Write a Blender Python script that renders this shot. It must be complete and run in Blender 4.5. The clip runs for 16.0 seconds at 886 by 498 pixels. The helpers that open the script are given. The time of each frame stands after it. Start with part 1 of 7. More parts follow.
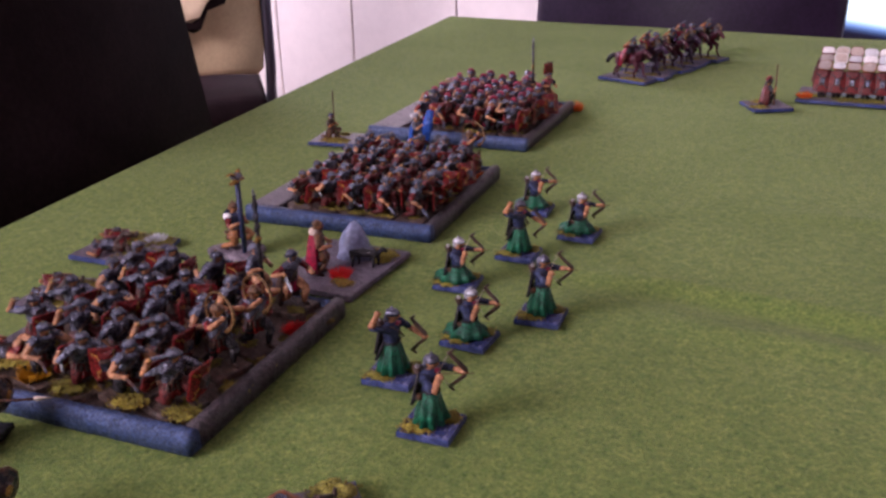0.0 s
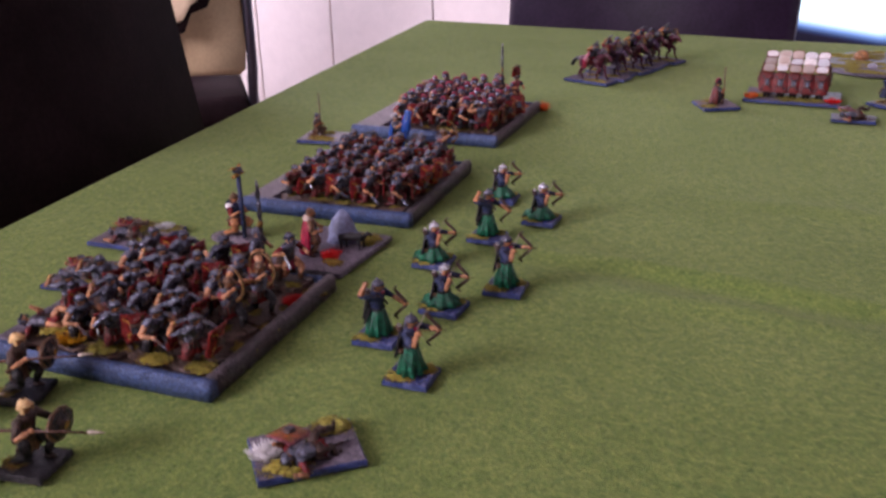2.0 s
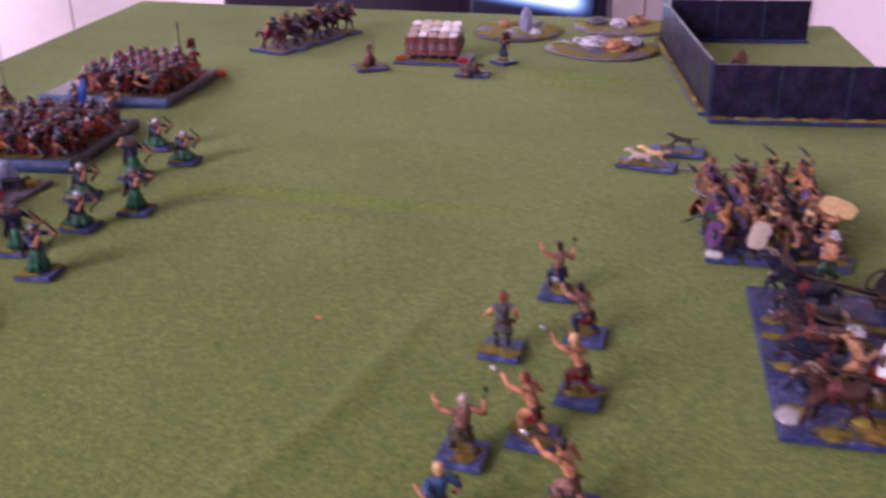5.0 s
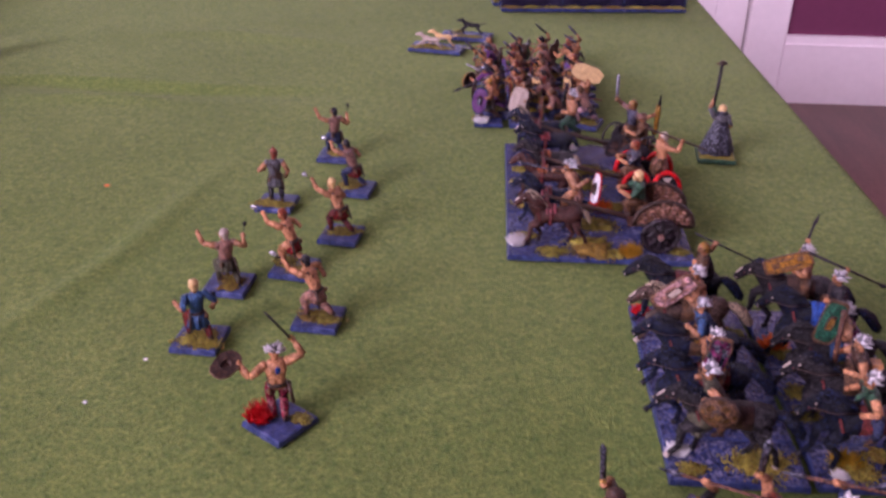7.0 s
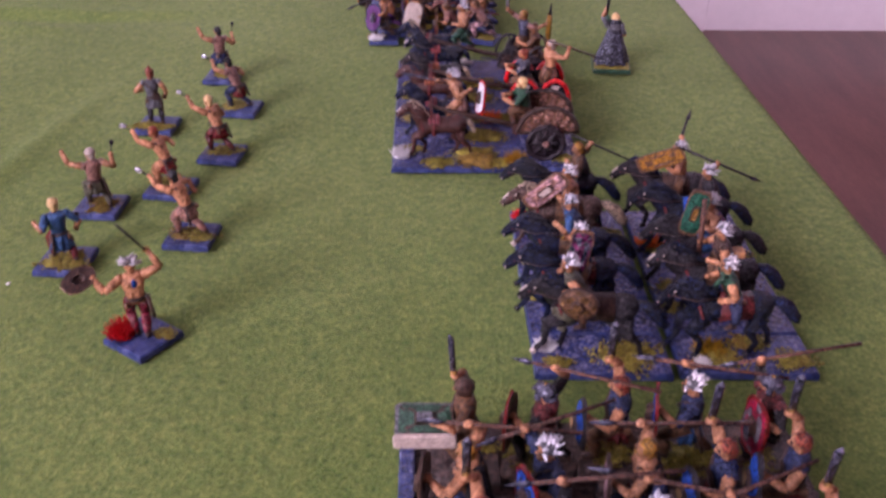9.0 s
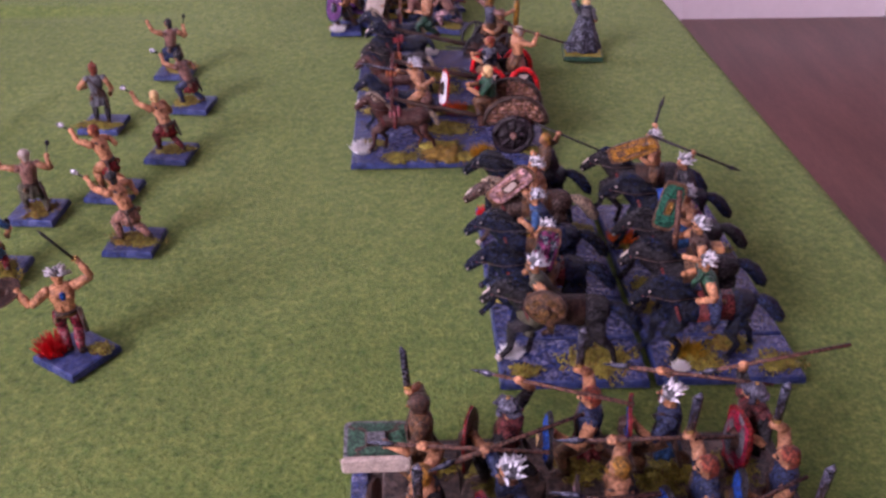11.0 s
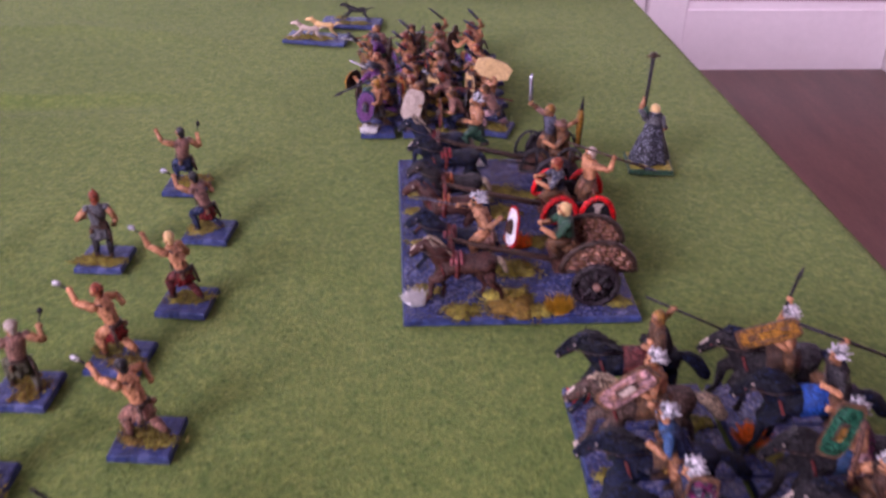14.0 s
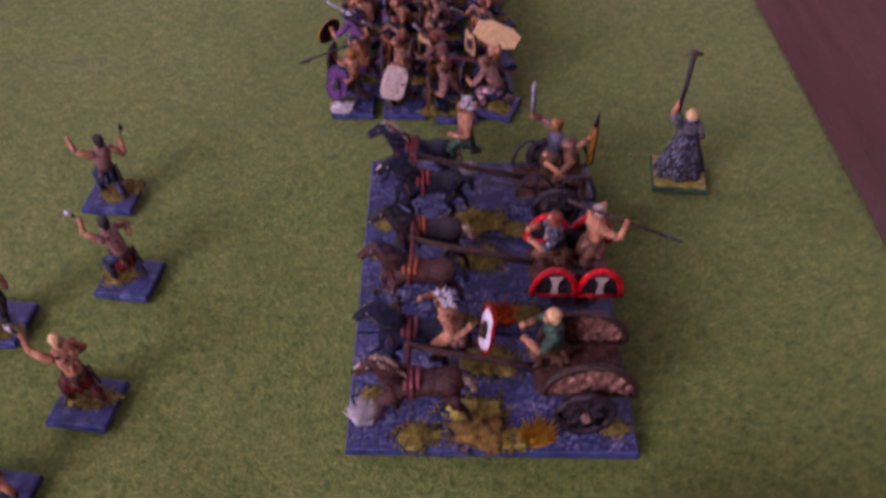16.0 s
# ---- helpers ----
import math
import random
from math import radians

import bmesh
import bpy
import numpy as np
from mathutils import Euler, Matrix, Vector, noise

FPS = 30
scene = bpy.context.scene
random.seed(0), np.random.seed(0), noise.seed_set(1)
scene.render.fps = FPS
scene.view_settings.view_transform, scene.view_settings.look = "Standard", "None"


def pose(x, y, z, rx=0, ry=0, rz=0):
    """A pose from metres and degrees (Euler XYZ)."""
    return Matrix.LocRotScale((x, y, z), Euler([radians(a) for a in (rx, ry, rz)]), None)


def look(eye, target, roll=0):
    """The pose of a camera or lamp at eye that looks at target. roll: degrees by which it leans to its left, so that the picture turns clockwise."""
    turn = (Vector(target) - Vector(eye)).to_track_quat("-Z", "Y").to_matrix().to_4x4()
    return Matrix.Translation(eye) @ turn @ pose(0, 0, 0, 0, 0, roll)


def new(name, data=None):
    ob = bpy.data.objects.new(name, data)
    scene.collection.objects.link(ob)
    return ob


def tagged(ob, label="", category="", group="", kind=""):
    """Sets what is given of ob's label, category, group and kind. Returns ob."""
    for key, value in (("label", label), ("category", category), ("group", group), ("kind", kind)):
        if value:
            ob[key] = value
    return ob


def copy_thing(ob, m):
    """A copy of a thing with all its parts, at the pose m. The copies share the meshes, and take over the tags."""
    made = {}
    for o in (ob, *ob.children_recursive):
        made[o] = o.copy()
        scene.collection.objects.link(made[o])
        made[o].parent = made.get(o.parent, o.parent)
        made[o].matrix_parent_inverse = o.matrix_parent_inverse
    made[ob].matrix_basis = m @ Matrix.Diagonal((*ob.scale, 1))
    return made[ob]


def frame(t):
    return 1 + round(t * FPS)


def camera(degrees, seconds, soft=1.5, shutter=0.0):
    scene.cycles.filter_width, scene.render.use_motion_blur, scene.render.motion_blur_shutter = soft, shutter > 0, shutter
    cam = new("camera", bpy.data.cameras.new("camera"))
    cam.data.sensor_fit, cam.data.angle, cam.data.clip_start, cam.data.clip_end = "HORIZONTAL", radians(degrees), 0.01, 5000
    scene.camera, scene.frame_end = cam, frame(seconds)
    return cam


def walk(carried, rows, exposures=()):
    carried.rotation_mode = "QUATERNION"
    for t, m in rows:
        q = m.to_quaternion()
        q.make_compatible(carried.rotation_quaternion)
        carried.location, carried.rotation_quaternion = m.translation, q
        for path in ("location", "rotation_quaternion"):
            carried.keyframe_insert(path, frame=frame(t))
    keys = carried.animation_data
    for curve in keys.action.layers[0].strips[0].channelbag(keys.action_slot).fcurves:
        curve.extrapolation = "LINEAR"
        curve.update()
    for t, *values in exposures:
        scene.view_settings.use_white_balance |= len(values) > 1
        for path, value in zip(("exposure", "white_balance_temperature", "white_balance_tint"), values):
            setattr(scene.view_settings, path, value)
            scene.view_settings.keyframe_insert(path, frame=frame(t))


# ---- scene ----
cam = camera(51.4, 16.0, soft=2.7, shutter=0.7)
PATH = [
    (0, (0.051, 0.045, 0.202), (-0.778, 1.7, -0.555), -1.5),
    (0.5, (0.058, 0.037, 0.206), (-0.754, 1.701, -0.549), -1.2),
    (1, (0.064, 0.021, 0.21), (-0.736, 1.69, -0.546), -1.3),
    (1.5, (0.069, 0.003, 0.222), (-0.727, 1.676, -0.532), -1.7),
    (2, (0.082, -0.016, 0.22), (-0.705, 1.658, -0.541), -1.4),
    (2.5, (0.1, -0.033, 0.222), (-0.665, 1.647, -0.548), -1.2),
    (3, (0.118, -0.05, 0.231), (-0.626, 1.64, -0.538), -1.1),
    (3.5, (0.153, -0.07, 0.236), (-0.529, 1.646, -0.532), -1.4),
    (3.7, (0.166, -0.077, 0.236), (-0.47, 1.657, -0.531), -1.5),
    (5.8, (0.286, -0.156, 0.238), (0.048, 1.635, -0.619), 0.1),
    (6, (0.295, -0.16, 0.237), (0.09, 1.627, -0.639), 0.2),
    (6.2, (0.31, -0.162, 0.226), (0.14, 1.629, -0.648), 0.9),
    (6.5, (0.309, -0.171, 0.231), (0.199, 1.609, -0.675), 1.2),
    (6.6, (0.309, -0.174, 0.228), (0.218, 1.603, -0.684), 1.4),
    (7, (0.31, -0.184, 0.226), (0.233, 1.574, -0.725), 1.0),
    (7.5, (0.319, -0.184, 0.216), (0.261, 1.563, -0.756), 1.0),
    (8, (0.33, -0.188, 0.202), (0.332, 1.519, -0.84), 1.7),
    (8.5, (0.334, -0.191, 0.202), (0.356, 1.491, -0.879), 1.6),
    (9, (0.342, -0.185, 0.21), (0.378, 1.514, -0.846), 0.6),
    (9.2, (0.344, -0.18, 0.209), (0.374, 1.524, -0.837), 0.3),
    (11.5, (0.352, -0.158, 0.197), (0.438, 1.531, -0.871), 0.1),
    (12, (0.352, -0.148, 0.196), (0.453, 1.54, -0.872), 0.5),
    (12.5, (0.346, -0.135, 0.196), (0.457, 1.567, -0.847), 1.1),
    (13, (0.343, -0.121, 0.197), (0.442, 1.614, -0.792), 1.3),
    (13.5, (0.335, -0.104, 0.203), (0.445, 1.629, -0.791), 1.1),
    (14, (0.32, -0.074, 0.208), (0.433, 1.654, -0.793), 1.1),
    (14.5, (0.323, -0.036, 0.203), (0.425, 1.683, -0.814), 1.2),
    (15, (0.326, 0.027, 0.193), (0.353, 1.722, -0.868), 1.4),
    (15.2, (0.332, 0.046, 0.188), (0.366, 1.718, -0.910), 1.6),
    (15.5, (0.340, 0.055, 0.193), (0.400, 1.644, -1.020), 1.9),
    (15.7, (0.344, 0.053, 0.216), (0.388, 1.582, -1.071), 1.7),
    (15.9, (0.350, 0.053, 0.241), (0.378, 1.528, -1.108), 1.6),
    (16, (0.351, 0.053, 0.251), (0.378, 1.516, -1.112), 1.7),
]
walk(cam, [(t, look(eye, target, roll)) for t, eye, target, roll in PATH], [(0, 0.29, 6150, 27), (2, 0.27, 6150, 25), (3.5, 0.34, 6080, 32), (6, 0.42, 6000, 46), (7.5, 0.50, 5960, 43), (8.5, 0.64, 5930, 39), (12.5, 0.60, 5880, 35), (14.5, 0.53, 5880, 42), (15.2, 0.36, 5900, 50), (16, 0.06, 6000, 57)])

# ---- light ----
world = bpy.data.worlds.new("world")
scene.world = world
world.use_nodes = True
wn = world.node_tree
sky = wn.nodes.new("ShaderNodeTexSky")
sky.sky_type, sky.sun_disc, sky.sun_elevation, sky.sun_rotation = "NISHITA", False, radians(35), radians(210)
wn.links.new(sky.outputs[0], wn.nodes["Background"].inputs[0])
wn.nodes["Background"].inputs[1].default_value = 0.12
WIN_X0, WIN_X1, WIN_Z0, WIN_Z1, SOUTH = -2.15, -0.75, 0.72, 1.70, -1.75
# Openings two and three are added out of view to brighten the far walls.
WIN2_Y0, WIN2_Y1, WIN2_Z0, WIN2_Z1, WEST = 1.0, 2.0, 0.3, 1.5, -2.45
WIN3_Y0, WIN3_Y1, WIN3_Z0, WIN3_Z1, EAST = 1.2, 2.35, 0.1, 1.5, 1.93
def daylight(name, width, height, watts, eye, target, tint=(0.93, 0.89, 1.0)):
    lamp = bpy.data.lights.new(name, "AREA")
    lamp.shape, lamp.size, lamp.size_y, lamp.energy, lamp.color = "RECTANGLE", width, height, watts, tint
    new(name, lamp).matrix_world = look(eye, target)


daylight("unseen_window_light", WIN_X1 - WIN_X0, WIN_Z1 - WIN_Z0, 102, ((WIN_X0 + WIN_X1) / 2, SOUTH - 0.03, (WIN_Z0 + WIN_Z1) / 2), (0.0, 0.5, 0.0), (1.0, 0.905, 0.925))
# Fill lamp through the added west window, brightening far walls and table.
daylight("unseen_window_light", WIN2_Y1 - WIN2_Y0, WIN2_Z1 - WIN2_Z0, 56, (WEST - 0.03, (WIN2_Y0 + WIN2_Y1) / 2, (WIN2_Z0 + WIN2_Z1) / 2), (0.2, 1.2, 0.0))
# Fill lamp through the added east window, aimed at the white door and skirting.
daylight("unseen_window_light", WIN3_Y1 - WIN3_Y0, WIN3_Z1 - WIN3_Z0, 15, (EAST + 0.03, (WIN3_Y0 + WIN3_Y1) / 2, (WIN3_Z0 + WIN3_Z1) / 2), (0.7, 2.7, -0.5), (1.0, 0.9, 0.91))


# ---- materials ----
def nodes_of(name):
    m = bpy.data.materials.new(name)
    m.use_nodes = True
    return m, m.node_tree.nodes, m.node_tree.links, m.node_tree.nodes["Principled BSDF"]


def noise_node(n, l, scale, detail=4, rough=0.6, coord="Object", stretch=None):
    tc = n.new("ShaderNodeTexCoord")
    t = n.new("ShaderNodeTexNoise")
    t.inputs["Scale"].default_value, t.inputs["Detail"].default_value, t.inputs["Roughness"].default_value = scale, detail, rough
    if stretch:
        mp = n.new("ShaderNodeMapping")
        mp.inputs["Scale"].default_value = stretch
        l.new(tc.outputs[coord], mp.inputs[0])
        l.new(mp.outputs[0], t.inputs["Vector"])
    else:
        l.new(tc.outputs[coord], t.inputs["Vector"])
    return t.outputs["Fac"]


def ramp(n, l, fac, stops):
    r = n.new("ShaderNodeValToRGB")
    els = r.color_ramp.elements
    while len(els) < len(stops):
        els.new(0.5)
    for e, (p, c) in zip(els, stops):
        e.position, e.color = p, (*c, 1)
    l.new(fac, r.inputs[0])
    return r.outputs[0]


def blend(n, l, mode, fac, a, b):
    x = n.new("ShaderNodeMix")
    x.data_type, x.blend_type = "RGBA", mode
    x.inputs["Factor"].default_value = fac
    l.new(a, x.inputs["A"])
    l.new(b, x.inputs["B"])
    return x.outputs["Result"]


def relief(n, l, bsdf, fac, strength, distance):
    b = n.new("ShaderNodeBump")
    b.inputs["Strength"].default_value, b.inputs["Distance"].default_value = strength, distance
    l.new(fac, b.inputs["Height"])
    l.new(b.outputs[0], bsdf.inputs["Normal"])


def paint(name, rgb, rough=0.5, metal=0.0, vary=0.35, grain=1250, bump=0.35, wear=None, ink=0.88, wear_at=0.50):
    """Brushed-on model paint: thin and thick passages, small relief, object-to-object shift; wear: drybrushed highlights."""
    def deep(c):
        grey = sum(c) / 3
        k = 0.80 if grey < 0.3 else 0.92
        return tuple(max(grey + (v - grey) * 1.22, 0.001) * k for v in c)
    rgb, wear = deep(rgb), deep(wear) if wear else None
    m, n, l, b = nodes_of(name)
    big = noise_node(n, l, grain * 0.22, 3)
    lo, hi = [c * (1 - vary) for c in rgb], [min(1, c * (1 + vary) + 0.01) for c in rgb]
    col = ramp(n, l, big, [(0.3, lo), (0.7, hi)])
    fine = noise_node(n, l, grain, 5, 0.7)
    col = blend(n, l, "MULTIPLY", ink, col, ramp(n, l, fine, [(0.40, (0.05, 0.045, 0.06)), (0.5, (0.72, 0.72, 0.74)), (0.61, (1.75, 1.7, 1.65))]))
    if wear:
        mask = ramp(n, l, noise_node(n, l, grain * 0.7, 6, 0.75), [(wear_at, (0, 0, 0)), (wear_at + 0.13, (1, 1, 1))])
        mask = blend(n, l, "MULTIPLY", 1.0, mask, ramp(n, l, noise_node(n, l, grain * 0.13, 2), [(0.36, (0.12, 0.12, 0.12)), (0.62, (1, 1, 1))]))
        x = n.new("ShaderNodeMix")
        x.data_type = "RGBA"
        l.new(mask, x.inputs["Factor"])
        l.new(col, x.inputs["A"])
        x.inputs["B"].default_value = (*wear, 1)
        col = x.outputs["Result"]
    info = n.new("ShaderNodeObjectInfo")
    shift = ramp(n, l, info.outputs["Random"], [(0.0, (0.78, 0.8, 0.84)), (1.0, (1.15, 1.1, 1.05))])
    col = blend(n, l, "MULTIPLY", 1.0, col, shift)
    l.new(col, b.inputs["Base Color"])
    b.inputs["Roughness"].default_value, b.inputs["Metallic"].default_value = rough * 0.5, metal
    b.inputs["Specular IOR Level"].default_value = 0.28
    relief(n, l, b, fine, min(1, bump * 1.8), 0.0008)
    return m


SKIN = paint("skin_paint", (0.45, 0.235, 0.14), 0.5, vary=0.42, ink=0.5, grain=1100)
TAN = paint("dark_skin_paint", (0.36, 0.17, 0.09), 0.5, vary=0.3, ink=0.7)
STEEL = paint("steel_paint", (0.080, 0.082, 0.118), 0.42, 0.5, wear=(0.40, 0.41, 0.50))
SILVER = paint("bright_silver_paint", (0.55, 0.56, 0.6), 0.32, 0.5, vary=0.2)
BRASS = paint("brass_paint", (0.40, 0.24, 0.09), 0.38, 0.5)
RED = paint("red_paint", (0.16, 0.020, 0.020), 0.5)
SCARLET = paint("scarlet_paint", (0.55, 0.03, 0.03), 0.6)
CRIMSON = paint("crimson_paint", (0.24, 0.018, 0.045), 0.55)
LEATHER = paint("leather_paint", (0.055, 0.03, 0.022), 0.55)
DARK = paint("blackened_paint", (0.022, 0.02, 0.024), 0.5)
GREEN = paint("green_robe_paint", (0.012, 0.10, 0.055), 0.55, vary=0.5)
DKGREEN = paint("dark_green_paint", (0.03, 0.08, 0.05), 0.55)
NAVY = paint("navy_paint", (0.03, 0.04, 0.09), 0.5)
BLUE = paint("blue_paint", (0.04, 0.09, 0.34), 0.5)
TEAL = paint("blue_grey_paint", (0.05, 0.105, 0.23), 0.55)
PURPLE = paint("purple_paint", (0.13, 0.055, 0.16), 0.5, ink=0.6)
GREY = paint("grey_paint", (0.12, 0.12, 0.135), 0.6)
PALE = paint("pale_primer", (0.45, 0.38, 0.34), 0.6, vary=0.12, ink=0.3)
SAND = paint("sand_paint", (0.62, 0.44, 0.24), 0.6, vary=0.12, ink=0.3)
WHITE = paint("lime_white_paint", (0.78, 0.77, 0.78), 0.5, vary=0.15, ink=0.3)
BRONZE = paint("bronze_paint", (0.20, 0.115, 0.055), 0.4, 0.4)
MAROON = paint("maroon_strap_paint", (0.12, 0.03, 0.03), 0.5)
ROSE = paint("rose_brown_paint", (0.28, 0.155, 0.125), 0.6, wear=(0.42, 0.26, 0.22))
CHECK = paint("dark_red_check_paint", (0.17, 0.02, 0.035), 0.5, grain=900, wear=(0.40, 0.26, 0.26))
LAVENDER = paint("lavender_boulder_paint", (0.21, 0.225, 0.33), 0.8, grain=300, vary=0.15, ink=0.3)
PLAID = paint("purple_green_check_paint", (0.13, 0.03, 0.08), 0.5, grain=700, wear=(0.02, 0.13, 0.09))
STRIPE = paint("navy_white_stripe_paint", (0.015, 0.018, 0.04), 0.5, grain=900, wear=(0.4, 0.4, 0.42))
ROSEPAD = paint("rose_saddle_pad_paint", (0.24, 0.075, 0.085), 0.55)
WHEELDARK = paint("dark_wheel_paint", (0.018, 0.012, 0.016), 0.5, wear=(0.05, 0.035, 0.045))
TERRA = paint("terracotta_pad_paint", (0.30, 0.10, 0.05), 0.55)
REDPAD = paint("dull_red_pad_paint", (0.20, 0.035, 0.04), 0.55)
RUSTHAIR = paint("russet_hair_paint", (0.20, 0.05, 0.03), 0.6)
OLIVE = paint("olive_grey_cloth_paint", (0.08, 0.075, 0.05), 0.7, ink=0.5)
GREENSHIELD = paint("green_shield_paint", (0.02, 0.10, 0.06), 0.5)
HAIRW = paint("limed_white_hair_paint", (0.62, 0.61, 0.65), 0.45, vary=0.25, ink=0.7)
REDBAY = paint("red_barded_horse_paint", (0.055, 0.009, 0.020), 0.5, wear=(0.14, 0.025, 0.05))
VIOLETBAY = paint("violet_barded_horse_paint", (0.04, 0.02, 0.05), 0.5, wear=(0.13, 0.05, 0.10))
# Rim paint with the blue window light put into its colour.
RIMLIT = paint("blue_lit_rim_paint", (0.056, 0.082, 0.175), 0.55, grain=900, bump=1.0, wear=(0.24, 0.28, 0.41), ink=0.75, wear_at=0.53)
PLAINBLUE = paint("plain_blue_base_paint", (0.040, 0.054, 0.150), 0.6, grain=420, bump=0.8, ink=0.5, wear=(0.13, 0.14, 0.26))
BROWN = paint("brown_paint", (0.13, 0.07, 0.04), 0.55)
OCHRE = paint("ochre_paint", (0.30, 0.155, 0.04), 0.55)
WOOD = paint("wooden_shaft_paint", (0.12, 0.06, 0.045), 0.5)
BAY = paint("bay_horse_paint", (0.052, 0.021, 0.018), 0.45, wear=(0.12, 0.05, 0.04))
BLACKHORSE = paint("black_horse_paint", (0.003, 0.0042, 0.011), 0.45, bump=0.9, wear=(0.022, 0.045, 0.15), wear_at=0.53)
GREYHORSE = paint("grey_horse_paint", (0.016, 0.014, 0.018), 0.45, bump=0.9, wear=(0.12, 0.10, 0.10), wear_at=0.52)
BLUEHORSE = paint("blue_black_horse_paint", (0.005, 0.008, 0.025), 0.45, bump=0.9, wear=(0.04, 0.065, 0.18), wear_at=0.53)
DUNHORSE = paint("dun_horse_paint", (0.075, 0.048, 0.04), 0.5)
CREAM = paint("cream_mane_paint", (0.36, 0.29, 0.22), 0.55)
WICKER = paint("wicker_paint", (0.15, 0.07, 0.055), 0.6, grain=800, wear=(0.46, 0.28, 0.22), wear_at=0.47)
TARTAN = paint("pink_check_paint", (0.42, 0.27, 0.28), 0.55, grain=500)
for glossy in (BLACKHORSE, BLUEHORSE, GREYHORSE, BAY):
    glossy.node_tree.nodes["Principled BSDF"].inputs["Specular IOR Level"].default_value = 0.25
    glossy.node_tree.nodes["Principled BSDF"].inputs["Roughness"].default_value = 0.24
SLATE = paint("slate_blue_base_paint", (0.030, 0.044, 0.135), 0.6, grain=420, bump=0.8, wear=(0.11, 0.125, 0.25), ink=0.5)
EARTH = paint("brown_earth_base_paint", (0.085, 0.055, 0.044), 0.75, grain=600, bump=0.9, wear=(0.2, 0.165, 0.15))
ASH = paint("grey_earth_base_paint", (0.14, 0.12, 0.15), 0.65, grain=520, bump=1.0, wear=(0.235, 0.20, 0.235), ink=0.6, wear_at=0.50)
# Rim paint for the side turned from the window, its shade in the colour.
RIMSHADED = paint("shaded_rim_paint", (0.10, 0.084, 0.09), 0.65, grain=900, bump=1.0, wear=(0.26, 0.24, 0.27), ink=0.8, wear_at=0.55)
STONE = paint("grey_stone_paint", (0.40, 0.39, 0.46), 0.75, grain=300, bump=0.9, wear=(0.5, 0.49, 0.47))
RUST = paint("orange_stone_paint", (0.36, 0.19, 0.10), 0.75, grain=300, bump=0.9)
FLOCK = paint("yellow_green_flock", (0.41, 0.365, 0.10), 0.95, grain=1500, bump=1.0, vary=0.5, ink=0.6)
FLOCKBR = paint("brown_static_grass", (0.27, 0.175, 0.05), 0.95, grain=1500, bump=1.0, vary=0.5, ink=0.6)
TUFTY = paint("yellow_tuft", (0.50, 0.29, 0.03), 0.9, vary=0.4, ink=0.4)
TUFTW = paint("white_tuft", (0.85, 0.84, 0.85), 0.9, vary=0.1, ink=0.1)
TUFTR = paint("red_tuft", (0.66, 0.03, 0.045), 0.9, vary=0.25, ink=0.25)
TUFTO = paint("orange_tuft", (0.70, 0.17, 0.05), 0.9, vary=0.3, ink=0.4)
CELT_TOP = paint("blue_grey_drybrushed_top", (0.034, 0.048, 0.150), 0.45, grain=760, bump=1.0, wear=(0.27, 0.265, 0.39), ink=0.65, wear_at=0.49)
for wet in (CELT_TOP, STEEL, HAIRW):
    wet.node_tree.nodes["Principled BSDF"].inputs["Specular IOR Level"].default_value = 0.6
    wet.node_tree.nodes["Principled BSDF"].inputs["Roughness"].default_value = 0.17
CLOAKCHECK = paint("dark_grey_check_cloak_paint", (0.012, 0.013, 0.022), 0.6, ink=0.4)
nt = CLOAKCHECK.node_tree
chk = nt.nodes.new("ShaderNodeTexVoronoi")
chk.inputs["Scale"].default_value, chk.inputs["Randomness"].default_value = 760, 0.6
nt.links.new(nt.nodes.new("ShaderNodeTexCoord").outputs["Object"], chk.inputs["Vector"])
nt.links.new(blend(nt.nodes, nt.links, "ADD", 1.0, nt.nodes["Principled BSDF"].inputs["Base Color"].links[0].from_socket, ramp(nt.nodes, nt.links, chk.outputs["Distance"], [(0.22, (0.22, 0.22, 0.29)), (0.40, (0, 0, 0))])), nt.nodes["Principled BSDF"].inputs["Base Color"])
FORT = paint("navy_fort_paint", (0.014, 0.011, 0.033), 0.5, grain=200, ink=0.3)


def felt_material():
    m, n, l, b = nodes_of("green_felt_cloth")
    wide = ramp(n, l, noise_node(n, l, 7, 4), [(0.3, (0.122, 0.178, 0.039)), (0.7, (0.158, 0.214, 0.057))])
    blot = ramp(n, l, noise_node(n, l, 240, 5, 0.78), [(0.32, (0.50, 0.68, 0.56)), (0.66, (1.40, 1.24, 1.20))])
    fuzz_fac = noise_node(n, l, 620, 4, 0.75)
    fuzz = ramp(n, l, fuzz_fac, [(0.32, (0.45, 0.52, 0.42)), (0.68, (1.35, 1.3, 1.3))])
    col = blend(n, l, "MULTIPLY", 1.0, blend(n, l, "MULTIPLY", 1.0, wide, blot), fuzz)
    l.new(col, b.inputs["Base Color"])
    b.inputs["Roughness"].default_value = 0.95
    b.inputs["Specular IOR Level"].default_value = 0.15
    b.inputs["Sheen Weight"].default_value, b.inputs["Sheen Roughness"].default_value = 0.09, 0.45
    b.inputs["Sheen Tint"].default_value = (1.0, 0.92, 0.8, 1)
    relief(n, l, b, fuzz_fac, 0.8, 0.0016)
    return m


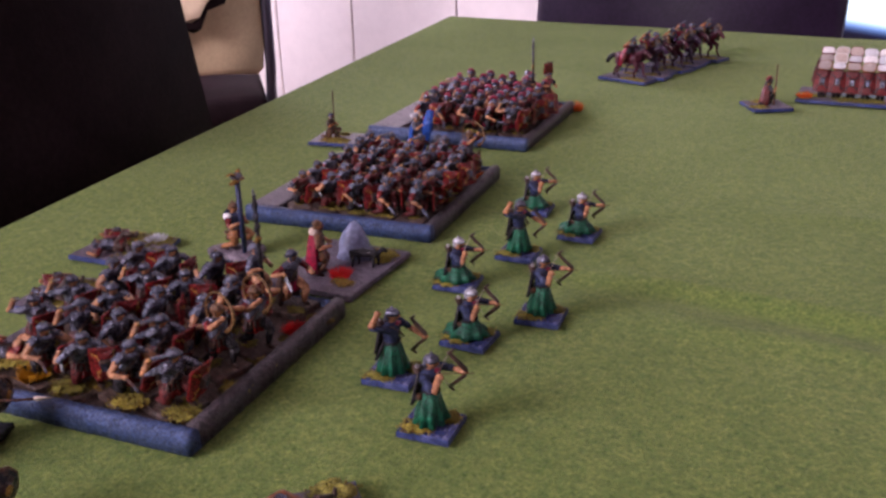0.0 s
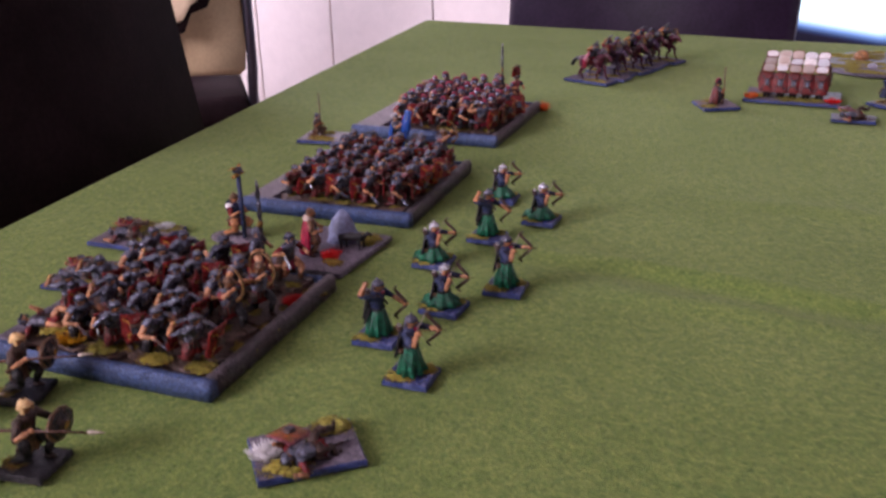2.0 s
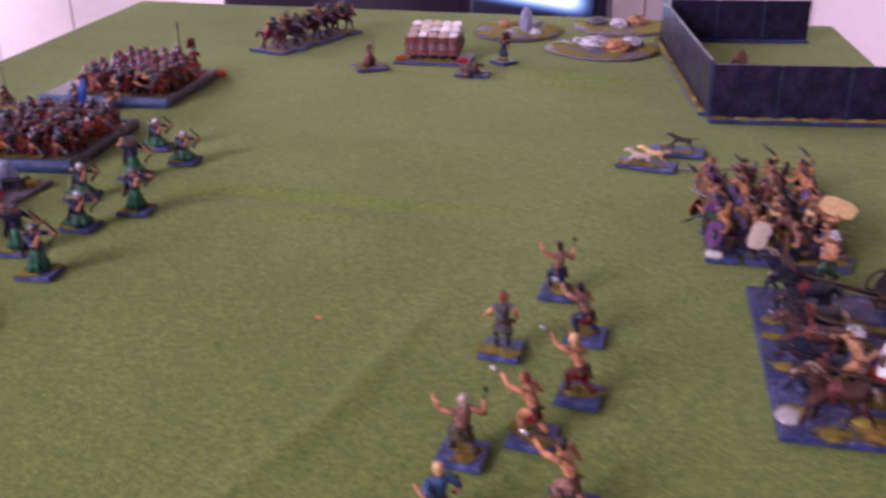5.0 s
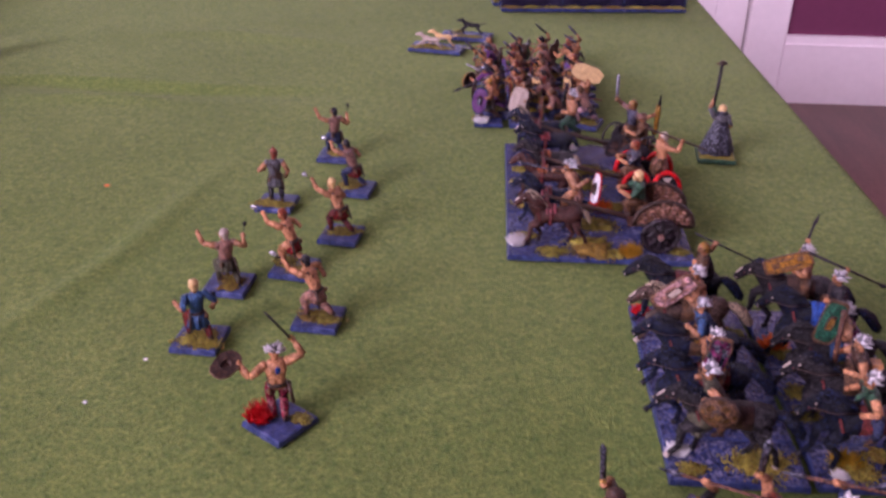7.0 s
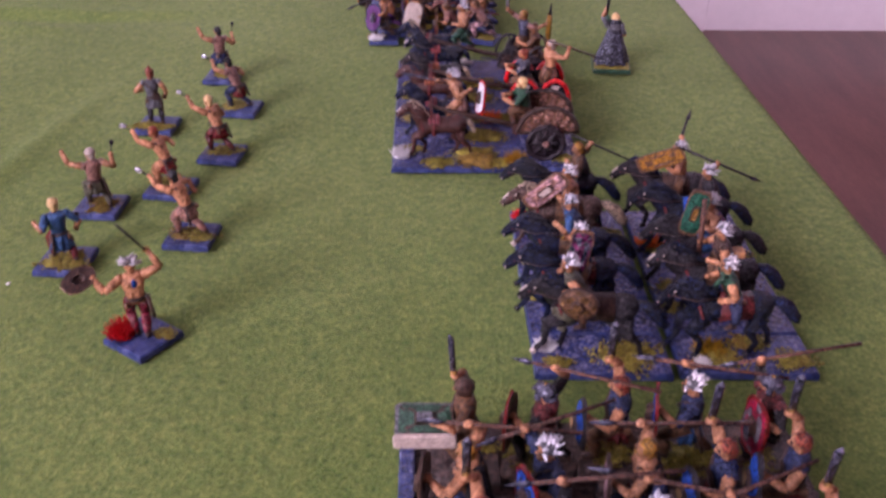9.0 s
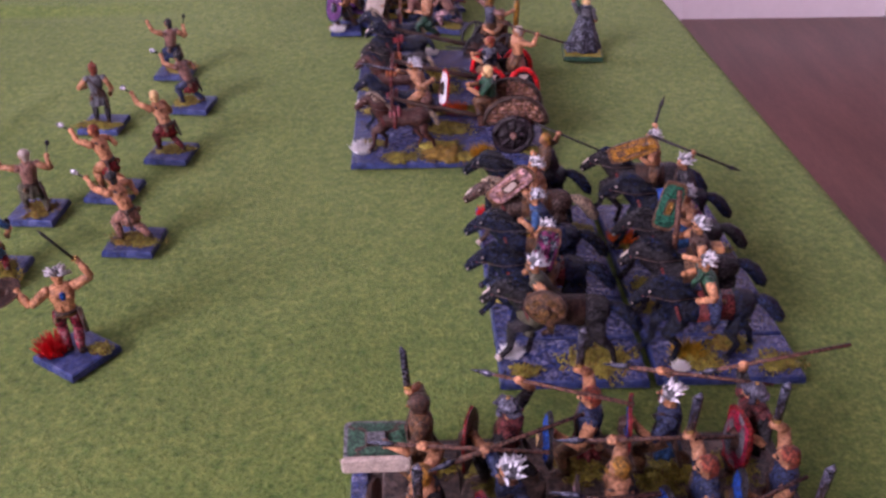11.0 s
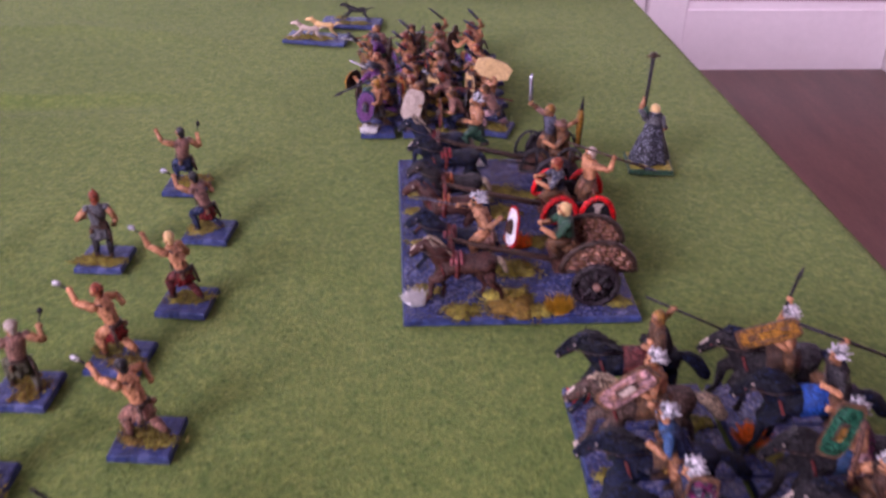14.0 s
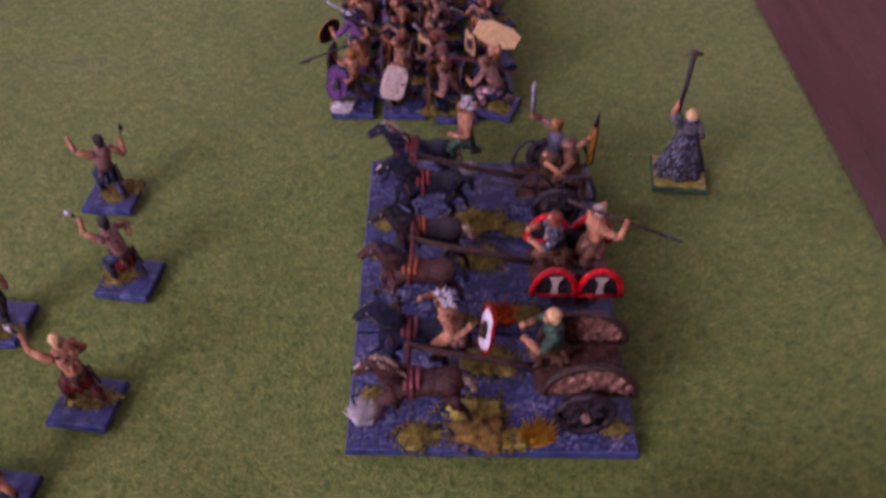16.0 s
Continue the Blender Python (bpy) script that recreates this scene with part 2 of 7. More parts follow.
def plain(name, rgb, rough, vary=0.08, grain=6.0, bump=0.05, dist=0.002, stretch=None, metal=0.0, coat=0.0):
    m, n, l, b = nodes_of(name)
    f = noise_node(n, l, grain, 6, 0.6, stretch=stretch)
    g = noise_node(n, l, grain * 14, 4, 0.6, stretch=stretch)
    col = ramp(n, l, f, [(0.3, [c * (1 - vary) for c in rgb]), (0.7, [min(1, c * (1 + vary)) for c in rgb])])
    col = blend(n, l, "MULTIPLY", 1.0, col, ramp(n, l, g, [(0.3, (1 - vary,) * 3), (0.7, (1 + vary * 0.5,) * 3)]))
    l.new(col, b.inputs["Base Color"])
    b.inputs["Roughness"].default_value, b.inputs["Metallic"].default_value = rough, metal
    b.inputs["Coat Weight"].default_value = coat
    relief(n, l, b, g, bump, dist)
    return m


FELT = felt_material()

WALLWHITE = plain("white_gloss_paint", (0.92, 0.83, 0.86), 0.35, 0.03, 3)
WALLPURPLE = plain("plum_wall_paint", (0.165, 0.03, 0.085), 0.7, 0.06, 4)
PLASTER = plain("pale_plaster", (0.56, 0.53, 0.51), 0.85, 0.04, 3)
CUPBOARDWHITE = plain("cream_white_cupboard_paint", (0.75, 0.67, 0.65), 0.4, 0.05, 2)
FLOORWOOD = plain("dark_wood_floor", (0.122, 0.060, 0.046), 0.38, 0.26, 2.2, 0.1, 0.001, stretch=(9, 1.2, 1))
BLACKLEATHER = plain("black_leather", (0.014, 0.008, 0.009), 0.6, 0.3, 14, 0.5, 0.0008)
PLUMLEATHER = plain("dark_plum_leather", (0.020, 0.010, 0.026), 0.42, 0.25, 14, 0.5, 0.0008)
for dull, shine in ((BLACKLEATHER, 0.02), (PLUMLEATHER, 0.12)):
    dull.node_tree.nodes["Principled BSDF"].inputs["Specular IOR Level"].default_value = shine
CREAMCLOTH = plain("cream_canvas", (0.50, 0.37, 0.22), 0.9, 0.1, 9, 0.4, 0.002)
JACKET = plain("pale_linen", (0.62, 0.48, 0.33), 0.9, 0.08, 12, 0.6, 0.002)
CHROME = plain("dark_chrome_tube", (0.10, 0.095, 0.13), 0.4, 0.1, 20, metal=0.9)
OAK = plain("stained_table_wood", (0.11, 0.055, 0.03), 0.5, 0.3, 5, 0.1, 0.001, stretch=(1, 8, 1))
TVBLACK = plain("black_plastic", (0.012, 0.013, 0.03), 0.3, 0.1, 10)


def screen_material():
    """A dark navy screen; reflected glare is put in as glow, white in its upper part with a soft blue edge."""
    m, n, l, b = nodes_of("glare_screen")
    co = n.new("ShaderNodeTexCoord")
    sep = n.new("ShaderNodeSeparateXYZ")
    l.new(co.outputs["Object"], sep.inputs[0])

    def fade(value, lo, hi):
        k = n.new("ShaderNodeMapRange")
        k.interpolation_type = "SMOOTHSTEP"
        k.inputs["From Min"].default_value, k.inputs["From Max"].default_value = lo, hi
        l.new(value, k.inputs["Value"])
        return k.outputs[0]

    def calc(op, p, q):
        k = n.new("ShaderNodeMath")
        k.operation = op
        for i, v in enumerate((p, q)):
            if isinstance(v, float):
                k.inputs[i].default_value = v
            else:
                l.new(v, k.inputs[i])
        return k.outputs[0]
    low = calc("ADD", sep.outputs[2], calc("MULTIPLY", sep.outputs[0], 0.07))
    glare = calc("MULTIPLY", fade(low, -0.12, -0.075), calc("MULTIPLY", fade(sep.outputs[0], -0.40, -0.35), fade(calc("MULTIPLY", sep.outputs[0], -1.0), -0.42, -0.33)))
    ramp = n.new("ShaderNodeValToRGB")
    ramp.color_ramp.elements[0].color = (0.02, 0.03, 0.16, 1)
    ramp.color_ramp.elements[1].color = (0.74, 0.93, 1.0, 1)
    mid = ramp.color_ramp.elements.new(0.45)
    mid.color = (0.22, 0.42, 0.85, 1)
    l.new(glare, ramp.inputs[0])
    l.new(ramp.outputs[0], b.inputs["Emission Color"])
    l.new(calc("MULTIPLY", glare, 1.7), b.inputs["Emission Strength"])
    b.inputs["Base Color"].default_value = (0.012, 0.013, 0.04, 1)
    b.inputs["Roughness"].default_value = 0.3
    return m


SCREEN = screen_material()


# ---- sculpting tools (millimetres) ----
def V(*a):
    return Vector(a)


class Sculpt:
    def __init__(self):
        self.v, self.f, self.m, self.s, self.mats = [], [], [], [], []

    def add(self, verts, faces, m, smooth=True, M=None):
        o = len(self.v)
        if m not in self.mats:
            self.mats.append(m)
        k = self.mats.index(m)
        self.v += [tuple(M @ Vector(p)) if M else tuple(p) for p in verts]
        for f in faces:
            self.f.append([o + i for i in f])
            self.m.append(k)
            self.s.append(smooth)

    def loft(self, rings, m, smooth=True, caps=True, M=None):
        n = len(rings[0])
        faces = [(a * n + i, a * n + (i + 1) % n, (a + 1) * n + (i + 1) % n, (a + 1) * n + i) for a in range(len(rings) - 1) for i in range(n)]
        if caps:
            faces.append(tuple(range(n - 1, -1, -1)))
            faces.append(tuple((len(rings) - 1) * n + i for i in range(n)))
        self.add([p for r in rings for p in r], faces, m, smooth, M)

    def tube(self, pts, radii, m, n=7, M=None, flat=1.0):
        pts = [Vector(p) for p in pts]
        rings, u = [], None
        for i, p in enumerate(pts):
            t = (pts[min(i + 1, len(pts) - 1)] - pts[max(i - 1, 0)]).normalized()
            if u is None:
                u = t.orthogonal().normalized() if abs(t.y) > 0.9 else t.cross(V(0, 1, 0)).normalized()
            u = (u - t * u.dot(t)).normalized()
            w = t.cross(u)
            r = radii[i] if isinstance(radii, (list, tuple)) else radii
            rings.append([p + (u * math.cos(a) + w * math.sin(a) * flat) * r for a in (2 * math.pi * k / n for k in range(n))])
        self.loft(rings, m, M=M)

    def ball(self, c, r, m, n=8, k=5, M=None, lo=-90, hi=90, smooth=True):
        r = r if isinstance(r, (list, tuple)) else (r, r, r)
        rings = []
        for j in range(k + 1):
            e = radians(lo + (hi - lo) * j / k)
            q = max(math.cos(e), 0.02)
            rings.append([(c[0] + r[0] * q * math.cos(a), c[1] + r[1] * q * math.sin(a), c[2] + r[2] * math.sin(e)) for a in (2 * math.pi * i / n for i in range(n))])
        self.loft(rings, m, smooth, M=M)

    def box(self, c, size, m, M=None, bevel=0.0, smooth=False):
        x, y, z = (q / 2 for q in size)
        b = min(bevel, x * 0.9, y * 0.9, z * 0.9)
        T = Matrix.Translation(c)
        T = M @ T if M else T
        if not b:
            p = [(-x, -y, -z), (x, -y, -z), (x, y, -z), (-x, y, -z), (-x, -y, z), (x, -y, z), (x, y, z), (-x, y, z)]
            self.add(p, [(3, 2, 1, 0), (4, 5, 6, 7), (0, 1, 5, 4), (1, 2, 6, 5), (2, 3, 7, 6), (3, 0, 4, 7)], m, smooth, T)
            return

        def ring(zz, i):
            return [(-x + i, -y + i + b, zz), (-x + i + b, -y + i, zz), (x - i - b, -y + i, zz), (x - i, -y + i + b, zz), (x - i, y - i - b, zz), (x - i - b, y - i, zz), (-x + i + b, y - i, zz), (-x + i, y - i - b, zz)]
        self.loft([ring(-z, b * 0.5), ring(-z + b, 0), ring(z - b, 0), ring(z, b * 0.7)], m, smooth, M=T)

    def spike(self, a, d, r, m, n=4):
        self.tube([a, Vector(a) + Vector(d)], [r, r * 0.12], m, n)

    def plate(self, outline, shape, thick, M, face, rim, boss, emblem=None):
        """A shield: an outline in (y, z), bulged forward by shape(y, z, r)."""
        n, verts, faces, tint = len(outline), [], [], []
        steps = (0.03, 0.26, 0.36, 0.66, 0.88, 1.0)
        for back in (0, 1):
            for r in steps:
                for y, z in outline:
                    verts.append((shape(y * r, z * r, r) - back * thick, y * r, z * r))
        K = len(steps)
        for back in (0, 1):
            for a in range(K - 1):
                for i in range(n):
                    j = (i + 1) % n
                    o = back * K * n
                    q = (o + a * n + i, o + a * n + j, o + (a + 1) * n + j, o + (a + 1) * n + i)
                    faces.append(q if back else q[::-1])
                    tint.append(LEATHER if back else boss if a < 1 else (face if boss is face else LEATHER) if a == 1 else rim if a == 4 else emblem if emblem and a == 2 + (i // 2) % 2 and i % 4 < 3 else face)
        for i in range(n):
            j = (i + 1) % n
            a, b = (K - 1) * n, K * n + (K - 1) * n
            faces.append((a + i, b + i, b + j, a + j)[::-1])
            tint.append(rim)
        faces += [tuple(range(n)), tuple(K * n + i for i in range(n - 1, -1, -1))]
        tint += [boss, LEATHER]
        o = len(self.v)
        self.v += [tuple(M @ Vector(p)) for p in verts]
        for f, m in zip(faces, tint):
            if m not in self.mats:
                self.mats.append(m)
            self.f.append([o + i for i in f])
            self.m.append(self.mats.index(m))
            self.s.append(False)

    def mesh(self, name, unit=0.001):
        me = bpy.data.meshes.new(name)
        me.from_pydata([(x * unit, y * unit, z * unit) for x, y, z in self.v], [], self.f)
        for m in self.mats:
            me.materials.append(m)
        me.polygons.foreach_set("material_index", self.m)
        me.polygons.foreach_set("use_smooth", self.s)
        me.update()
        return me


def thing(name, label, category, group="", M=None, kind=""):
    ob = tagged(new(name), label, category, group, kind)
    ob.empty_display_size = 0.01
    if M:
        ob.matrix_basis = M
    return ob


def part(name, sculpt, parent, label="", M=None, unit=0.001):
    ob = new(name, sculpt if isinstance(sculpt, bpy.types.Mesh) else sculpt.mesh(name, unit))
    ob.parent = parent
    if M:
        ob.matrix_basis = M
    return tagged(ob, label)


def at(x, y, z=0.0, turn=0.0):
    return pose(x, y, z, 0, 0, turn)


def bend(a, b, l1, l2, way):
    """The joint between a and b of a limb of two lengths, bent towards way."""
    a, b = Vector(a), Vector(b)
    d = b - a
    D = min(d.length, (l1 + l2) * 0.995)
    t = d.normalized()
    k = (l1 * l1 - l2 * l2 + D * D) / (2 * D)
    h = math.sqrt(max(l1 * l1 - k * k, 0.02))
    w = Vector(way)
    w = (w - t * w.dot(t)).normalized()
    return a + t * k + w * h, a + t * D


def oval(w, h, n=14, p=2.0):
    return [(math.copysign(abs(math.cos(a)) ** (2 / p), math.cos(a)) * w / 2, math.copysign(abs(math.sin(a)) ** (2 / p), math.sin(a)) * h / 2) for a in (2 * math.pi * (i + 0.5) / n for i in range(n))]


def shield(s, kind, M, face, rim, boss, emblem=None):
    if kind == "scutum":
        s.plate(oval(11, 17, 16, 9), lambda y, z, r: -0.06 * y * y + (1.4 if r < 0.3 else 0), 0.7, M, face, rim, boss, emblem)
    elif kind == "long":
        s.plate(oval(9.8, 20.5, 14, 2.7), lambda y, z, r: -0.02 * y * y + (1.5 if r < 0.3 else 0), 0.8, M, face, rim, boss, emblem)
    elif kind == "oblong":
        s.plate(oval(8.4, 21, 18, 5), lambda y, z, r: -0.02 * y * y + (1.0 if r < 0.3 else 0), 0.9, M, face, rim, boss, emblem)
    elif kind == "slab":
        s.plate(oval(10.5, 19, 18, 3.4), lambda y, z, r: -0.02 * y * y, 0.9, M, face, rim, boss, emblem)
    elif kind == "hex":
        s.plate([(6, -5), (6, 5), (3.4, 9.5), (-3.4, 9.5), (-6, 5), (-6, -5), (-3.4, -9.5), (3.4, -9.5)], lambda y, z, r: 0, 0.8, M, face, rim, boss, emblem)
    elif kind == "small":
        s.plate(oval(8.5, 13, 14, 2.4), lambda y, z, r: (1.2 if r < 0.3 else 0), 0.9, M, face, rim, boss, emblem)
    else:
        s.plate(oval(14, 14, 16), lambda y, z, r: 1.6 * (1 - r * r) + (1 if r < 0.3 else 0), 0.8, M, face, rim, boss, emblem)


def turn_m(at_, rx=0, ry=0, rz=0):
    return Matrix.LocRotScale(Vector(at_), Euler([radians(a) for a in (rx, ry, rz)]), None)


def spear(s, hand, way, back, front, head=SILVER, shaft=WOOD, r=0.58):
    w = Vector(way).normalized()
    h = Vector(hand)
    s.tube([h - w * back, h + w * front], [r, r], shaft, 5)
    e = h + w * front
    s.tube([e - w * 0.5, e + w * 1.6, e + w * 6], [0.6, 1.15, 0.1], head, 5, flat=0.45)


def sword(s, hand, way, length=11, blade=SILVER):
    w, h = Vector(way).normalized(), Vector(hand)
    s.tube([h - w * 1.8, h + w * 1.2], [0.55, 0.5], LEATHER, 5)
    s.tube([h + w * 1.2, h + w * 1.7], [1.3, 1.2], BRASS, 5)
    s.tube([h + w * 1.7, h + w * (length - 2), h + w * length], [1.1, 1.0, 0.1], blade, 5, flat=0.45)


def bow(s, hand, draw, skin=LEATHER):
    h = Vector(hand)
    pts = [h + V(x, 0, z) for x, z in ((-3.2, -9.5), (-4.6, -8), (-2.4, -4.8), (0.2, -1.5), (0.2, 1.5), (-2.4, 4.8), (-4.6, 8), (-3.2, 9.5))]
    s.tube(pts, [0.45, 0.7, 0.85, 0.85, 0.85, 0.85, 0.7, 0.45], skin, 6)
    if draw is not None:
        s.tube([h + V(-4.6, 0, -8), draw, h + V(-4.6, 0, 8)], 0.12, PALE, 3)
        s.tube([draw, h + V(3, 0, 0.3)], 0.22, WOOD, 4)


def figure(seed=0, stance="stand", torso=STEEL, skirt=RED, skirt_len=5.0, legs=SKIN, boots=LEATHER, sleeve=None, skin=SKIN, head="helmet", helmet=STEEL, hair=WHITE, crest=None,
           lean=0.0, right=(4, -5, -5), left=(5, 5, -4), hold_r=None, hold_l=None, cloak=None, banded=False, hip_z=None, belt=LEATHER, quiver=False, twist=0.0, scale=0.96, extra=None, bulk=1.16, gear=LEATHER):
    """One cast figure as a single sculpted mesh, facing +x. right and left: hands, from the shoulders' middle."""
    rng = random.Random(seed)
    s = Sculpt()
    hair = HAIRW if hair is WHITE else hair
    hz = hip_z if hip_z is not None else {"hunch": 11.8, "stand": 15.2, "close": 15.6, "stride": 13.8, "kneel": 8.5, "crouch": 12}[stance]
    feet = {"hunch": ((4.8, 3.2, 0.8), (-4.4, -3.2, 0.8)), "close": ((1.6, 1.7, 0.8), (-1.4, -1.7, 0.8)), "stand": ((1.2, 3.0, 0.8), (-0.6, -3.0, 0.8)), "stride": ((5.4, 2.4, 0.8), (-5.4, -2.6, 0.8)), "crouch": ((4.5, 3.4, 0.8), (-4.5, -3.4, 0.8)), "kneel": ((4.2, 2.8, 0.8), (-7.0, -3.0, 1.2)),
            "ride": ((1.5, 6.4, hz - 9.5), (1.5, -6.4, hz - 9.5))}[stance]
    for side, foot in zip((1, -1), feet):
        hip = V(0, 1.9 * side, hz)
        knee, ankle = bend(hip, V(foot[0] - 0.6, foot[1], foot[2] + 1.2), 7.7, 7.6, (0.3, 0.9 * side, 0.6) if stance == "ride" else (1, 0.15 * side, -0.9 if stance == "kneel" and side < 0 else 0.1))
        if skirt_len < 7:
            s.tube([hip, (hip + knee) / 2 + V(0, 0.3 * side, 0), knee], [2.4, 2.3, 1.7], legs, 7)
            s.tube([knee, (knee + ankle) / 2 - V(0.4, 0, 0), ankle], [1.75, 1.75, 1.15], legs, 7)
        s.tube([ankle + V(-0.9, 0, -0.4), ankle + V(1.2, 0, -0.9), ankle + V(2.9, 0.3 * side, -1.4)], [1.15, 1.15, 0.7], boots, 6)
    top = V(lean, 0, hz + 10.8)

    def ring(z, rx, ry, n=12, wave=0.0, k=6, off=(0, 0)):
        f = (z - hz) / 10.8
        return [V(lean * max(f, 0) + off[0] + rx * math.cos(a) * (1 + wave * math.sin(k * a + seed)), off[1] + ry * math.sin(a) * (1 + wave * math.sin(k * a + seed)), z) for a in (2 * math.pi * i / n for i in range(n))]
    low = max(hz - skirt_len, 1.2)
    spread = 1 + 0.055 * skirt_len
    if skirt:
        off = (-1.4, 0) if stance == "kneel" else (0, 0)
        wide = 2.6 if stance == "kneel" and skirt_len >= 7 else 0.0
        s.loft([ring(low, 3.0 * spread + wide * 1.5, 3.6 * spread + wide * 0.6, 40, 0.15, 9, off), ring(low + (hz - low) * 0.35, 2.9 + 1.9 * (spread - 1) + wide * 1.35, 3.6 + 1.7 * (spread - 1) + wide * 0.5, 40, 0.13, 9, off),
                ring(low + (hz - low) * 0.72, 2.9 + 0.8 * (spread - 1) + wide * 0.6, 3.6 + 0.8 * (spread - 1), 40, 0.07, 9, (off[0] / 2, 0)), ring(hz + 1.2, 2.7, 3.3, 40)], skirt)
    if banded:
        rings = []
        for i in range(6):
            z = hz + 1.0 + i * 1.5
            f = 2.75 + 0.4 * math.sin(i / 5 * math.pi * 0.8)
            rings += [ring(z, f + 0.28, f * 1.27 + 0.28), ring(z + 1.3, f, f * 1.27)]
        s.loft(rings + [ring(hz + 10.8, 1.8, 2.5)], torso, False)
    else:
        s.loft([ring(hz - 0.5, 2.7, 3.3), ring(hz + 3, 2.55, 3.1), ring(hz + 7, 3.05, 4.0), ring(hz + 9.4, 2.7, 4.1), ring(hz + 10.9, 1.6, 2.3)], torso)
    if torso in (SKIN, TAN):
        for side in (1, -1):
            s.ball((lean * 0.72 - 1.9, 1.75 * side, hz + 7.6), (1.2, 1.55, 1.9), torso, 7, 4)
            s.ball((lean * 0.72 + 1.9, 1.65 * side, hz + 7.7), (1.3, 1.6, 1.4), torso, 7, 4)
            s.ball((lean * 0.3 - 1.8, 1.1 * side, hz + 3.4), (1.0, 1.0, 2.4), torso, 6, 4)
    s.loft([ring(hz + 0.4, 3.0, 3.6), ring(hz + 1.7, 2.95, 3.5)], belt)
    if banded:
        for i in range(14):
            q = 2 * math.pi * i / 14
            p = V(3.1 * math.cos(q), 3.8 * math.sin(q), hz + 0.6)
            s.tube([p, p + V(0.5 * math.cos(q), 0.6 * math.sin(q), -3.0 - rng.uniform(0, 0.6))], [0.62, 0.7], LEATHER, 4)
        for side in (1, -1):
            for i in range(3):
                s.ball(top + V(0, (3.2 + 1.0 * i) * side, -0.5 - 0.75 * i), (2.7, 1.0, 1.15), torso, 8, 4)
    hands_ = []
    for side, tgt, way in ((-1, right, (-0.5, -0.8, -0.6)), (1, left, (-0.3, 0.9, -0.6))):
        sh = top + V(0, 4.3 * side, -1.7)
        elbow, hand = bend(sh, sh + (top + V(*tgt) - sh) * 1.38, 6.3, 6.2, way)
        s.ball(sh, (2.1, 2.0, 1.8), torso, 7, 4)
        s.tube([sh, (sh + elbow) / 2, elbow], [1.75, 1.6, 1.25], sleeve or torso, 7)
        s.tube([elbow, (elbow + hand) / 2, hand], [1.3, 1.2, 0.9], skin, 7)
        s.ball(hand, (1.35, 1.2, 1.25), skin, 6, 4)
        hands_.append(hand)
    hr, hl = hands_
    hc = top + V(0.7, 0, 3.3)
    s.tube([top + V(0, 0, -0.6), hc], [1.35, 1.3], skin, 7)
    T = turn_m(hc, 0, 0, twist + rng.uniform(-18, 18))
    s.ball((0, 0, 0), (2.35, 2.1, 2.65), skin, 9, 6, M=T)
    s.ball((2.0, 0, -0.4), (0.8, 0.5, 0.6), skin, 5, 3, M=T)
    # Dark bar at the eyes: the brow's shadow put in as paint.
    s.box((1.75, 0, 0.35), (0.9, 2.6, 0.55), DARK, M=T)
    if head in ("hair", "spiky") and rng.random() < 0.75:
        s.ball((1.3, 0, -1.7), (1.2, 1.35, 1.3), BROWN if hair is HAIRW else hair, 7, 4, M=T)
    if head == "helmet":
        s.ball((-0.15, 0, 0.25), (2.75, 2.5, 2.9), helmet, 10, 4, M=T, lo=-6)
        s.ball((-1.6, 0, -0.9), (2.3, 2.6, 0.6), helmet, 8, 3, M=T)
        s.box((2.1, 0, 1.1), (1.2, 3.6, 0.5), helmet, M=T)
        for q in (1, -1):
            s.box((0.9, 2.05 * q, -1.1), (1.7, 0.5, 2.4), helmet, M=T, bevel=0.2)
        s.ball((-0.2, 0, 3.1), 0.6, BRASS, 6, 3, M=T)
        if crest:
            s.tube([T @ V(2.6 * math.cos(a) - 0.2, 0, 3.5 * math.sin(a) + 0.9) for a in (0.3, 0.9, 1.5, 2.1, 2.8, 3.3)], [0.6, 1.1, 1.25, 1.2, 1.0, 0.5], crest, 6)
    elif head == "cap":
        s.ball((-0.1, 0, 0.35), (2.6, 2.4, 2.8), helmet, 10, 4, M=T, lo=-4)
        s.tube([T @ V(0, 0, 2.6), T @ V(-0.3, 0, 4.4)], [0.9, 0.15], helmet, 6)
        s.ball((-1.2, 0, -1.0), (1.7, 2.4, 1.9), helmet, 8, 4, M=T)
    elif head == "spiky":
        for i in range(26):
            a, e = rng.uniform(-2.3, 2.3) + math.pi, rng.uniform(-0.1, 1.45)
            d = V(math.cos(a) * math.cos(e), math.sin(a) * math.cos(e), math.sin(e))
            s.spike(T @ (d * 1.9), T.to_3x3() @ (d * rng.uniform(1.7, 2.7) + V(-0.8, 0, 0.2)), 0.85, hair, 5)
        s.ball((-0.3, 0, 0.5), (2.4, 2.25, 2.5), GREY if hair is HAIRW else hair, 8, 4, M=T, lo=0)
    elif head == "hair":
        s.ball((-0.45, 0, 0.45), (2.45, 2.35, 2.6), hair, 9, 4, M=T, lo=-25)
        s.ball((-1.3, 0, -1.2), (1.5, 1.9, 2.0), hair, 7, 4, M=T)
    elif head == "hood":
        s.ball((-0.3, 0, 0.1), (2.7, 2.6, 3.0), hair, 9, 5, M=T, lo=-50)
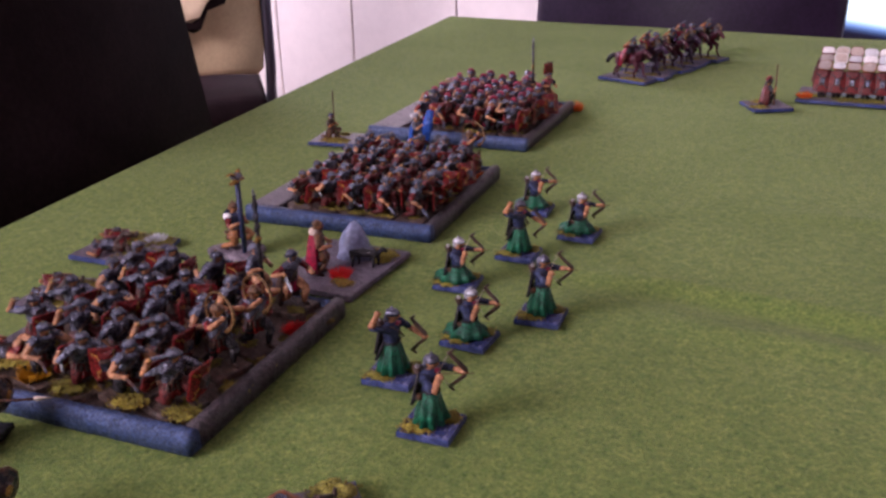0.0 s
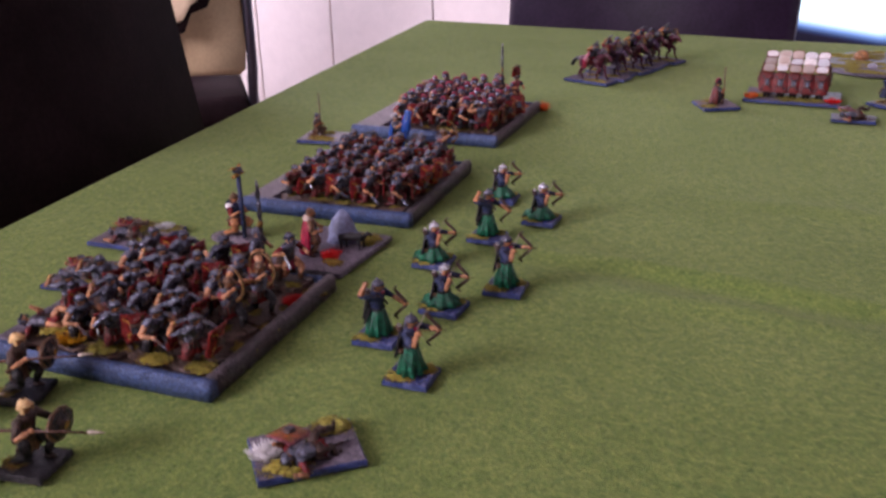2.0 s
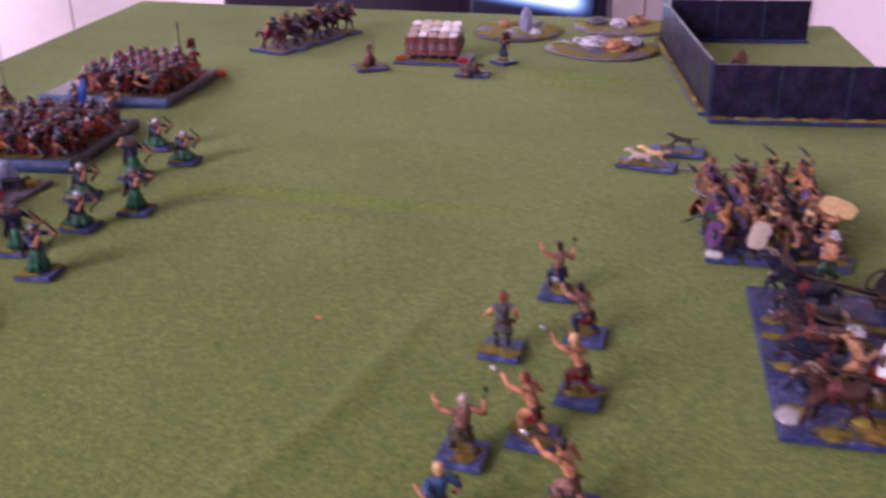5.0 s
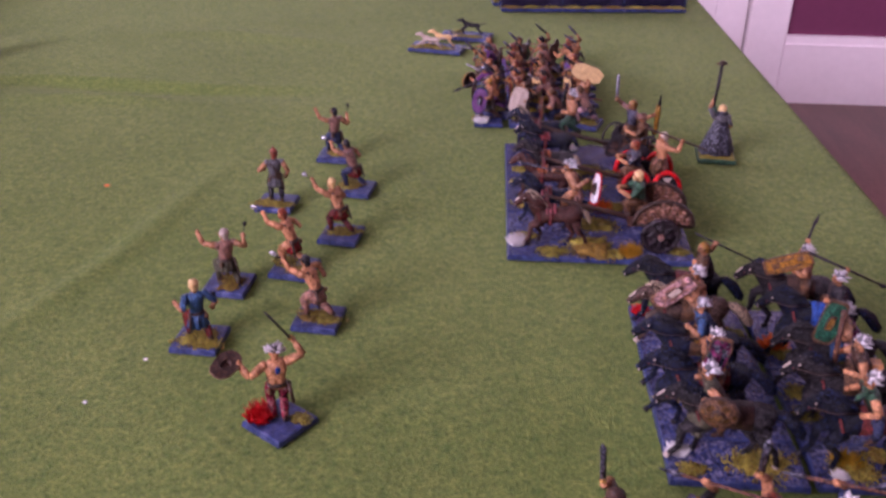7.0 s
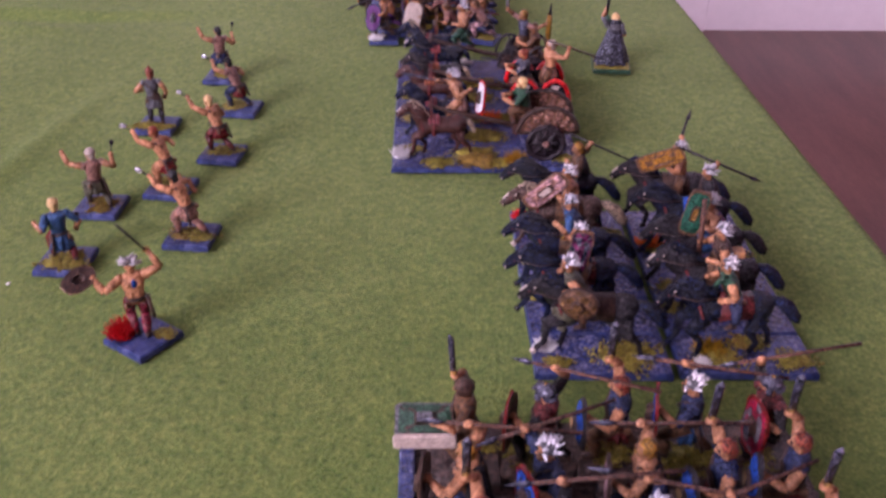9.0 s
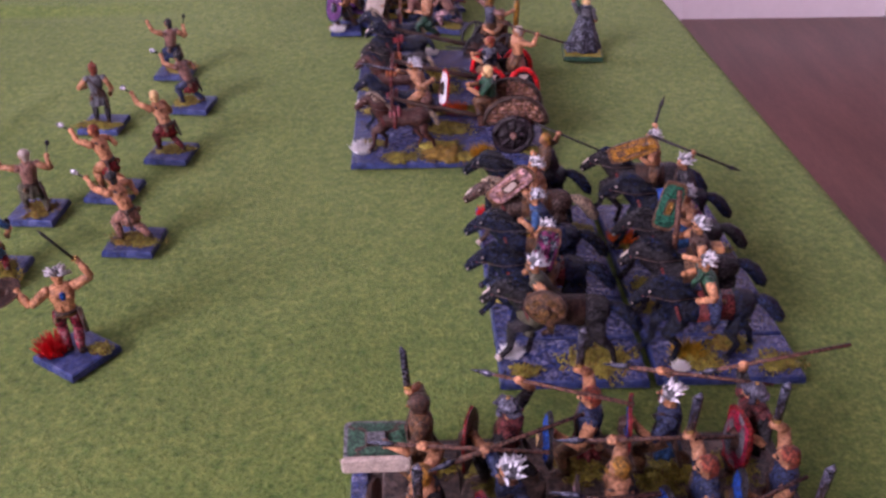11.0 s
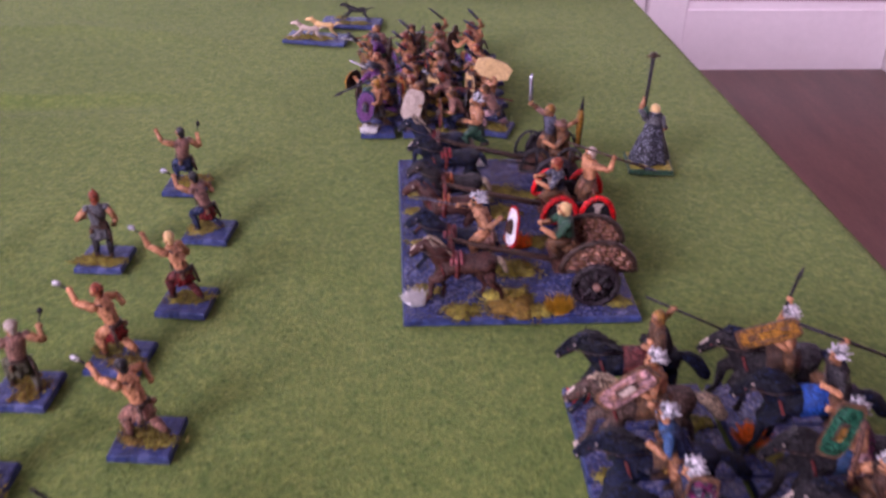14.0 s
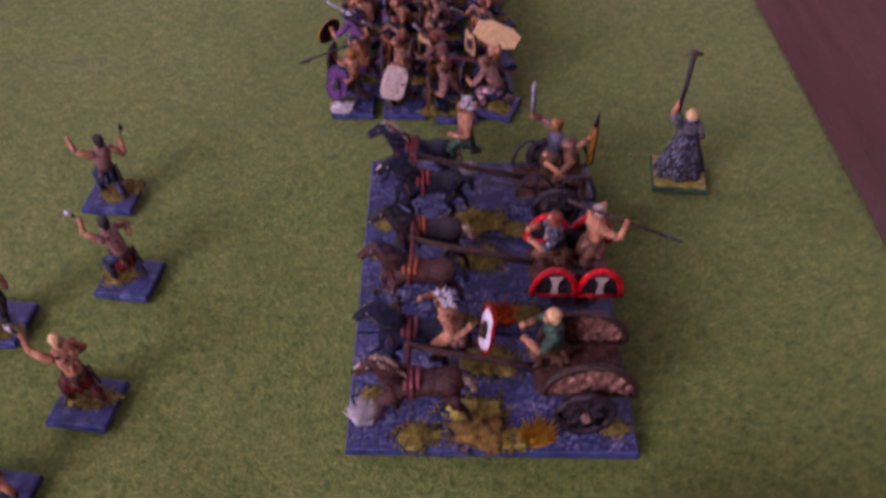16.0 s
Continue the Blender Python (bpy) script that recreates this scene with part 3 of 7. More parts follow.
    if cloak:
        n = 19
        rings = []
        for z, rx, ry in ((hz + 10.2, 2.4, 4.3), (hz + 5, 3.8, 4.8), (hz - 3, 5.0, 5.6), (max(hz - 12, 1.0), 6.0, 6.4)):
            f = max((z - hz) / 10.8, -0.3)
            arc = [math.radians(95 + 170 * i / (n - 1)) for i in range(n)]
            out = [V(lean * f + rx * 1.15 * math.cos(a) * (1 + 0.12 * math.sin(7 * a)), ry * math.sin(a) * (1 + 0.06 * math.sin(9 * a)), z) for a in arc]
            rings.append(out + [p * 0.9 + V(lean * f, 0, z) * 0.1 for p in reversed(out)])
        s.loft(rings, cloak)
    if quiver:
        s.tube([top + V(-3.4, 2.0, -8), top + V(-3.2, -2.6, 1.6)], [1.1, 1.4], LEATHER, 7)
        for i in range(5):
            s.spike(top + V(-3.2 + rng.uniform(-0.7, 0.7), -2.5 + rng.uniform(-0.6, 0.6), 1.2), (0, -0.8, 2.6), 0.35, WHITE)
    if hold_r:
        hold_r(s, hr)
    if hold_l:
        hold_l(s, hl)
    if extra:
        extra(s, top)
    if gear:
        side = rng.choice((1, -1))
        s.tube([V(-1.5, 3.7 * side, hz + 1.6), V(-4.0, 4.6 * side, hz - 6.5)], [0.8, 0.6], gear, 5)
        s.tube([top + V(1.6, 3.2 * side, -0.6), top + V(3.2 - lean * 0.4, 0, -5), V(lean * 0.1 + 2.6, -3.2 * side, hz + 1.4)], 0.55, LEATHER, 5, flat=0.6)
        s.box(V(-2.4, -3.4 * side, hz - 0.6), (2.0, 1.6, 2.4), BROWN, bevel=0.5)
    out = []
    for x, y, z in s.v:
        q = noise.noise_vector(V(x, y, z) * 0.42 + V(seed, 0, 0)) * 0.45 + noise.noise_vector(V(x, y, z) * 1.5 + V(0, seed, 0)) * 0.2
        out.append(((x + q.x) * bulk, (y + q.y) * bulk, z + q.z * 0.6 if z > 1.5 else z))
    s.v = out
    return s.mesh("figure", 0.001 * scale)


def horse(s, coat, mane, phase=0, blanket=RED, tail=None, pad=None):
    """A galloping horse facing +x, about 45 mm long, added to a sculpt."""
    up = 3.2 if pad else 0.0

    def rg(x, z, ry, rz, n=10):
        return [V(x, ry * 1.12 * math.cos(a), z + rz * 1.06 * math.sin(a)) for a in (2 * math.pi * i / n for i in range(n))]
    s.loft([rg(-15.5, 20.8, 1.6, 2.2), rg(-13.5, 20.5, 4.2, 4.4), rg(-9.5, 20.2, 5.0, 5.4), rg(-3, 20.0, 4.3, 4.6), rg(4, 19.8, 4.6, 5.0), rg(9.5, 20.2, 4.6, 5.8), rg(12.8, 21.0, 3.4, 4.8), rg(14.4, 21.8, 1.7, 2.8)], coat)
    s.tube([(8.6, 0, 21.2), (13.4, 0, 25.4 + up * 0.6), (17.4, 0, 28.6 + up), (20.0, 0, 29.2 + up)], [6.0, 4.9, 3.5, 2.6], coat, 9, flat=0.72)
    s.tube([(17.6, 0, 29.2 + up), (21.2, 0, 27.0 + up), (24.8, 0, 23.8 + up), (26.2, 0, 22.6 + up)], [2.8, 2.8, 1.9, 1.55], coat, 8, flat=0.78)
    s.tube([(20.8, 0, 29.7 + up), (23.6, 0, 27.4 + up), (25.9, 0, 25.2 + up)], [0.3, 0.75, 0.5], PALE if phase % 3 == 0 else coat, 5)
    for q in (1, -1):
        s.spike((17.6, 1.2 * q, 30.6 + up), (-0.8, 0.5 * q, 2.3), 0.75, coat)
        # Pale beads put glints on muzzle and eyes into the colour.
        s.ball((25.9, 1.0 * q, 23.2 + up), 0.5, PALE, 5, 3)
        s.ball((20.9, 1.9 * q, 28.0 + up), 0.5, PALE, 5, 3)
        s.ball((-9.8, 2.9 * q, 20.2), (4.2, 2.4, 4.4), coat, 8, 5)
        s.ball((9.2, 3.0 * q, 18.8), (3.2, 2.5, 4.6), coat, 8, 5)
    s.tube([(7.6, 0, 26.2), (10.8, 0.3, 28.4 + up * 0.3), (14.2, -0.3, 30.4 + up * 0.7), (17.4, 0.2, 31.6 + up), (20.0, 0, 30.8 + up)], [0.7, 1.8, 2.1, 1.8, 0.6], mane, 7, flat=0.55)
    for k in range(8):
        f = k / 7
        p = V(8.6 + 9.4 * f, 0, 27.6 + (4.2 + up) * f - 0.6 * f * f)
        for q in (1, -1):
            s.tube([p, p + V(-1.4, 1.7 * q, -0.8), p + V(-2.6, 2.6 * q, -3.0)], [0.9, 0.8, 0.25], mane, 4, flat=0.6)
    drop = 0.5 if pad else 1.0
    s.tube([V(-14.5, 0, 22.5) + V(x * drop, y, z * (0.5 + 0.5 * drop)) for x, y, z in ((0, 0, 0), (-3.2, 0.4, -0.6), (-7.0, -0.5, -3.6), (-10.4, 0.3, -8.2), (-11.6, 0.4, -10.2))], [1.3, 2.1 - 0.7 * (1 - drop), 2.6 - 1.6 * (1 - drop), 2.2 - 1.8 * (1 - drop), 0.5], tail or mane, 7)
    gaits = (((9.5, 2.8, 17), (16, 3, 14), (16.5, 3, 6), (19.5, 3, 2.2)), ((9.5, -2.8, 17), (13.5, -3, 11.5), (9, -3, 6.5), (10, -3, 1.2)), ((-11, 3, 17.5), (-12.5, 3.2, 11), (-17, 3.2, 7), (-18.5, 3.2, 1.2)), ((-11, -3, 17.5), (-7.5, -3.2, 11), (-11, -3.2, 6), (-8.5, -3.2, 1.2)))
    for g in gaits:
        pts = [V(x, y if phase % 2 == 0 else -y, z) for x, y, z in g]
        s.tube(pts, [3.5, 2.2, 1.2, 1.0], coat, 7)
        s.tube([pts[3] + V(-0.3, 0, 0.4), pts[3] + V(0.9, 0, -1.0)], [1.05, 1.45], PALE if phase % 3 == 0 and g[0][1] > 0 else DARK, 6)
    if blanket:
        s.loft([rg(-7, 20.2, 4.9, 5.1), rg(-1, 20.1, 4.7, 4.9), rg(4.5, 20.0, 4.9, 5.2)], blanket)
    if pad:
        s.loft([rg(3.2, 19.0, 5.15, 5.8), rg(5.4, 19.2, 5.15, 5.8)], MAROON)
        for x in (2.0, 4.4, 6.8):
            s.tube([(x, -4.4, 22.4), (x, -2.8, 24.6), (x, 0, 25.6), (x, 2.8, 24.6), (x, 4.4, 22.4)], [0.9, 1.15, 1.2, 1.15, 0.9], pad, 6)
    for q in (1, -1):
        s.tube([(12.6, 4.4 * q, 23.5), (10.8, 5.4 * q, 19), (11.6, 0.6 * q, 14.6)], 0.55, MAROON, 5)
    s.tube([(22.8, -1.9, 25.9 + up), (23.2, 0, 27.9 + up), (22.8, 1.9, 25.9 + up)], 0.4, MAROON, 5)
    s.tube([(23.0, 1.5, 26.4 + up), (14, 4.4, 25.6 + up * 0.5), (5, 3, 25.6)], 0.25, LEATHER, 4)
    s.tube([(23.0, -1.5, 26.4 + up), (14, -4.4, 25.6 + up * 0.5), (5, -3, 25.6)], 0.25, LEATHER, 4)


def hound(s, coat, at_=(0, 0, 0)):
    M = Matrix.Translation(at_)
    s.tube([(-7, 0, 7.5), (-5, 0, 7.8), (0, 0, 7.2), (5, 0, 8.2), (7.2, 0, 8.8)], [1.0, 2.1, 1.9, 2.6, 1.6], coat, 8, M=M)
    s.tube([(6, 0, 9), (9.5, 0, 11.4), (12, 0, 11.2), (14, 0, 10.4)], [1.9, 1.6, 1.4, 0.7], coat, 7, M=M)
    s.tube([(-7, 0, 8), (-11, 0.4, 10), (-13.5, 0, 9)], [0.7, 0.5, 0.2], coat, 5, M=M)
    for q in (1, -1):
        s.spike(M @ V(9.4, q, 12.4), (-1, 0.6 * q, 1.5), 0.6, coat)
        s.tube([(5, 1.3 * q, 7), (8 + q, 1.5 * q, 4), (11 + 2 * q, 1.5 * q, 0.8)], [1.4, 0.8, 0.6], coat, 6, M=M)
        s.tube([(-5.5, 1.3 * q, 7), (-5 - q, 1.6 * q, 4), (-9 - q, 1.6 * q, 0.8)], [1.6, 0.9, 0.6], coat, 6, M=M)


# ---- bases and ground cover ----
def lump(s, cx, cy, rx, ry, h, m, z=0.0, seed=0, n=20):
    rng = random.Random(seed * 7 + int(cx * 13) + int(cy * 29))
    edge = [rng.uniform(0.72, 1.15) * (1 + 0.12 * math.sin(3 * 6.283 * i / n + seed)) for i in range(n)]
    rings = []
    if m in (FLOCK, FLOCKBR):
        for _ in range(int(90 + 2.6 * rx * ry)):
            a, q = rng.uniform(0, 6.2832), rng.random() ** 0.6 * 1.14
            g = edge[int(a / 6.2832 * n) % n] * q
            p = V(cx + rx * g * math.cos(a), cy + ry * g * math.sin(a), z + max(0.7 * h * (1 - q * q), 0.02))
            s.tube([p, p + V(rng.uniform(-1.1, 1.1), rng.uniform(-1.1, 1.1), rng.uniform(0.4, 1.3))], [rng.uniform(0.28, 0.48), 0.08], m if rng.random() < 0.7 else (FLOCKBR if m is FLOCK else FLOCK), 3)
        rx, ry = rx * 0.84, ry * 0.84
        h *= 0.8
    for r, k in ((1.0, 0.0), (0.93, 0.5), (0.78, 0.8), (0.6, 0.8), (0.4, 1.0), (0.2, 0.95), (0.05, 1.0)):
        rings.append([V(cx + rx * r * edge[i] * math.cos(6.2832 * i / n) + rng.uniform(-0.3, 0.3), cy + ry * r * edge[i] * math.sin(6.2832 * i / n) + rng.uniform(-0.3, 0.3), z + h * k * rng.uniform(0.55, 1.3)) for i in range(n)])
    s.loft(rings, m)


def tuft(s, cx, cy, r, h, m, z=0.0, seed=0, count=150):
    rng = random.Random(seed + 5)
    for _ in range(count):
        a, q = rng.uniform(0, 6.28), rng.uniform(0, 1) ** 0.6
        p = V(cx + math.cos(a) * q * r * 0.75, cy + math.sin(a) * q * r * 0.75, z - 0.2)
        s.spike(p, (math.cos(a) * q * r * 0.5 + rng.uniform(-0.8, 0.8), math.sin(a) * q * r * 0.5 + rng.uniform(-0.8, 0.8), h * rng.uniform(0.45, 0.95) * (1 - 0.35 * q)), rng.uniform(0.34, 0.6), m, 3)
    lump(s, cx, cy, r * 0.8, r * 0.75, h * 0.18, m, z, seed, 12)


def rock(s, c, r, m, seed=0, n=9, k=6):
    rng = random.Random(seed)
    rings = []
    for j in range(k + 1):
        e = -math.pi / 2 + math.pi * j / k
        q = max(math.cos(e), 0.05)
        rings.append([V(c[0] + r[0] * q * math.cos(a) * rng.uniform(0.82, 1.1), c[1] + r[1] * q * math.sin(a) * rng.uniform(0.82, 1.1), c[2] + r[2] * math.sin(e) * rng.uniform(0.92, 1.05)) for a in (2 * math.pi * i / n for i in range(n))])
    s.loft(rings, m, False)


def base_mesh(w, d, h, top, side):
    s = Sculpt()
    x, y = w / 2, d / 2
    def ring(i, z):
        return [(-x + i, -y + i, z), (x - i, -y + i, z), (x - i, y - i, z), (-x + i, y - i, z)]
    s.loft([ring(0.3, 0), ring(0, 0.4), ring(0.25, h - 0.4), ring(0.8, h)], side, False, caps=False)
    s.add(ring(0.8, h), [(0, 1, 2, 3)], top, False)
    s.add(ring(0.3, 0), [(3, 2, 1, 0)], side, False)
    return s.mesh("base")


# ---- the room ----
FLOOR, CEIL, NORTH = -0.75, 1.75, 2.72


def slab(name, x0, x1, y0, y1, z0, z1, m, label, category, parent=None, bevel=0.0):
    s = Sculpt()
    s.box(((x0 + x1) / 2, (y0 + y1) / 2, (z0 + z1) / 2), (x1 - x0, y1 - y0, z1 - z0), m, bevel=bevel)
    ob = new(name, s.mesh(name, 1.0))
    if parent:
        ob.parent = parent
        return tagged(ob, label)
    return tagged(ob, label, category, kind="structure")


slab("floor", WEST - 0.15, EAST + 0.15, SOUTH - 0.15, NORTH + 0.15, FLOOR - 0.1, FLOOR, FLOORWOOD, "dark red-brown wooden floor", "floor")
slab("ceiling", WEST - 0.15, EAST + 0.15, SOUTH - 0.15, NORTH + 0.15, CEIL, CEIL + 0.1, PLASTER, "plain pale ceiling", "ceiling")
for nm, lab, mat_, x0, y0, y1, z0, z1, wname in (("wall_west", "pale wall out of view with an added window", PLASTER, WEST - 0.12, WIN2_Y0, WIN2_Y1, WIN2_Z0, WIN2_Z1, "window_2"), ("wall_east", "plum painted wall with an added window and white skirting", WALLPURPLE, EAST, WIN3_Y0, WIN3_Y1, WIN3_Z0, WIN3_Z1, "window_3")):
    wl = thing(nm, lab, "wall", kind="structure")
    slab("wall_below", x0, x0 + 0.12, SOUTH, NORTH, FLOOR, z0, mat_, "", "", wl)
    slab("wall_above", x0, x0 + 0.12, SOUTH, NORTH, z1, CEIL, mat_, "", "", wl)
    slab("wall_beside", x0, x0 + 0.12, SOUTH, y0, z0, z1, mat_, "", "", wl)
    slab("wall_beside", x0, x0 + 0.12, y1, NORTH, z0, z1, mat_, "", "", wl)
    # Both windows are added out of view, as openings for the fill lamps.
    wb = thing(wname, "white framed unseen window letting in light", "window", kind="structure")
    for y in (y0, (y0 + y1) / 2 - 0.025, y1 - 0.05):
        slab("window_frame", x0 + 0.03, x0 + 0.08, y, y + 0.05, z0 + 0.05, z1 - 0.05, WALLWHITE, "", "", wb)
    for z in (z0, z1 - 0.05):
        slab("window_frame", x0 + 0.03, x0 + 0.08, y0, y1, z, z + 0.05, WALLWHITE, "", "", wb)
slab("wall_north", WEST - 0.12, EAST + 0.12, NORTH, NORTH + 0.12, FLOOR, CEIL, WALLPURPLE, "plum painted wall with a white door", "wall")
south = thing("wall_south", "pale wall with a wide window", "wall", kind="structure")
slab("wall_below", WEST - 0.12, EAST + 0.12, SOUTH - 0.12, SOUTH, FLOOR, WIN_Z0, PLASTER, "", "", south)
slab("wall_above", WEST - 0.12, EAST + 0.12, SOUTH - 0.12, SOUTH, WIN_Z1, CEIL, PLASTER, "", "", south)
slab("wall_beside", WEST - 0.12, WIN_X0, SOUTH - 0.12, SOUTH, WIN_Z0, WIN_Z1, PLASTER, "", "", south)
slab("wall_beside", WIN_X1, EAST + 0.12, SOUTH - 0.12, SOUTH, WIN_Z0, WIN_Z1, PLASTER, "", "", south)
win = thing("window_1", "white framed unseen window letting in light", "window", kind="structure")
for x in (WIN_X0, (WIN_X0 + WIN_X1) / 2 - 0.025, WIN_X1 - 0.05):
    slab("window_frame", x, x + 0.05, SOUTH - 0.1, SOUTH - 0.05, WIN_Z0 + 0.05, WIN_Z1 - 0.05, WALLWHITE, "", "", win)
for z in (WIN_Z0, WIN_Z1 - 0.05):
    slab("window_frame", WIN_X0, WIN_X1, SOUTH - 0.1, SOUTH - 0.05, z, z + 0.05, WALLWHITE, "", "", win)

# white skirting on the plum walls
for nm, x0, x1, y0, y1 in (("skirting_1", 1.235, EAST - 0.03, NORTH - 0.025, NORTH), ("skirting_2", EAST - 0.025, EAST, SOUTH, NORTH)):
    sk = thing(nm, "tall white gloss skirting board", "skirting board", kind="structure")
    slab("board", x0, x1, y0, y1, FLOOR, FLOOR + 0.19, WALLWHITE, "", "", sk)
    if nm == "skirting_1":
        slab("moulding", x0, x1, y0 + 0.008, y1, FLOOR + 0.19, FLOOR + 0.215, WALLWHITE, "", "", sk)
    else:
        slab("moulding", x0 + 0.008, x1, y0, y1, FLOOR + 0.19, FLOOR + 0.215, WALLWHITE, "", "", sk)

# white door with its frame, and white cupboard doors along the same wall
door = thing("door_1", "closed white gloss panelled door in a white frame", "door", kind="structure")
slab("door_frame", 1.11, 1.235, NORTH - 0.045, NORTH, FLOOR, 1.4, WALLWHITE, "", "", door, 0.006)
slab("door_frame", 0.17, 0.27, NORTH - 0.045, NORTH, FLOOR, 1.4, WALLWHITE, "", "", door, 0.006)
slab("door_leaf", 0.275, 1.105, NORTH - 0.03, NORTH, FLOOR + 0.01, 1.35, WALLWHITE, "", "", door)
for x0, x1 in ((0.37, 0.64), (0.74, 1.01)):
    for z0, z1 in ((FLOOR + 0.2, FLOOR + 0.85), (FLOOR + 1.0, 1.2)):
        slab("door_panel", x0, x1, NORTH - 0.042, NORTH - 0.03, z0, z1, WALLWHITE, "", "", door, 0.005)
for i, x in enumerate((-1.90, -1.68, -1.41, -1.07, -0.73, -0.39)):
    x1 = (-1.68, -1.41, -1.07, -0.73, -0.39, -0.05)[i]
    cup = thing("cupboard", "tall white cupboard unit with a plain door", "cupboard", "cupboards along the wall")
    slab("body", x, x1 - 0.001, NORTH - 0.30, NORTH - 0.004, FLOOR, 1.5, CUPBOARDWHITE, "", "", cup)
    slab("cupboard_door", x + 0.0015, x1 - 0.0025, NORTH - 0.314, NORTH - 0.302, FLOOR + 0.06, 1.48, CUPBOARDWHITE, "", "", cup, 0.002)


def dining_chair(M, leather, label):
    ch = thing("dining_chair", label, "chair", "chairs round the table", M)
    s = Sculpt()
    rows = []
    for z, off, w in ((-0.33, 0.0, 0.43), (-0.1, -0.008, 0.44), (0.1, -0.040, 0.445), (0.33, -0.098, 0.44), (0.385, -0.114, 0.41), (0.40, -0.119, 0.36)):
        t = 0.028 if z < 0.36 else 0.016
        rows.append([V(off - t, -w / 2 + 0.015, z), V(off - t * 0.6, -w / 2, z), V(off + t * 0.6, -w / 2, z), V(off + t, -w / 2 + 0.015, z), V(off + t * 1.15, 0, z), V(off + t, w / 2 - 0.015, z), V(off + t * 0.6, w / 2, z), V(off - t * 0.6, w / 2, z), V(off - t, w / 2 - 0.015, z), V(off - t * 1.1, 0, z)])
    s.loft(rows, leather)
    part("backrest", s, ch, unit=1.0)
    s = Sculpt()
    s.box((0.22, 0, -0.315), (0.42, 0.43, 0.09), leather, bevel=0.025, smooth=True)
    part("seat", s, ch, unit=1.0)
    for x in (0.02, 0.40):
        for y in (-0.185, 0.185):
            s = Sculpt()
            s.box((x, y, (FLOOR - 0.36) / 2), (0.04, 0.04, -0.36 - FLOOR), OAK, bevel=0.004)
            part("leg", s, ch, unit=1.0)
    return ch


dining_chair(pose(-0.585, 0.598, 0.0, 0, 0, 8), BLACKLEATHER, "black leather high-back dining chair pushed up to the table")
dining_chair(pose(-0.245, 1.405, -0.02, 0, 0, -93), PLUMLEATHER, "dark plum leather dining chair pushed to the table end")

# folding chair with a coat on it, over by the cupboards
fc = thing("folding_chair", "cream padded folding chair with dark metal tube frame", "chair", M=pose(-1.44, 1.67, FLOOR, 0, 0, 130))
s = Sculpt()
rows = []
for z, x in ((0.535, -0.035), (0.55, -0.04), (0.60, -0.05), (0.75, -0.065), (0.95, -0.09), (1.0, -0.10)):
    w = 0.186 if z < 0.54 else 0.199 if z < 0.56 else 0.203
    rows.append([V(x + d, y, z + 0.01 * math.cos(y * 9)) for d, y in ((-0.012, -w), (-0.03, -w * 0.5), (-0.034, 0), (-0.03, w * 0.5), (-0.012, w), (0.012, w), (0.016, 0), (0.012, -w))])
s.loft([r[::-1] for r in rows], CREAMCLOTH)
part("backrest", s, fc, unit=1.0)
s = Sculpt()
s.box((0.19, 0, 0.435), (0.40, 0.41, 0.07), BLACKLEATHER, bevel=0.02, smooth=True)
part("seat", s, fc, unit=1.0)
for q in (1, -1):
    s = Sculpt()
    s.tube([(-0.115, 0.215 * q, 1.02), (-0.05, 0.215 * q, 0.55), (0.36, 0.205 * q, 0.02)], 0.012, CHROME, 8)
    part("frame_tube", s, fc, unit=1.0)
    s = Sculpt()
    s.tube([(0.30, 0.23 * q, 0.46), (-0.16, 0.23 * q, 0.012)], 0.012, CHROME, 8)
    part("rear_leg", s, fc, unit=1.0)
coat = thing("jacket", "pale linen jacket hung over the folding chair", "jacket", M=pose(-1.44, 1.67, FLOOR, 0, 0, 130))
# The second sheet is a dark copy that hangs below the hem.
for name, mat_, low, back in (("cloth", JACKET, 0.0, 0.0), ("lining", BLACKLEATHER, 0.022, 0.006)):
    s = Sculpt()
    rows = []
    for t in (0, 0.15, 0.35, 0.6, 0.8, 0.93, 1.0):
        row = []
        for k in range(25):
            y = 0.215 - 0.43 * k / 24
            hem = 0.665 - low + 0.16 * max(0.0, (k - 14.5) / 9.5) + (0.008 + 0.25 * low) * math.sin(k * 1.9)
            z = 1.06 + (hem - 1.06) * t
            row.append(V(-0.135 - 0.02 * t + 0.014 * math.sin(k * 0.85 + 3 * t) + back, y, z))
        rows.append(row + [p + V(0.004, 0, 0) for p in reversed(row)])
    s.loft(rows, mat_)
    part(name, s, coat, "dark edge showing below the hem" if low else "", unit=1.0)

# television beside the door
tv = thing("television", "black flat television, its reflected glare put in as glow", "television", M=pose(-0.21, 2.26, 0, 0, 0, -22))
s = Sculpt()
s.box((0, 0, 0.06), (0.86, 0.06, 0.62), TVBLACK, bevel=0.012)
part("casing", s, tv, unit=1.0)
s = Sculpt()
pts = [(x, -0.034, z + 0.07) for x, z in oval(0.82, 0.56, 28, 7)]
# The bright area is a reflection made as emission.
s.add(pts, [tuple(range(28))[::-1]], SCREEN, False)
part("screen", s, tv, unit=1.0)
s = Sculpt()
s.box((0, 0.0, -0.28), (0.12, 0.05, 0.08), TVBLACK)
s.box((0, 0, -0.325), (0.4, 0.22, 0.02), TVBLACK, bevel=0.006)
part("stand", s, tv, unit=1.0)
cab = thing("low_cabinet", "low black television cabinet", "cabinet", M=pose(-0.21, 2.26, 0, 0, 0, -22))
s = Sculpt()
s.box((0, 0.0, -0.5425), (0.84, 0.26, 0.415), TVBLACK, bevel=0.008)
part("body", s, cab, unit=1.0)

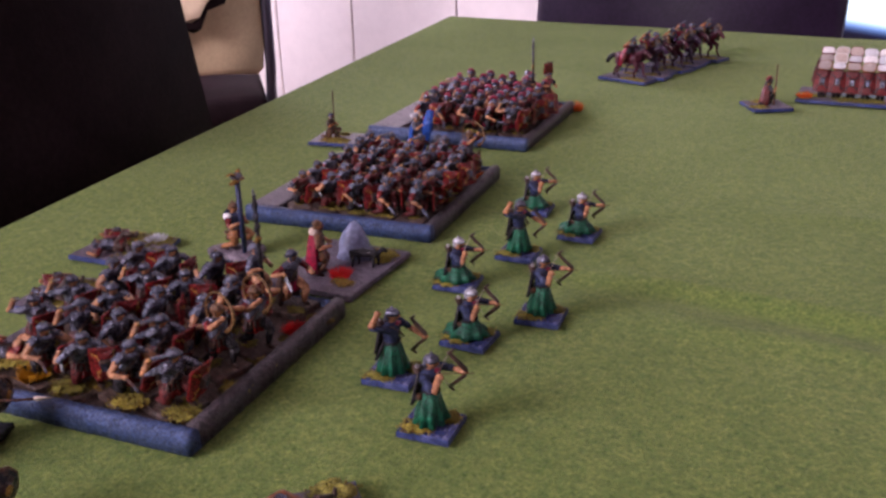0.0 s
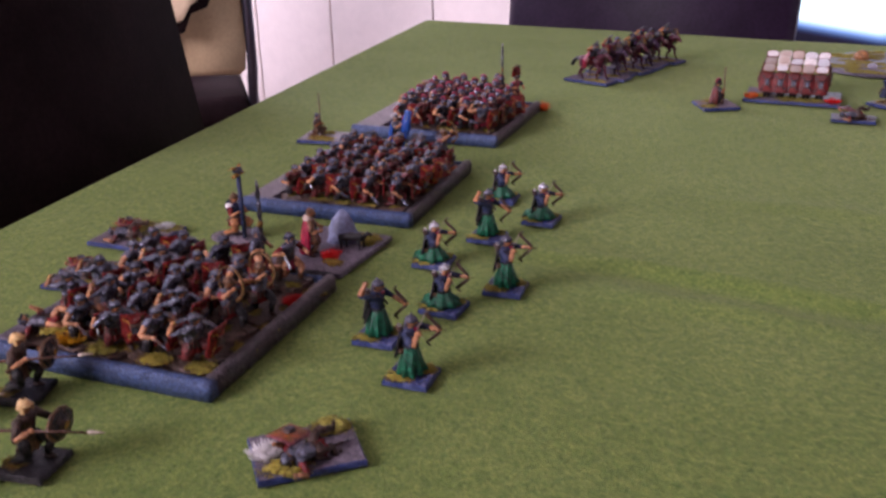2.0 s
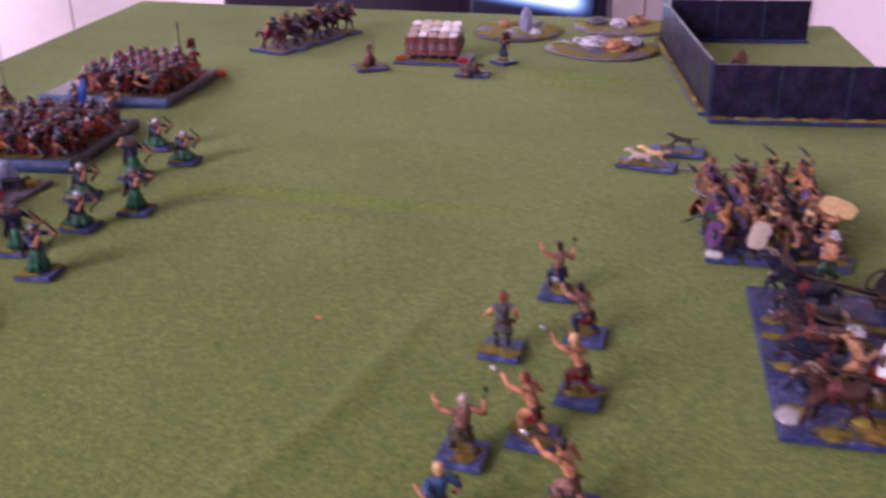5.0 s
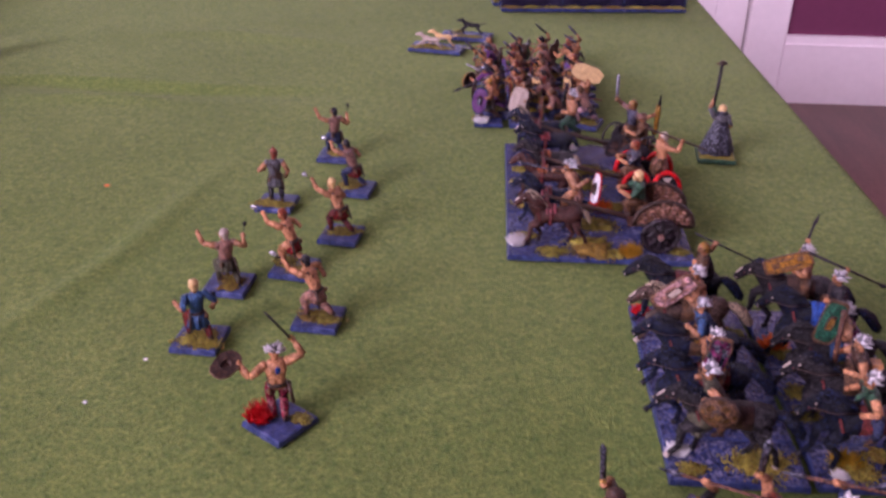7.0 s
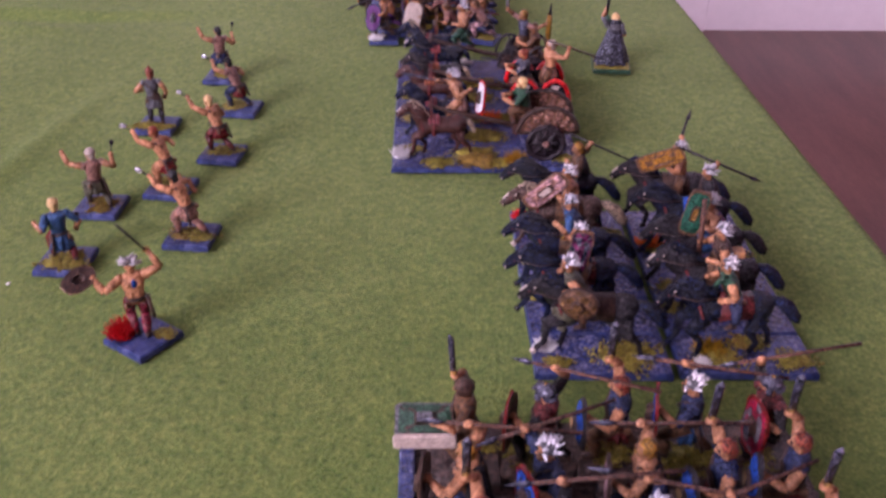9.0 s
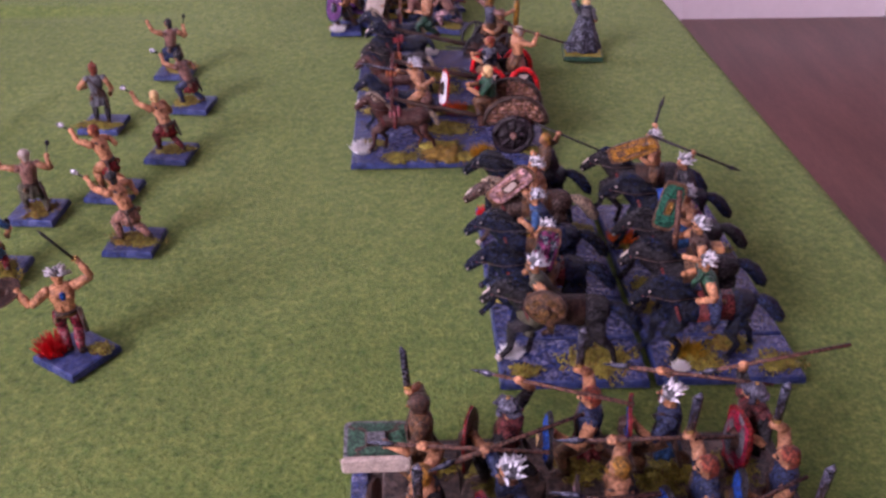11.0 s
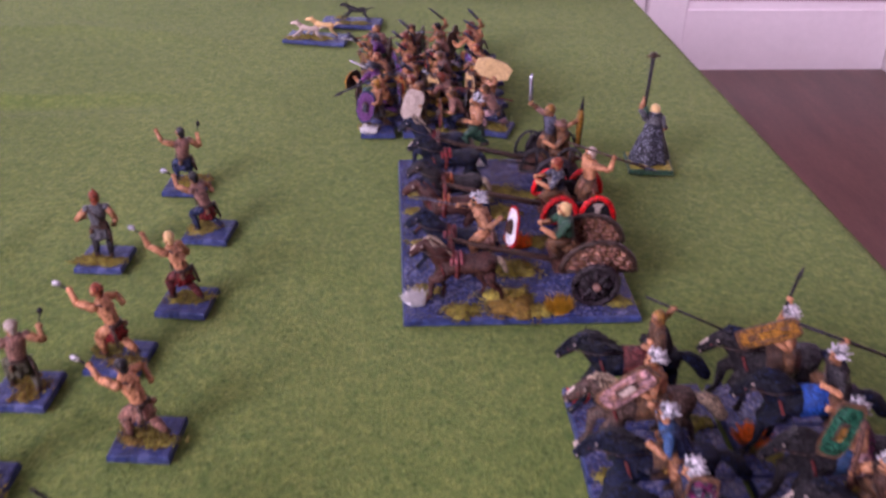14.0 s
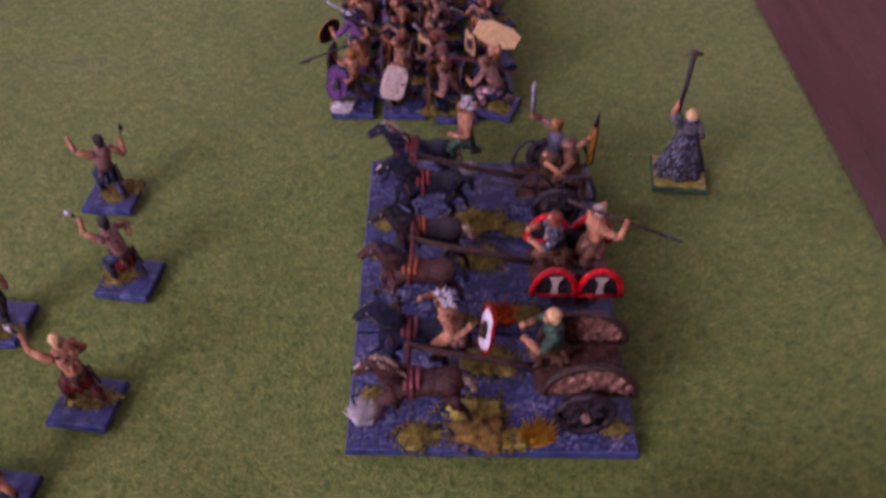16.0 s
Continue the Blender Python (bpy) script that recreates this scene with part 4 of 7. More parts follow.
# ---- table and cloth ----
NL, FL, FR, NR = V(-0.305, -0.62, 0), V(-0.572, 1.336, 0), V(0.522, 1.278, 0), V(0.550, -0.62, 0)


def on_table(u, v):
    return NL * (1 - u) * (1 - v) + NR * u * (1 - v) + FL * (1 - u) * v + FR * u * v


def ridge(x, y, line, width, height):
    best, lift = 9.0, 0.0
    for i, (p, q) in enumerate(zip(line[:-1], line[1:])):
        d = V(q[0] - p[0], q[1] - p[1])
        k = max(0, min(1, ((x - p[0]) * d.x + (y - p[1]) * d.y) / d.length_squared))
        r = math.hypot(x - p[0] - k * d.x, y - p[1] - k * d.y)
        along = (i + k) / (len(line) - 1)
        if r < best:
            best, lift = r, math.sin(math.pi * min(max(along, 0.02), 0.98)) ** 0.6
    return height * lift * math.exp(-(best / width) ** 2)


FOLDS = (
    ([(-0.11, 0.484), (-0.04, 0.494), (0.02, 0.492), (0.10, 0.484), (0.19, 0.486)], 0.0052, 0.0030),
    ([(-0.10, 0.470), (-0.03, 0.480), (0.02, 0.478), (0.10, 0.470), (0.20, 0.472)], 0.013, -0.0040),
    ([(-0.04, 0.446), (0.03, 0.449), (0.10, 0.442)], 0.009, 0.003),
    ([(0.12, 0.912), (0.18, 0.902), (0.28, 0.878)], 0.006, 0.006),
    ([(0.13, 0.872), (0.20, 0.850), (0.27, 0.828)], 0.006, 0.0055),
    ([(0.09, 0.11), (0.13, 0.22), (0.155, 0.34)], 0.007, 0.0026),
    ([(-0.02, 0.62), (0.08, 0.63), (0.2, 0.60)], 0.012, 0.0024),
)


def cloth_z(x, y):
    z = -0.0012 + 0.0007 * noise.noise(V(x * 9, y * 9, 0.3)) + 0.0004 * noise.noise(V(x * 30, y * 30, 2.0))
    return z + 1.15 * sum(ridge(x, y, *f) for f in FOLDS)


NU, NV = 170, 300
verts, faces = [], []
for j in range(NV + 1):
    for i in range(NU + 1):
        p = on_table(i / NU, j / NV)
        verts.append((p.x, p.y, cloth_z(p.x, p.y)))
for j in range(NV):
    for i in range(NU):
        a = j * (NU + 1) + i
        faces.append((a, a + 1, a + NU + 2, a + NU + 1))
# the hanging part, with its folds
rim = [i for i in range(NU + 1)] + [j * (NU + 1) + NU for j in range(1, NV + 1)] + [NV * (NU + 1) + i for i in range(NU - 1, -1, -1)] + [j * (NU + 1) for j in range(NV - 1, 0, -1)]
centre = V(0.05, 0.4, 0)
prev = rim
for k, (out, drop) in enumerate(((0.003, 0.001), (0.006, 0.005), (0.008, 0.02), (0.012, 0.09), (0.02, 0.2), (0.024, 0.27))):
    row = []
    for n_, r in enumerate(rim):
        x, y, z = verts[r]
        e = (Vector((x, y, 0)) - centre)
        i, j = r % (NU + 1), r // (NU + 1)
        w = V((1 if i == NU else -1 if i == 0 else 0), (1 if j == NV else -1 if j == 0 else 0), 0).normalized()
        wave = (0.4 + 0.6 * math.sin(n_ * 0.13) * math.sin(n_ * 0.041 + 1)) * max(0, k - 2) * 0.006
        row.append(len(verts))
        verts.append((x + w.x * (out + wave), y + w.y * (out + wave), -0.001 - drop))
    for n_ in range(len(rim)):
        m_ = (n_ + 1) % len(rim)
        faces.append((prev[n_], row[n_], row[m_], prev[m_]))
    prev = row
cl = Sculpt()
cl.add(verts, faces, FELT, True)
cloth = tagged(new("tablecloth", cl.mesh("tablecloth", 1.0)), "olive green felt cloth with soft creases over the table", "tablecloth")

tb = thing("dining_table", "dark stained dining table under a green cloth", "table")
s = Sculpt()
q = [on_table(u, v) for u, v in ((0.004, 0.002), (0.996, 0.002), (0.996, 0.998), (0.004, 0.998))]
s.loft([[p + V(0, 0, -0.045) for p in q], [p + V(0, 0, -0.0095) for p in q]], OAK, False)
part("tabletop", s, tb, unit=1.0)
for u, v in ((0.08, 0.05), (0.92, 0.05), (0.92, 0.95), (0.08, 0.95)):
    p = on_table(u, v)
    s = Sculpt()
    s.box((p.x, p.y, (FLOOR - 0.045) / 2), (0.07, 0.07, -0.045 - FLOOR), OAK, bevel=0.006)
    part("leg", s, tb, unit=1.0)
s = Sculpt()
s.ball((91, 298, -1.2), (2.2, 1.8, 0.9), TUFTO, 7, 3)
tagged(new("red_crumb", s.mesh("red_crumb")), "small red scrap of flock on the cloth", "scrap")
for cx, cy in ((172, 128), (158, 98), (120, 205)):
    s = Sculpt()
    s.ball((cx, cy, -1.0), (1.1, 0.8, 0.6), TUFTW, 6, 3)
    tagged(new("white_crumb", s.mesh("white_crumb")), "tiny white scrap of flock on the cloth", "scrap")

# ---- miniatures: kits ----
PROTO = {}


def place(key, M, maker):
    """The first of a kind is built, the next ones are copies that share its meshes."""
    if key in PROTO:
        return copy_thing(PROTO[key], M)
    ob = maker()
    ob.matrix_basis = M
    PROTO[key] = ob
    return ob


BASES = {}


def add_base(ob, w=20, d=20, h=3.0, top=EARTH, side=SLATE, cover=0, seed=0, sheet=FLOCK):
    key = (w, d, h, top.name, side.name)
    if key not in BASES:
        BASES[key] = base_mesh(w, d, h, top, side)
    part("base", BASES[key], ob)
    rng = random.Random(seed)
    if cover:
        s = Sculpt()
        for _ in range(cover):
            r = rng.uniform(0.18, 0.34) * min(w, d)
            lump(s, rng.uniform(-0.5, 0.5) * (w - 1.6 * r), rng.uniform(-0.5, 0.5) * (d - 1.6 * r), r * 1.15, r * 0.8, 0.9, sheet if rng.random() < 0.75 else FLOCKBR, h - 0.15, seed + _)
        part("flock", s, ob, "yellow-green flock" if sheet is FLOCK else "")
    return ob


def mini(name, label, category, group, mesh, w=20, d=20, h=3.0, top=EARTH, side=SLATE, cover=2, seed=0, turn=0.0, lift=None, extra=None, shift=(0, 0)):
    ob = thing(name, label, category, group)
    add_base(ob, w, d, h, top, side, cover, seed)
    part("figure", mesh, ob, M=at(shift[0], shift[1], (h if lift is None else lift) * 0.001 - 0.0002, turn))
    if extra:
        s = Sculpt()
        extra(s, h - 0.1)
        part("ground_tuft", s, ob)
    return ob


def scutum(face=RED, emblem=OCHRE, tilt=0, off=(1.6, 0.6, -3.2), yaw=0):
    return lambda s, h: shield(s, "scutum", turn_m(h + V(*off), 0, tilt, yaw), face, face, STEEL, emblem)


def carry(kind, face, rim=LEATHER, boss=STEEL, emblem=None, off=(1.2, 0.8, -1.5), yaw=0, tilt=0, roll=0):
    return lambda s, h: shield(s, kind, turn_m(h + V(*off), roll, tilt, yaw), face, rim, boss, emblem)


def legionary(k, scale, group_red):
    """k picks one of the poses of the armoured foot soldiers."""
    crest = CRIMSON if k >= 10 else None
    stoop = 1.3
    q = k % 10
    arm = RED if k < 10 else CRIMSON
    poses = (
        dict(stance="hunch", lean=2.2, right=(3, -6.5, -7.5), left=(6, 4, -4.5), hold_r=lambda s, h: sword(s, h, (0.9, 0.2, -0.3), 10, STEEL), hold_l=scutum()),
        dict(stance="hunch", lean=1.4, right=(-2, -6.5, 1.5), left=(5.5, 4.2, -4), hold_r=lambda s, h: sword(s, h, (0.7, 0.3, 0.4), 10, STEEL), hold_l=scutum(tilt=12, yaw=20)),
        dict(stance="hunch", lean=3.2, right=(4, -6.0, -7), left=(6.5, 3.2, -4), hold_r=lambda s, h: sword(s, h, (0.9, -0.3, 0.1)), hold_l=scutum(tilt=-12, yaw=-15)),
        dict(stance="hunch", lean=1.0, right=(3, -6, -8.5), left=(4.6, 5, -5), hold_r=lambda s, h: sword(s, h, (0.6, -0.2, -0.7), 10, STEEL), hold_l=scutum(yaw=34)),
        dict(stance="hunch", lean=3.0, right=(5, -5.5, -5.0), left=(5.8, 4.4, -5), hold_r=lambda s, h: spear(s, h, (0.96, -0.2, 0.1), 14, 9, STEEL), hold_l=scutum(tilt=18, yaw=10)),
        dict(stance="hunch", lean=1.8, right=(-3, -6.5, -3.5), left=(6.2, 4, -3.2), hold_r=lambda s, h: sword(s, h, (0.7, -0.1, -0.5), 10), hold_l=scutum(yaw=-24, tilt=6)),
    )
    return figure(seed=k, torso=(STEEL, MAROON, STEEL)[k % 3] if group_red else STEEL, banded=True, skirt=arm, skirt_len=5.6, sleeve=(RED, STEEL, SKIN)[k % 3] if group_red else (SKIN, STEEL)[k % 2], legs=(DARK, MAROON)[k % 2], helmet=STEEL, crest=crest, scale=scale, bulk=1.3, **{**poses[q % 6], "lean": poses[q]["lean"] + stoop})


def soldier(k, group, scale=0.86):
    label = "painted metal legionary with red shield and grey banded armour" if k < 10 else "painted metal legionary with crimson crest and red shield"
    return lambda: mini("legionary_miniature", label, "miniature soldier", group, legionary(k, scale, "first" not in group), 19.4, 19.4, 3.0, EARTH, EARTH, 1, k)


def pole_standard(top_kind, length=44):
    def put(s, h):
        lo = V(h.x, h.y, 0.6)
        hi = V(h.x, h.y, length)
        s.tube([lo, hi], {"eagle": 1.3, "discs": 0.9}.get(top_kind, 0.65), {"eagle": NAVY, "discs": DARK}.get(top_kind, WOOD), 7)
        if top_kind == "discs":
            for i, z in enumerate((0.62, 0.72, 0.82, 0.92)):
                s.ball((h.x, h.y, length * z), (1.3, 2.3, 2.4), (BRASS, DARK, STEEL, DARK)[i], 8, 4)
            s.tube([hi, hi + V(0, 0, 4)], [0.9, 0.1], SILVER, 5)
        elif top_kind == "eagle":
            s.tube([hi + V(0, -5, -1), hi + V(0, 5, -1)], 1.3, BRASS, 6)
            s.tube([hi + V(-2.4, 0, 0.5), hi + V(0.4, 0, 2.2), hi + V(2.2, 0, 3.4)], [1.2, 2.3, 1.1], STEEL, 7)
            for q in (1, -1):
                s.tube([hi + V(0, 0.6 * q, 2), hi + V(-1, 3.2 * q, 4.2), hi + V(-2.4, 5 * q, 3.4)], [1.4, 1.6, 0.5], BRASS, 5, flat=0.5)
        elif top_kind == "flag":
            s.tube([hi + V(0, -6, -2), hi + V(0, 6, -2)], 0.5, WOOD, 5)
            rows = [[hi + V(0.6 * math.sin(y * 0.9 + r), y, -2 - r * 3.2) for y in (-5.5, -2.7, 0, 2.7, 5.5)] + [hi + V(0.6 * math.sin(y * 0.9 + r) - 0.7, y, -2 - r * 3.2) for y in (5.5, 2.7, 0, -2.7, -5.5)] for r in range(4)]
            s.loft(rows, RED)
        elif top_kind == "boar":
            s.tube([hi + V(-3, 0, 0.5), hi + V(0, 0, 1.4), hi + V(3, 0, 0.6)], [0.7, 1.5, 0.6], RED, 6)
    return put


def horn(s, h):
    pts = [h + V(8.6 * math.sin(a) - 1, 0.6 * math.cos(a), 8.6 * math.cos(a) + 3) for a in (radians(x) for x in range(-140, 151, 24))]
    s.tube(pts, [0.32 + 0.035 * i for i in range(len(pts) - 1)] + [1.5], BRONZE, 6)


# ---- trays of legionaries ----
def about(x, y, deg):
    """A turn about a point of the table."""
    return at(x, y, 0, deg) @ at(-x, -y)


TA, TB, TC = about(-0.167, 0.263, 4.2), about(-0.181, 0.492, 4.5), about(-0.198, 0.690, 3.0)


def tray(x0, x1, y0, y1, block, T):
    ob = thing("movement_tray", "thick grey-blue movement tray with raised rough rim", "movement tray", M=T @ at((x0 + x1) / 2, (y0 + y1) / 2))
    w, d = (x1 - x0) * 1000, (y1 - y0) * 1000
    s = Sculpt()
    s.box((0, 0, 2.4), (w - 1, d - 1, 4.8), EARTH)
    part("floor_plate", s, ob)

    def bar(name, length, along, c, width, hgt):
        rng = random.Random(int(length) + along)
        n = 64
        rows = []
        for i in range(n + 1):
            t = -length / 2 + length * i / n
            j = [rng.uniform(-0.26, 0.26) for _ in range(13)]
            sec = [(-width / 2 + j[0], 0.0), (width / 2 + j[1], 0.0), (width / 2 + j[2], 1.6 + j[8]), (width / 2 + j[3], 3.2 + j[9]), (width / 2 + j[4], 5.0 + j[10]), (width / 2 + j[5], hgt - 2.6), (width / 2 - 0.6 + j[6] * 0.6, hgt - 1.0), (width / 2 - 1.8, hgt + j[7]),
                   (0, hgt + j[11]), (-width / 2 + 1.6, hgt + j[8]), (-width / 2 + j[12], hgt - 1.8)]
            rows.append([V(c[0] + t, c[1] + a, b) if along == 0 else V(c[0] - a, c[1] + t, b) for a, b in sec])
        sc = Sculpt()
        # Front and back rims take the blue-lit paint, the side rim the shaded one.
        sc.loft([r[::-1] for r in rows] if along == 0 else [r[::-1] for r in rows], RIMSHADED if along else RIMLIT, True)
        part(name, sc, ob)
    bar("front_rim", w, 0, (0, -d / 2 + 3.5), 7, 9.6)
    bar("side_rim", d - 7.2, 1, (w / 2 - 3.5, 3.6), 7, 9.4)
    bar("back_rim", w - 7.2, 0, (-3.6, d / 2 - 2.0), 4, 8.6)
    s = Sculpt()
    s.box((-w / 2 + block / 2, 1.5, 6.9), (block, d - 11.5, 4.2), ASH, bevel=0.8)
    part("end_block", s, ob)
    return ob


def fill(x0, y0, nx, ny, pitch, z, group, ks, skip=(), spread=0.0016, turn=0.0, make=soldier, seed=1, T=Matrix(), wild=26):
    rng = random.Random(seed)
    for i in range(nx):
        for j in range(ny):
            r = [rng.random() for _ in range(4)]
            if (i, j) in skip:
                continue
            k = ks[int(r[0] * len(ks)) % len(ks)]
            place((group, k), T @ at(x0 - i * pitch + (r[1] - 0.5) * spread, y0 + j * pitch + (r[2] - 0.5) * spread, z, turn + (r[3] - 0.5) * wild), make(k, group))


tray(-0.297, -0.167, 0.263, 0.390, 9, TA)
fill(-0.1875, 0.2835, 5, 5, 0.0222, 0.0048, "first tray of legionaries", (0, 1, 2, 3, 4, 5), {(0, 1), (0, 2), (0, 3), (0, 4), (1, 4), (4, 0)}, seed=3, T=TA, wild=50, turn=-26, make=lambda k, g: soldier(k, g, 0.92), spread=0.003)
tray(-0.308, -0.181, 0.492, 0.622, 20, TB)
fill(-0.200, 0.511, 5, 6, 0.0192, 0.0048, "second tray of legionaries", (0, 1, 2, 3, 4, 5), {(0, 5)}, seed=5, T=TB, wild=56, turn=-24)
tray(-0.335, -0.198, 0.690, 0.826, 26, TC)
fill(-0.217, 0.711, 5, 6, 0.0192, 0.0048, "third tray of crested legionaries", (10, 11, 12, 13, 14, 15), {(0, 5), (0, 4)}, seed=7, T=TC, wild=56, turn=-24, make=lambda k, g: soldier(k, g, 0.97))

HORN = figure(seed=31, stance="stride", torso=STEEL, banded=True, skirt=RED, sleeve=RED, legs=DARK, right=(5, -3, 1), left=(3, 4, 2), helmet=BROWN, hold_r=horn, scale=0.98, lean=1.5)
for x, y, g, T in ((-0.1885, 0.316, "first", TA), (-0.1835, 0.3365, "first", TA), (-0.200, 0.607, "second", TB)):
    place("horn" + g, T @ at(x, y, 0.0048, -20), lambda: mini("hornblower_miniature", "painted metal hornblower with curved brass horn", "miniature soldier", "hornblowers", HORN, 19.4, 19.4, 3, EARTH, EARTH, 1, 4))
STD = figure(seed=33, stance="stand", torso=STEEL, skirt=RED, sleeve=STEEL, right=(4, -6, -4), left=(4, 4, -6), helmet=STEEL, hold_r=pole_standard("discs", 60))
for x, y, T in ((-0.2085, 0.378, TA), (-0.236, 0.8075, TC)):
    place("std", T @ at(x, y, 0.0048, 10), lambda: mini("standard_bearer_miniature", "painted metal standard bearer with tall dark standard", "miniature soldier", "standard bearers", STD, 19.4, 19.4, 3, EARTH, EARTH, 1, 6))
FLAGGED = figure(seed=34, stance="stand", torso=CRIMSON, skirt=RED, sleeve=STEEL, right=(4, -6, -4), left=(4, 4, -6), helmet=STEEL, hold_r=pole_standard("flag", 44))
place("flagged", TC @ at(-0.217, 0.8075, 0.0048, -20), lambda: mini("standard_bearer_miniature", "painted metal standard bearer with small red flag", "miniature soldier", "standard bearers", FLAGGED, 19.4, 19.4, 3, EARTH, EARTH, 1, 7))
CENT = figure(seed=35, stance="stride", torso=STEEL, skirt=CRIMSON, sleeve=RED, right=(2, -7, -3), left=(6, 4, -5), helmet=STEEL, lean=1.2, cloak=LEATHER, hold_r=lambda s, h: sword(s, h, (0.7, -0.4, -0.5)))
place("cent", TA @ at(-0.190, 0.379, 0.0048, -10), lambda: mini("officer_miniature", "painted metal officer in dark cloak and grey helmet", "miniature soldier", "", CENT, 19.4, 19.4, 3, EARTH, EARTH, 1, 8))


def scatter(name, label, spots):
    """Loose ground cover glued onto a tray or base."""
    ob = thing(name, label, "ground cover")
    for kind, x, y, z, r, h, m in spots:
        s = Sculpt()
        if kind == "t":
            tuft(s, x * 1000, y * 1000, r, h, m, z * 1000, int(x * 999))
        else:
            lump(s, x * 1000, y * 1000, r, r * 0.75, h, m, z * 1000, int(y * 999))
        part("tuft" if kind == "t" else "flock_patch", s, ob)
    return ob


scatter("ground_cover", "flock patches and coloured tufts on the tray", [
    ("t", -0.258, 0.2725, 0.0085, 7, 9, TUFTY), ("l", -0.276, 0.279, 0.0088, 9, 1.2, FLOCK), ("l", -0.185, 0.283, 0.0052, 8, 1.6, FLOCKBR), ("t", -0.1835, 0.358, 0.0048, 6, 6, TUFTR),
    ("l", -0.182, 0.345, 0.0048, 9, 1.4, FLOCKBR), ("l", -0.180, 0.372, 0.0048, 7, 1.2, FLOCKBR), ("l", -0.238, 0.2715, 0.0088, 9, 1.2, FLOCK), ("l", -0.206, 0.2735, 0.0088, 9, 1.2, FLOCK), ("l", -0.181, 0.2765, 0.0078, 8, 1.2, FLOCK), ("l", -0.1765, 0.303, 0.0060, 7, 1.4, FLOCK), ("l", -0.179, 0.326, 0.0060, 7, 1.4, FLOCKBR)])
scatter("ground_cover", "orange tufts and flock on the trays behind", [
    ("t", -0.197, 0.602, 0.005, 6, 6, TUFTO), ("l", -0.192, 0.545, 0.0078, 6, 1.2, FLOCK), ("t", -0.215, 0.808, 0.005, 6, 7, TUFTO), ("t", -0.212, 0.775, 0.0078, 5, 5, TUFTY), ("t", -0.206, 0.832, 0.0, 8, 11, TUFTO),
    ("l", -0.255, 0.5065, 0.0078, 9, 1, FLOCK), ("l", -0.222, 0.5065, 0.0078, 8, 1, FLOCK), ("l", -0.25, 0.705, 0.0078, 8, 1, FLOCK)])


def clump(ob, kind, x, y, r, h, m, z=2.9):
    s = Sculpt()
    if kind == "t":
        tuft(s, x, y, r, h, m, z, int(x + y))
    else:
        lump(s, x, y, r, r * 0.72, h, m, z, int(x + y))
    part("tuft" if kind == "t" else "flock_patch", s, ob)


# ---- fallen soldiers on their own bases ----
def casualty(key, M, w, d, seed, shield_face=RED, cover=2, side=SLATE, top=ASH, tufts=None, flat=(0, 0)):
    me = figure(seed=seed, stance="stride", torso=STEEL, banded=True, skirt=RED, sleeve=RED, right=(-1, -8, 3), left=(2, 8, 2), lean=-1, scale=0.86, legs=LEATHER)
    ob = thing("casualty_base", "small base with a fallen painted soldier and flock", "miniature base", "casualty bases", M)
    add_base(ob, w, d, 3.0, top, side, cover, seed)
    part("figure", me, ob, M=pose(0.013 + flat[0], -0.004 + flat[1], 0.0066, 0, -86, 20))
    s = Sculpt()
    shield(s, "scutum", turn_m((-6, 2, 11.6), 6, -80, 35) @ Matrix.Diagonal((1, 1.2, 0.84, 1)), shield_face, ROSEPAD, STEEL, OCHRE)
    part("shield", s, ob)
    s = Sculpt()
    spear(s, (2, -7, 3.6), (0.9, 0.35, 0.02), 16, 14)
    part("spear", s, ob)
    for x, y, r, h, m in tufts or ():
        clump(ob, "t" if m not in (FLOCK, FLOCKBR) else "l", x, y, r, h, m)
    return ob


casualty("c", at(-0.1055, 0.2465, 0, 43), 44, 33, 61, TERRA, 0, tufts=[(-16, 1, 7, 7, TUFTW), (-9, -10, 11, 2.4, FLOCK), (12, 10, 10, 5.5, FLOCK)])
casualty("c", at(-0.342, 0.412, 0, 4), 46, 44, 62, RED, 3, tufts=[(12, 14, 6, 5, TUFTW), (-8, 8, 4, 4, TUFTR)])
casualty("c", at(-0.322, 0.350, 0, 12), 42, 40, 63, RED, 3)
casualty("c", at(-0.338, 0.868, 0, 5), 44, 36, 64, RED, 3, tufts=[(4, 6, 7, 6, TUFTY)])
casualty("c", at(0.075, 0.886, 0, 2), 38, 25, 65, RED, 2)
ob = thing("fallen_soldier", "fallen painted soldier in red lying on the tray", "miniature soldier", M=at(-0.283, 0.287, 0.0052))
part("figure", figure(seed=66, stance="stride", torso=STEEL, skirt=RED, sleeve=RED, right=(-1, -8, 2), left=(2, 8, 2)), ob, M=pose(0.014, 0.0, 0.0042, 0, -86, 25))

# ---- command stand between the trays ----
cmd = thing("command_base", "grey base with red-cloaked officer, boulder and dark mule", "miniature base", M=at(-0.2085, 0.4365))
add_base(cmd, 53, 66, 3.2, ASH, ASH, 0)
part("figure", figure(seed=71, stance="stand", torso=BROWN, skirt=RED, skirt_len=6, legs=BROWN, head="hair", hair=BROWN, cloak=CRIMSON, right=(4, -4, -6), left=(4, 5, -7), extra=lambda s, t: s.ball(t + V(-1.5, 0, -0.5), (3.0, 4.4, 2.4), PALE, 8, 4)), cmd, "red-cloaked officer", at(-0.004, -0.014, 0.003, 32))
s = Sculpt()
